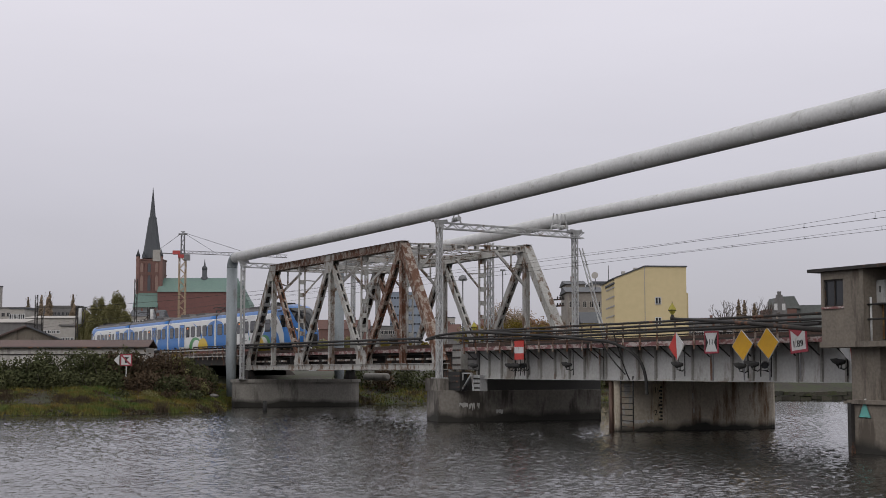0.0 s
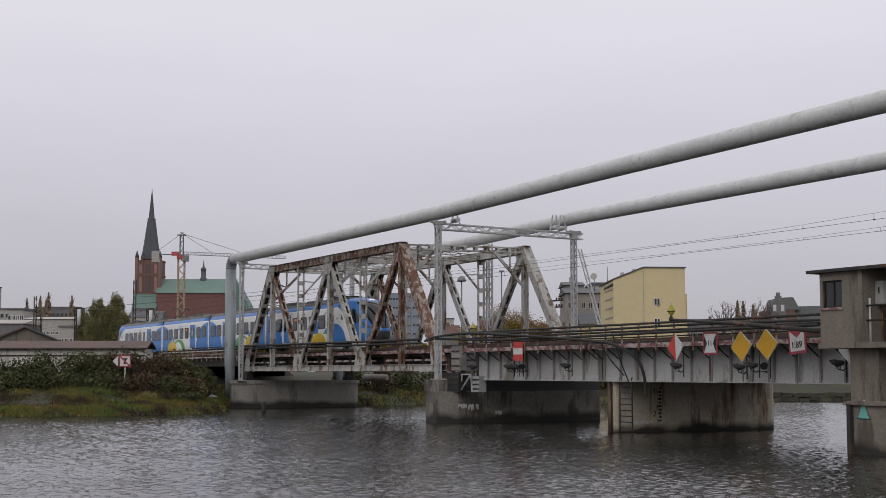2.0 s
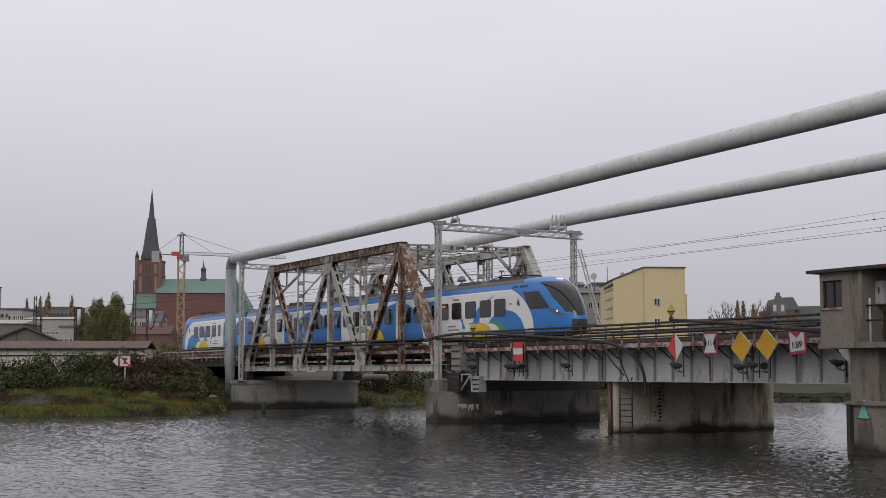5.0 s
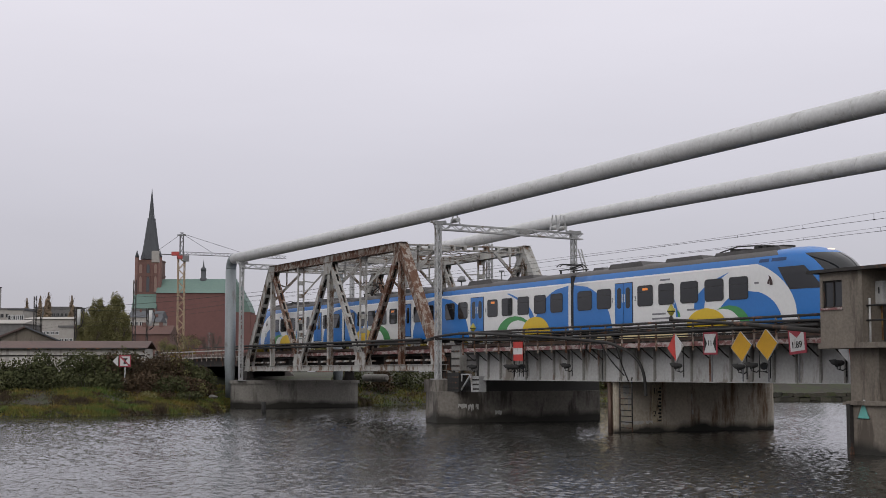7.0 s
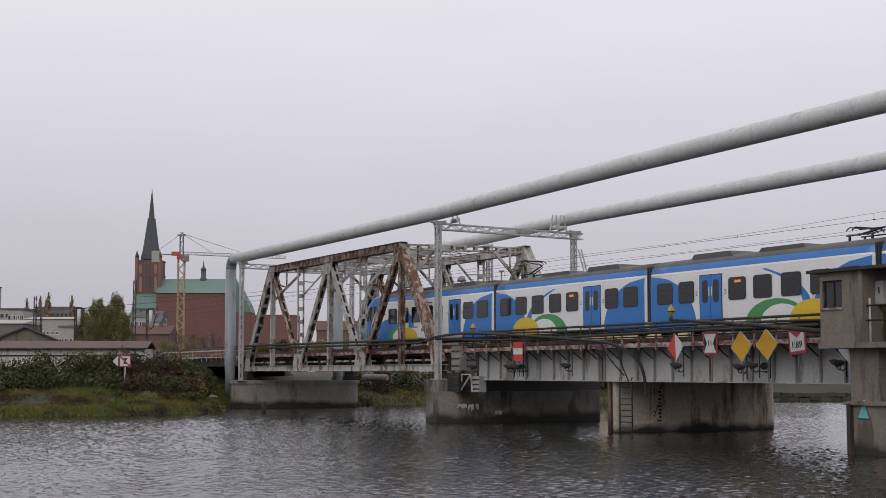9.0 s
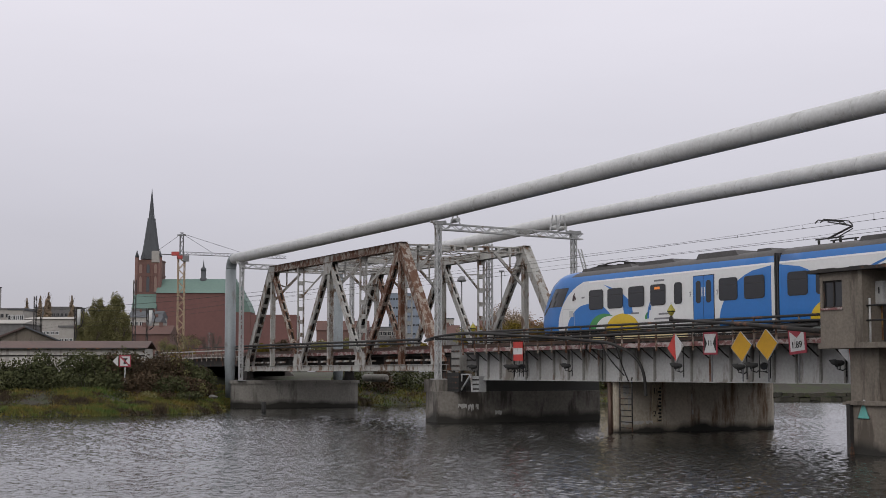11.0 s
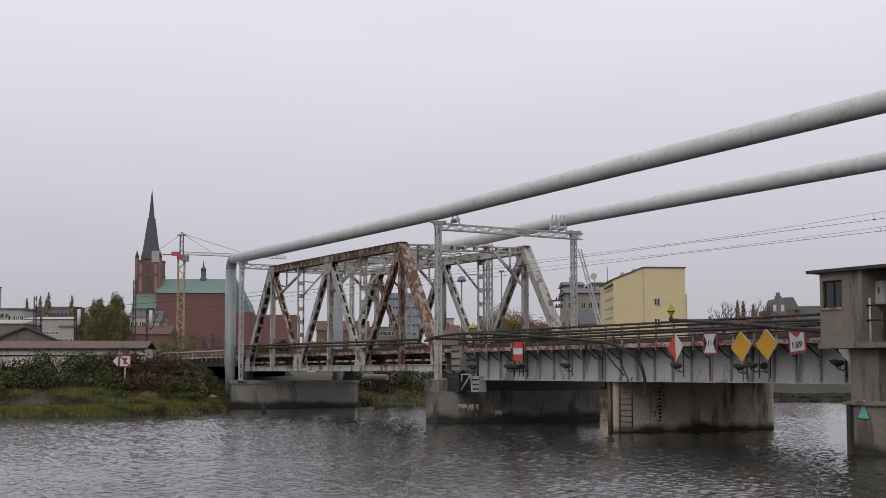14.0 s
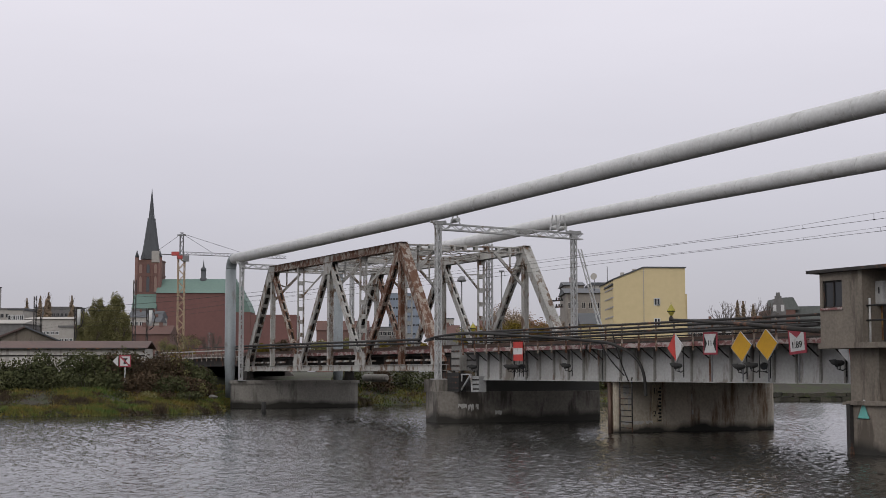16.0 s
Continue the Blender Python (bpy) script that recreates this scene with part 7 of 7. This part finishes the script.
# ---- odds on the piers ----
def plinth_and_boxes():
    t = thing("gantry_plinth", (-80.9, 41.0, 1.9), "dark concrete plinth under the gantry leg", "plinth")
    bm = B()
    box(bm, -82.0, -79.9, 40.6, 42.0, 1.9, 2.7)
    part("block", bm, M_CONC, t)
    for x0, x1, z0, z1, y, lab, m in ((-79.54, -78.39, 3.27, 4.83, 41.3, "grey steel relay cabinet with ribs", M_STIFF),
                                   (-79.34, -77.16, 3.27, 4.61, 41.8, "dark grey steel cabinet by the girder end", M_GREY_HOUSE),
                                   (-79.89, -78.35, 1.95, 3.13, 41.2, "black motor box on the pier", M_BLACK),
                                   (-77.31, -76.43, 1.95, 2.92, 41.6, "pale equipment box on the pier", M_LATTICE)):
        b = thing("equipment_box", ((x0 + x1) / 2, y, 1.95), lab, "equipment box", "equipment boxes")
        bm = B()
        box(bm, x0, x1, y, y + 0.5, z0, z1)
        part("body", bm, m, b)
        for k in range(3):
            bm = B()
            z = z0 + (z1 - z0) * (k + 0.6) / 3.4
            box(bm, x0 + 0.05, x1 - 0.05, y - 0.03, y, z - 0.04, z + 0.06)
            part("rib", bm, M_STEEL_DARK, b)
        if z0 > 2.2:
            for x in (x0 + 0.08, x1 - 0.08):
                bm = B()
                box(bm, x - 0.05, x + 0.05, y + 0.1, y + 0.2, 1.95, z0)
                part("leg", bm, M_STEEL_DARK, b)
    t = thing("winch_frame", (-77.83, 41.4, 1.95), "white and black steel winch frame on the pier", "winch")
    a, b, z = -78.51, -76.94, 3.03
    for p, q in (((a, 1.95), (a + 0.2, z)), ((b, 1.95), (b - 0.2, z)), ((a, 1.95), (b - 0.2, z)), ((a + 0.2, z), (b - 0.2, z))):
        bm = B()
        beam(bm, (p[0], 41.4, p[1]), (q[0], 41.4, q[1]), 0.08, 0.08)
        part("bar", bm, M_LATTICE, t)


plinth_and_boxes()


def ladder():
    xa, xb = -61.74, -60.62
    t = thing("pier_ladder", (xa, 41.95, 0), "rusty iron ladder down the pier", "ladder")
    for x in (xa, xb):
        bm = B()
        tube(bm, [(x, 41.95, 0.1), (x, 41.95, 2.9)], 0.04, 6)
        part("stile", bm, M_STEEL_DARK, t)
    for k in range(9):
        bm = B()
        tube(bm, [(xa, 41.95, 0.3 + k * 0.3), (xb, 41.95, 0.3 + k * 0.3)], 0.025, 5)
        part("rung", bm, M_STEEL_DARK, t)


ladder()


def paint_flakes():
    """Left-over patches of white paint on the pier faces."""
    rng = random.Random(12)
    white = mat("peeling_white_paint", (0.5, 0.49, 0.47), (0.36, 0.35, 0.33), 4, 18, 0.8, 0, 0.1)

    def blot(bm, c, u, w, h, n):
        """A ragged patch on a face with side direction u and outward normal n."""
        u, n, c = Vector(u), Vector(n), Vector(c)
        top, low = [], []
        k = 7
        for i in range(k + 1):
            f = 2 * i / k - 1
            top.append(bm.verts.new(c + u * (f * w) + Vector((0, 0, h * rng.uniform(0.7, 1.0))) + n * 0.006))
            low.append(bm.verts.new(c + u * (f * w) + Vector((0, 0, -h * rng.uniform(-0.5, 1.0) * (1 - 0.4 * abs(f)))) + n * 0.006))
        for i in range(k):
            bm.faces.new((low[i], low[i + 1], top[i + 1], top[i]))
    face = Vector((1, 0, 0))
    for name, pier, spots in (("paint_patch", PIER_M, ((-78.90, 41.75, 1.0, 0.3, 0.22), (-78.90, 42.35, 0.9, 0.2, 0.3), (-78.91, 42.8, 0.9, 0.1, 0.3), (-78.93, 44.3, 0.55, 0.3, 0.22))),
                              ("paint_patch", PIER_C, ((-62.315, 42.75, 2.1, 0.2, 0.55), (-62.315, 42.95, 1.5, 0.1, 0.5), (-62.315, 42.5, 1.0, 0.06, 0.4), (-62.315, 44.2, 0.5, 0.22, 0.12), (-62.315, 43.5, 0.48, 0.34, 0.12),
                                                       (-62.315, 42.8, 0.5, 0.34, 0.13), (-62.31, 47.0, 1.7, 0.05, 0.35), (-62.31, 47.05, 0.9, 0.06, 0.3)))):
        for x, y, z, w, h in spots:
            bm = B()
            blot(bm, (x, y, z), (0, 1, 0), w, h, face)
            part(name, bm, white, pier, "peeling white paint")


paint_flakes()


def depth_gauge():
    t = thing("depth_gauge", (-62.3, 44.7, 0.2), "weathered cream depth gauge board with black figures on the pier", "gauge")
    bm = B()
    box(bm, -62.33, -62.29, 44.42, 45.02, 0.5, 2.5)
    part("board", bm, mat("worn_gauge_board", (0.50, 0.43, 0.31), (0.36, 0.30, 0.21), 3, 14, 0.9, 0, 0.1, (0.16, 0.12, 0.08), 0.3, 3), t)
    for z, figure in ((2.15, "1"), (0.95, "2")):
        bm = letters(figure, 0.42)
        bmesh.ops.rotate(bm, verts=bm.verts, cent=(0, 0, 0), matrix=Matrix.Rotation(radians(90), 3, 'Z'))
        part("figure", at_place(bm, -62.285, 44.55, z), M_BLACK, t, "black figure")
    for k in range(10):
        bm = B()
        box(bm, -62.29, -62.282, 44.76 + 0.08 * (k % 2), 44.98, 0.55 + k * 0.19, 0.65 + k * 0.19)
        part("mark", bm, M_BLACK, t)


depth_gauge()
t = thing("pier_fender", (-62.9, 41.95, -1), "rusty brown steel fender post at the pier corner", "fender")
bm = B()
tube(bm, [(-62.72, 42.0, -1.0), (-62.72, 42.0, 2.62)], 0.13, 10)
part("post", bm, M_RAIL, t)
t = thing("mooring_post", (-107.12, 38.8, -0.5), "black mooring post in front of the pier", "mooring post")
bm = B()
tube(bm, [(-107.12, 38.8, -0.5), (-107.12, 38.8, 0.78)], [0.2, 0.17], 10)
part("post", bm, M_BLACK, t)
t = thing("drain_pipe", (-117.5, 53.5, 2.2), "pale round-ended concrete pipe beside the far pier", "pipe")
bm = B()
tube(bm, [(-122, 54.2, 2.62), (-117.4, 54.2, 2.62), (-117.1, 54.2, 2.62)], [0.34, 0.34, 0.2], 14)
part("pipe", bm, M_CONC_LIGHT, t)


# ---- overhead line ----
def overhead_line():
    lines = ((45.15, [(-69.6, 9.93), (-60.8, 9.93), (-56.1, 9.9), (-51.9, 9.89), (-45.8, 9.88)], [(-69.6, 10.06), (-60.8, 9.99), (-56.1, 10.0), (-51.9, 10.06), (-47.9, 10.14), (-45.8, 10.18)], (-98, -88, -78, -68.6, -62, -55.9, -51.1, -46.5)),
             (49.15, [(-75.8, 9.95), (-66.2, 9.97), (-56.5, 9.91), (-49.9, 9.88)], [(-75.8, 10.17), (-66.2, 10.03), (-56.5, 10.01), (-49.9, 10.07)], (-106, -96, -86.5, -76, -68, -61.4, -55.6, -50.2)))
    for y, contact, carrier, hangers in lines:
        t = thing("overhead_wire", (-60, y, contact[0][1]), "thin dark overhead contact wire over the track", "overhead wire", "overhead wires")

        def run(pts, end):
            (xa, za), (xb, zb) = pts[0], pts[-1]
            return [(-420, y, za + end), (-140, y, za + end)] + [(x, y, z) for x, z in pts] + [(xb + 60, y, zb + 0.2)]

        def height(pts, x):
            for (xa, za), (xb, zb) in zip(pts, pts[1:]):
                if x <= xb:
                    return za + (zb - za) * (x - xa) / (xb - xa)
            return pts[-1][1]
        bm = B()
        tube(bm, run(contact, 0.0), 0.010, 5)
        part("contact_wire", bm, M_CABLE, t)
        bm = B()
        tube(bm, run(carrier, 0.3), 0.007, 5)
        part("messenger_wire", bm, M_CABLE, t)
        for x in hangers:
            bm = B()
            tube(bm, [(x, y, height(contact, x)), (x, y, height(carrier, x))], 0.008, 4)
            tube(bm, [(x - 0.06, y, height(contact, x)), (x + 0.06, y, height(contact, x))], 0.02, 5)
            part("dropper", bm, M_CABLE, t)


overhead_line()


t = thing("lattice_mast", (-98.79, 54.6, 2.5), "pale lattice pipe support beyond the truss", "mast", "catenary masts")
part("column", lattice_leg(-98.79, 54.6, 2.5, 13.4, 0.5), M_LATTICE, t)


def town_mast(x, deep, z0, z1, w, label, weights=False):
    t = local("lattice_mast", label, "mast", "lineside masts")
    bm = B()
    truss_mast(bm, 0, 0, 0, z1 - z0, w, 0.9, 0.05)
    part("column", bm, M_STEEL_DARK, t)
    if weights:
        bm = B()
        box(bm, 0.15, 0.75, -0.1, 0.1, z1 - z0 - 0.15, z1 - z0)
        tube(bm, [(0.7, 0, z1 - z0 - 0.3), (0.95, 0, z1 - z0 - 1.0), (0.7, 0, z1 - z0 - 2.2), (0.3, 0, z1 - z0 - 2.5)], 0.07, 6)
        part("bracket", bm, M_STEEL_DARK, t)
        bm = B()
        tube(bm, [(0.42, -0.15, z1 - z0 - 2.1), (0.42, -0.15, z1 - z0 - 0.25)], 0.19, 10)
        part("weight_tube", bm, M_SIGN_WHITE, t, "white tension weight")
    town(t, x, deep, z0)


town_mast(-41.5, 190, 3, 15.49, 0.17, "dark lattice lineside mast")
town_mast(-59.18, 205, 3, 14.16, 0.17, "dark lattice lineside mast")
town_mast(-42.89, 165, 3, 10.7, 0.10, "dark catenary mast with white weights", True)
town_mast(-34.52, 165, 3, 10.57, 0.10, "dark catenary mast with white weights", True)
town_mast(-61.12, 215, 3, 11.59, 0.12, "dark lattice lineside mast")
for k, (x0, x1, d, y0, y1) in enumerate(((-59.26, -44.53, 205, 12.35, 12.1), (-43.09, -18.71, 165, 10.5, 12.81), (-41.27, -34.44, 190, 13.35, 13.35), (-23.98, -9.49, 165, 11.82, 13.61))):
    t = local("line_wire", "thin wire between lineside masts", "wire", "lineside wires")
    bm = B()
    tube(bm, [(x0, 0, y0), ((x0 + x1) / 2, 0, (y0 + y1) / 2 - 0.2), (x1, 0, y1)], 0.02, 5)
    part("wire", bm, M_CABLE, t)
    town(t, 0, d)


def street_lamp(x, deep, top, hood):
    t = local("street_lamp", "grey street lamp with a domed head" if hood else "thin grey street lamp", "street lamp", "street lamps")
    bm = B()
    tube(bm, [(0, 0, 0), (0, 0, top - 3)], 0.07, 8)
    part("pole", bm, M_GALV, t)
    bm = B()
    if hood:
        tube(bm, [(0, 0, top - 3.1), (0, 0, top - 2.95), (0, 0, top - 2.7), (0, 0, top - 2.55)], [0.40, 0.43, 0.32, 0.08], 14)
    else:
        box(bm, -0.25, 0.25, -0.2, 0.2, top - 3.05, top - 2.9)
    part("head", bm, M_GALV, t)
    town(t, x, deep, 3)


street_lamp(1.78, 135, 11.88, True)
street_lamp(5.81, 140, 13.1, False)
street_lamp(-42.98, 260, 10.24, False)

# insulator arms on the far end post
t = thing("insulator_arm", (-85.06, 52.2, 7.68), "rusty bracket arms with small insulators on the end post", "bracket")
for z in (8.16, 7.7):
    bm = B()
    box(bm, -86.29, -83.71, 52.15, 52.25, z - 0.05, z + 0.05)
    part("arm", bm, M_STEEL_DARK, t)
    for k in range(3):
        bm = B()
        x = -83.71 - 0.12 - k * 0.35
        tube(bm, [(x, 52.2, z + 0.05), (x, 52.2, z + 0.14), (x, 52.2, z + 0.22)], [0.05, 0.07, 0.03], 8)
        part("insulator", bm, M_STEEL_DARK, t)


# ---- mooring sign on the bank ----
def bank_sign():
    t = local("mooring_sign", "white red-bordered sign with a crossed bollard and white arrow", "navigation sign", "navigation signs")
    h = 0.48
    bm = B()
    box(bm, -0.04, 0.04, 0.02, 0.08, -h * 2 - 1.2, 0)
    part("post", bm, M_SIGN_WHITE, t)
    for k, (o, m, n) in enumerate(((sq(2 * h, 2 * h), M_SIGN_DULL_RED, "border"), (sq(1.6 * h, 1.6 * h), M_SIGN_WHITE, "panel"),
                                   ([(-0.12, -0.22), (0.12, -0.22), (0.09, 0.1), (0.2, 0.16), (0.2, 0.24), (-0.2, 0.24), (-0.2, 0.16), (-0.09, 0.1)], M_BLACK, "bollard_symbol"),
                                   ([(-0.8 * h, 0.8 * h), (-0.8 * h, 0.62 * h), (0.62 * h, -0.8 * h), (0.8 * h, -0.8 * h), (0.8 * h, -0.62 * h), (-0.62 * h, 0.8 * h)], M_SIGN_DULL_RED, "stroke"))):
        bm = B()
        prism(bm, o, 'y', -0.01 - 0.006 * k, 0.02 if k == 0 else -0.008)
        part(n, bm, m, t)
    bm = B()
    prism(bm, [(-h - 0.08, -h * 0.9), (-h - 0.08, h * 0.9), (-h - 0.52, 0)], 'y', -0.01, 0.02)
    part("arrow", bm, M_SIGN_WHITE, t, "white arrow plate")
    town(t, -25.69, 114.5, 4.04)


bank_sign()


def shore_stones():
    rng = random.Random(31)
    stone = mat("pale_shore_stone", (0.2, 0.19, 0.175), (0.12, 0.115, 0.105), 2, 8, 0.95, 0, 0.4, per_object=0.3)
    for k in range(46):
        y = rng.uniform(12, 37)
        d = rng.uniform(5.5, 8.5)
        x = -103.5 - d - max(0, y - 30) * 0.7
        r = rng.uniform(0.14, 0.5)
        bm = B()
        bmesh.ops.create_icosphere(bm, subdivisions=2, radius=r)
        for v in bm.verts:
            v.co *= 1 + 0.35 * noise.noise(v.co * 2.2 / r * 0.5 + Vector((k * 3, 0, 0)))
            v.co.z *= 0.5
        bmesh.ops.translate(bm, verts=bm.verts, vec=(x, y, 0.75 + (d - 4) * 0.21))
        lone("stone", bm, stone, "pale rough stone on the bank", "stone", "bank stones")


shore_stones()


def roof_dish():
    t = local("satellite_dish", "pale round dish aerial on a tenement roof", "aerial")
    z = 17.09
    bm = B()
    tube(bm, [(0, 0, 15.01), (0, 0, z)], 0.05, 6)
    part("pole", bm, M_GALV, t)
    bm = B()
    tube(bm, [(0, -0.05, z), (0.02, -0.18, z), (0.05, -0.3, z + 0.02)], [0.15, 0.42, 0.5], 16)
    part("dish", bm, M_PALE_HOUSE, t)
    town(t, 22.23, 207, 0, -35)


roof_dish()


# ---- what moves ----
PACE = ((0, 1.0), (1, 1.05), (2, 0.75), (3, 0.25), (4.1, -0.6), (5.2, -0.4), (6.3, 0.08), (7.1, 0.32), (7.6, 0.29), (8.1, 0.12), (8.6, -0.1), (9.2, -0.34), (10.2, -0.22),
        (11.3, 0.07), (12, 0.31), (12.6, 0.55), (13.3, 0.75), (16, 1.0))


def train_at(t):
    """Where the train's first gap stands along the track: it gathers speed unevenly from about 7 to 14 m/s."""
    steady = -136.35 + 6.68 * t + 0.4756 * t * t - 0.00954 * t ** 3
    k = max(i for i in range(len(PACE) - 1) if PACE[i][0] <= t)
    (ta, a), (tb, b) = PACE[k], PACE[k + 1]
    before, after = PACE[max(0, k - 1)], PACE[min(len(PACE) - 1, k + 2)]
    ma, mb = (b - before[1]) / (tb - before[0]), (after[1] - a) / (after[0] - ta)
    f, w = (t - ta) / (tb - ta), tb - ta
    return steady + a * (2 * f ** 3 - 3 * f * f + 1) + ma * w * (f ** 3 - 2 * f * f + f) + b * (3 * f * f - 2 * f ** 3) + mb * w * (f ** 3 - f * f)


def motions():
    steps = [k * 0.5 for k in range(33)]
    walk(TRAIN, [(t, pose(train_at(t), 45.15, 5.0)) for t in steps])
    fine = [k / 30 for k in range(481)]
    for ob, x in WHEELSETS:
        walk(ob, [(t, pose(x, 0, 0.42, 0, math.degrees((train_at(t) - train_at(0)) / 0.42), 0)) for t in fine])
    walk(water, [(0.0, pose(0, 0, 0)), (16.0, pose(1.6, -0.9, 0))])


motions()
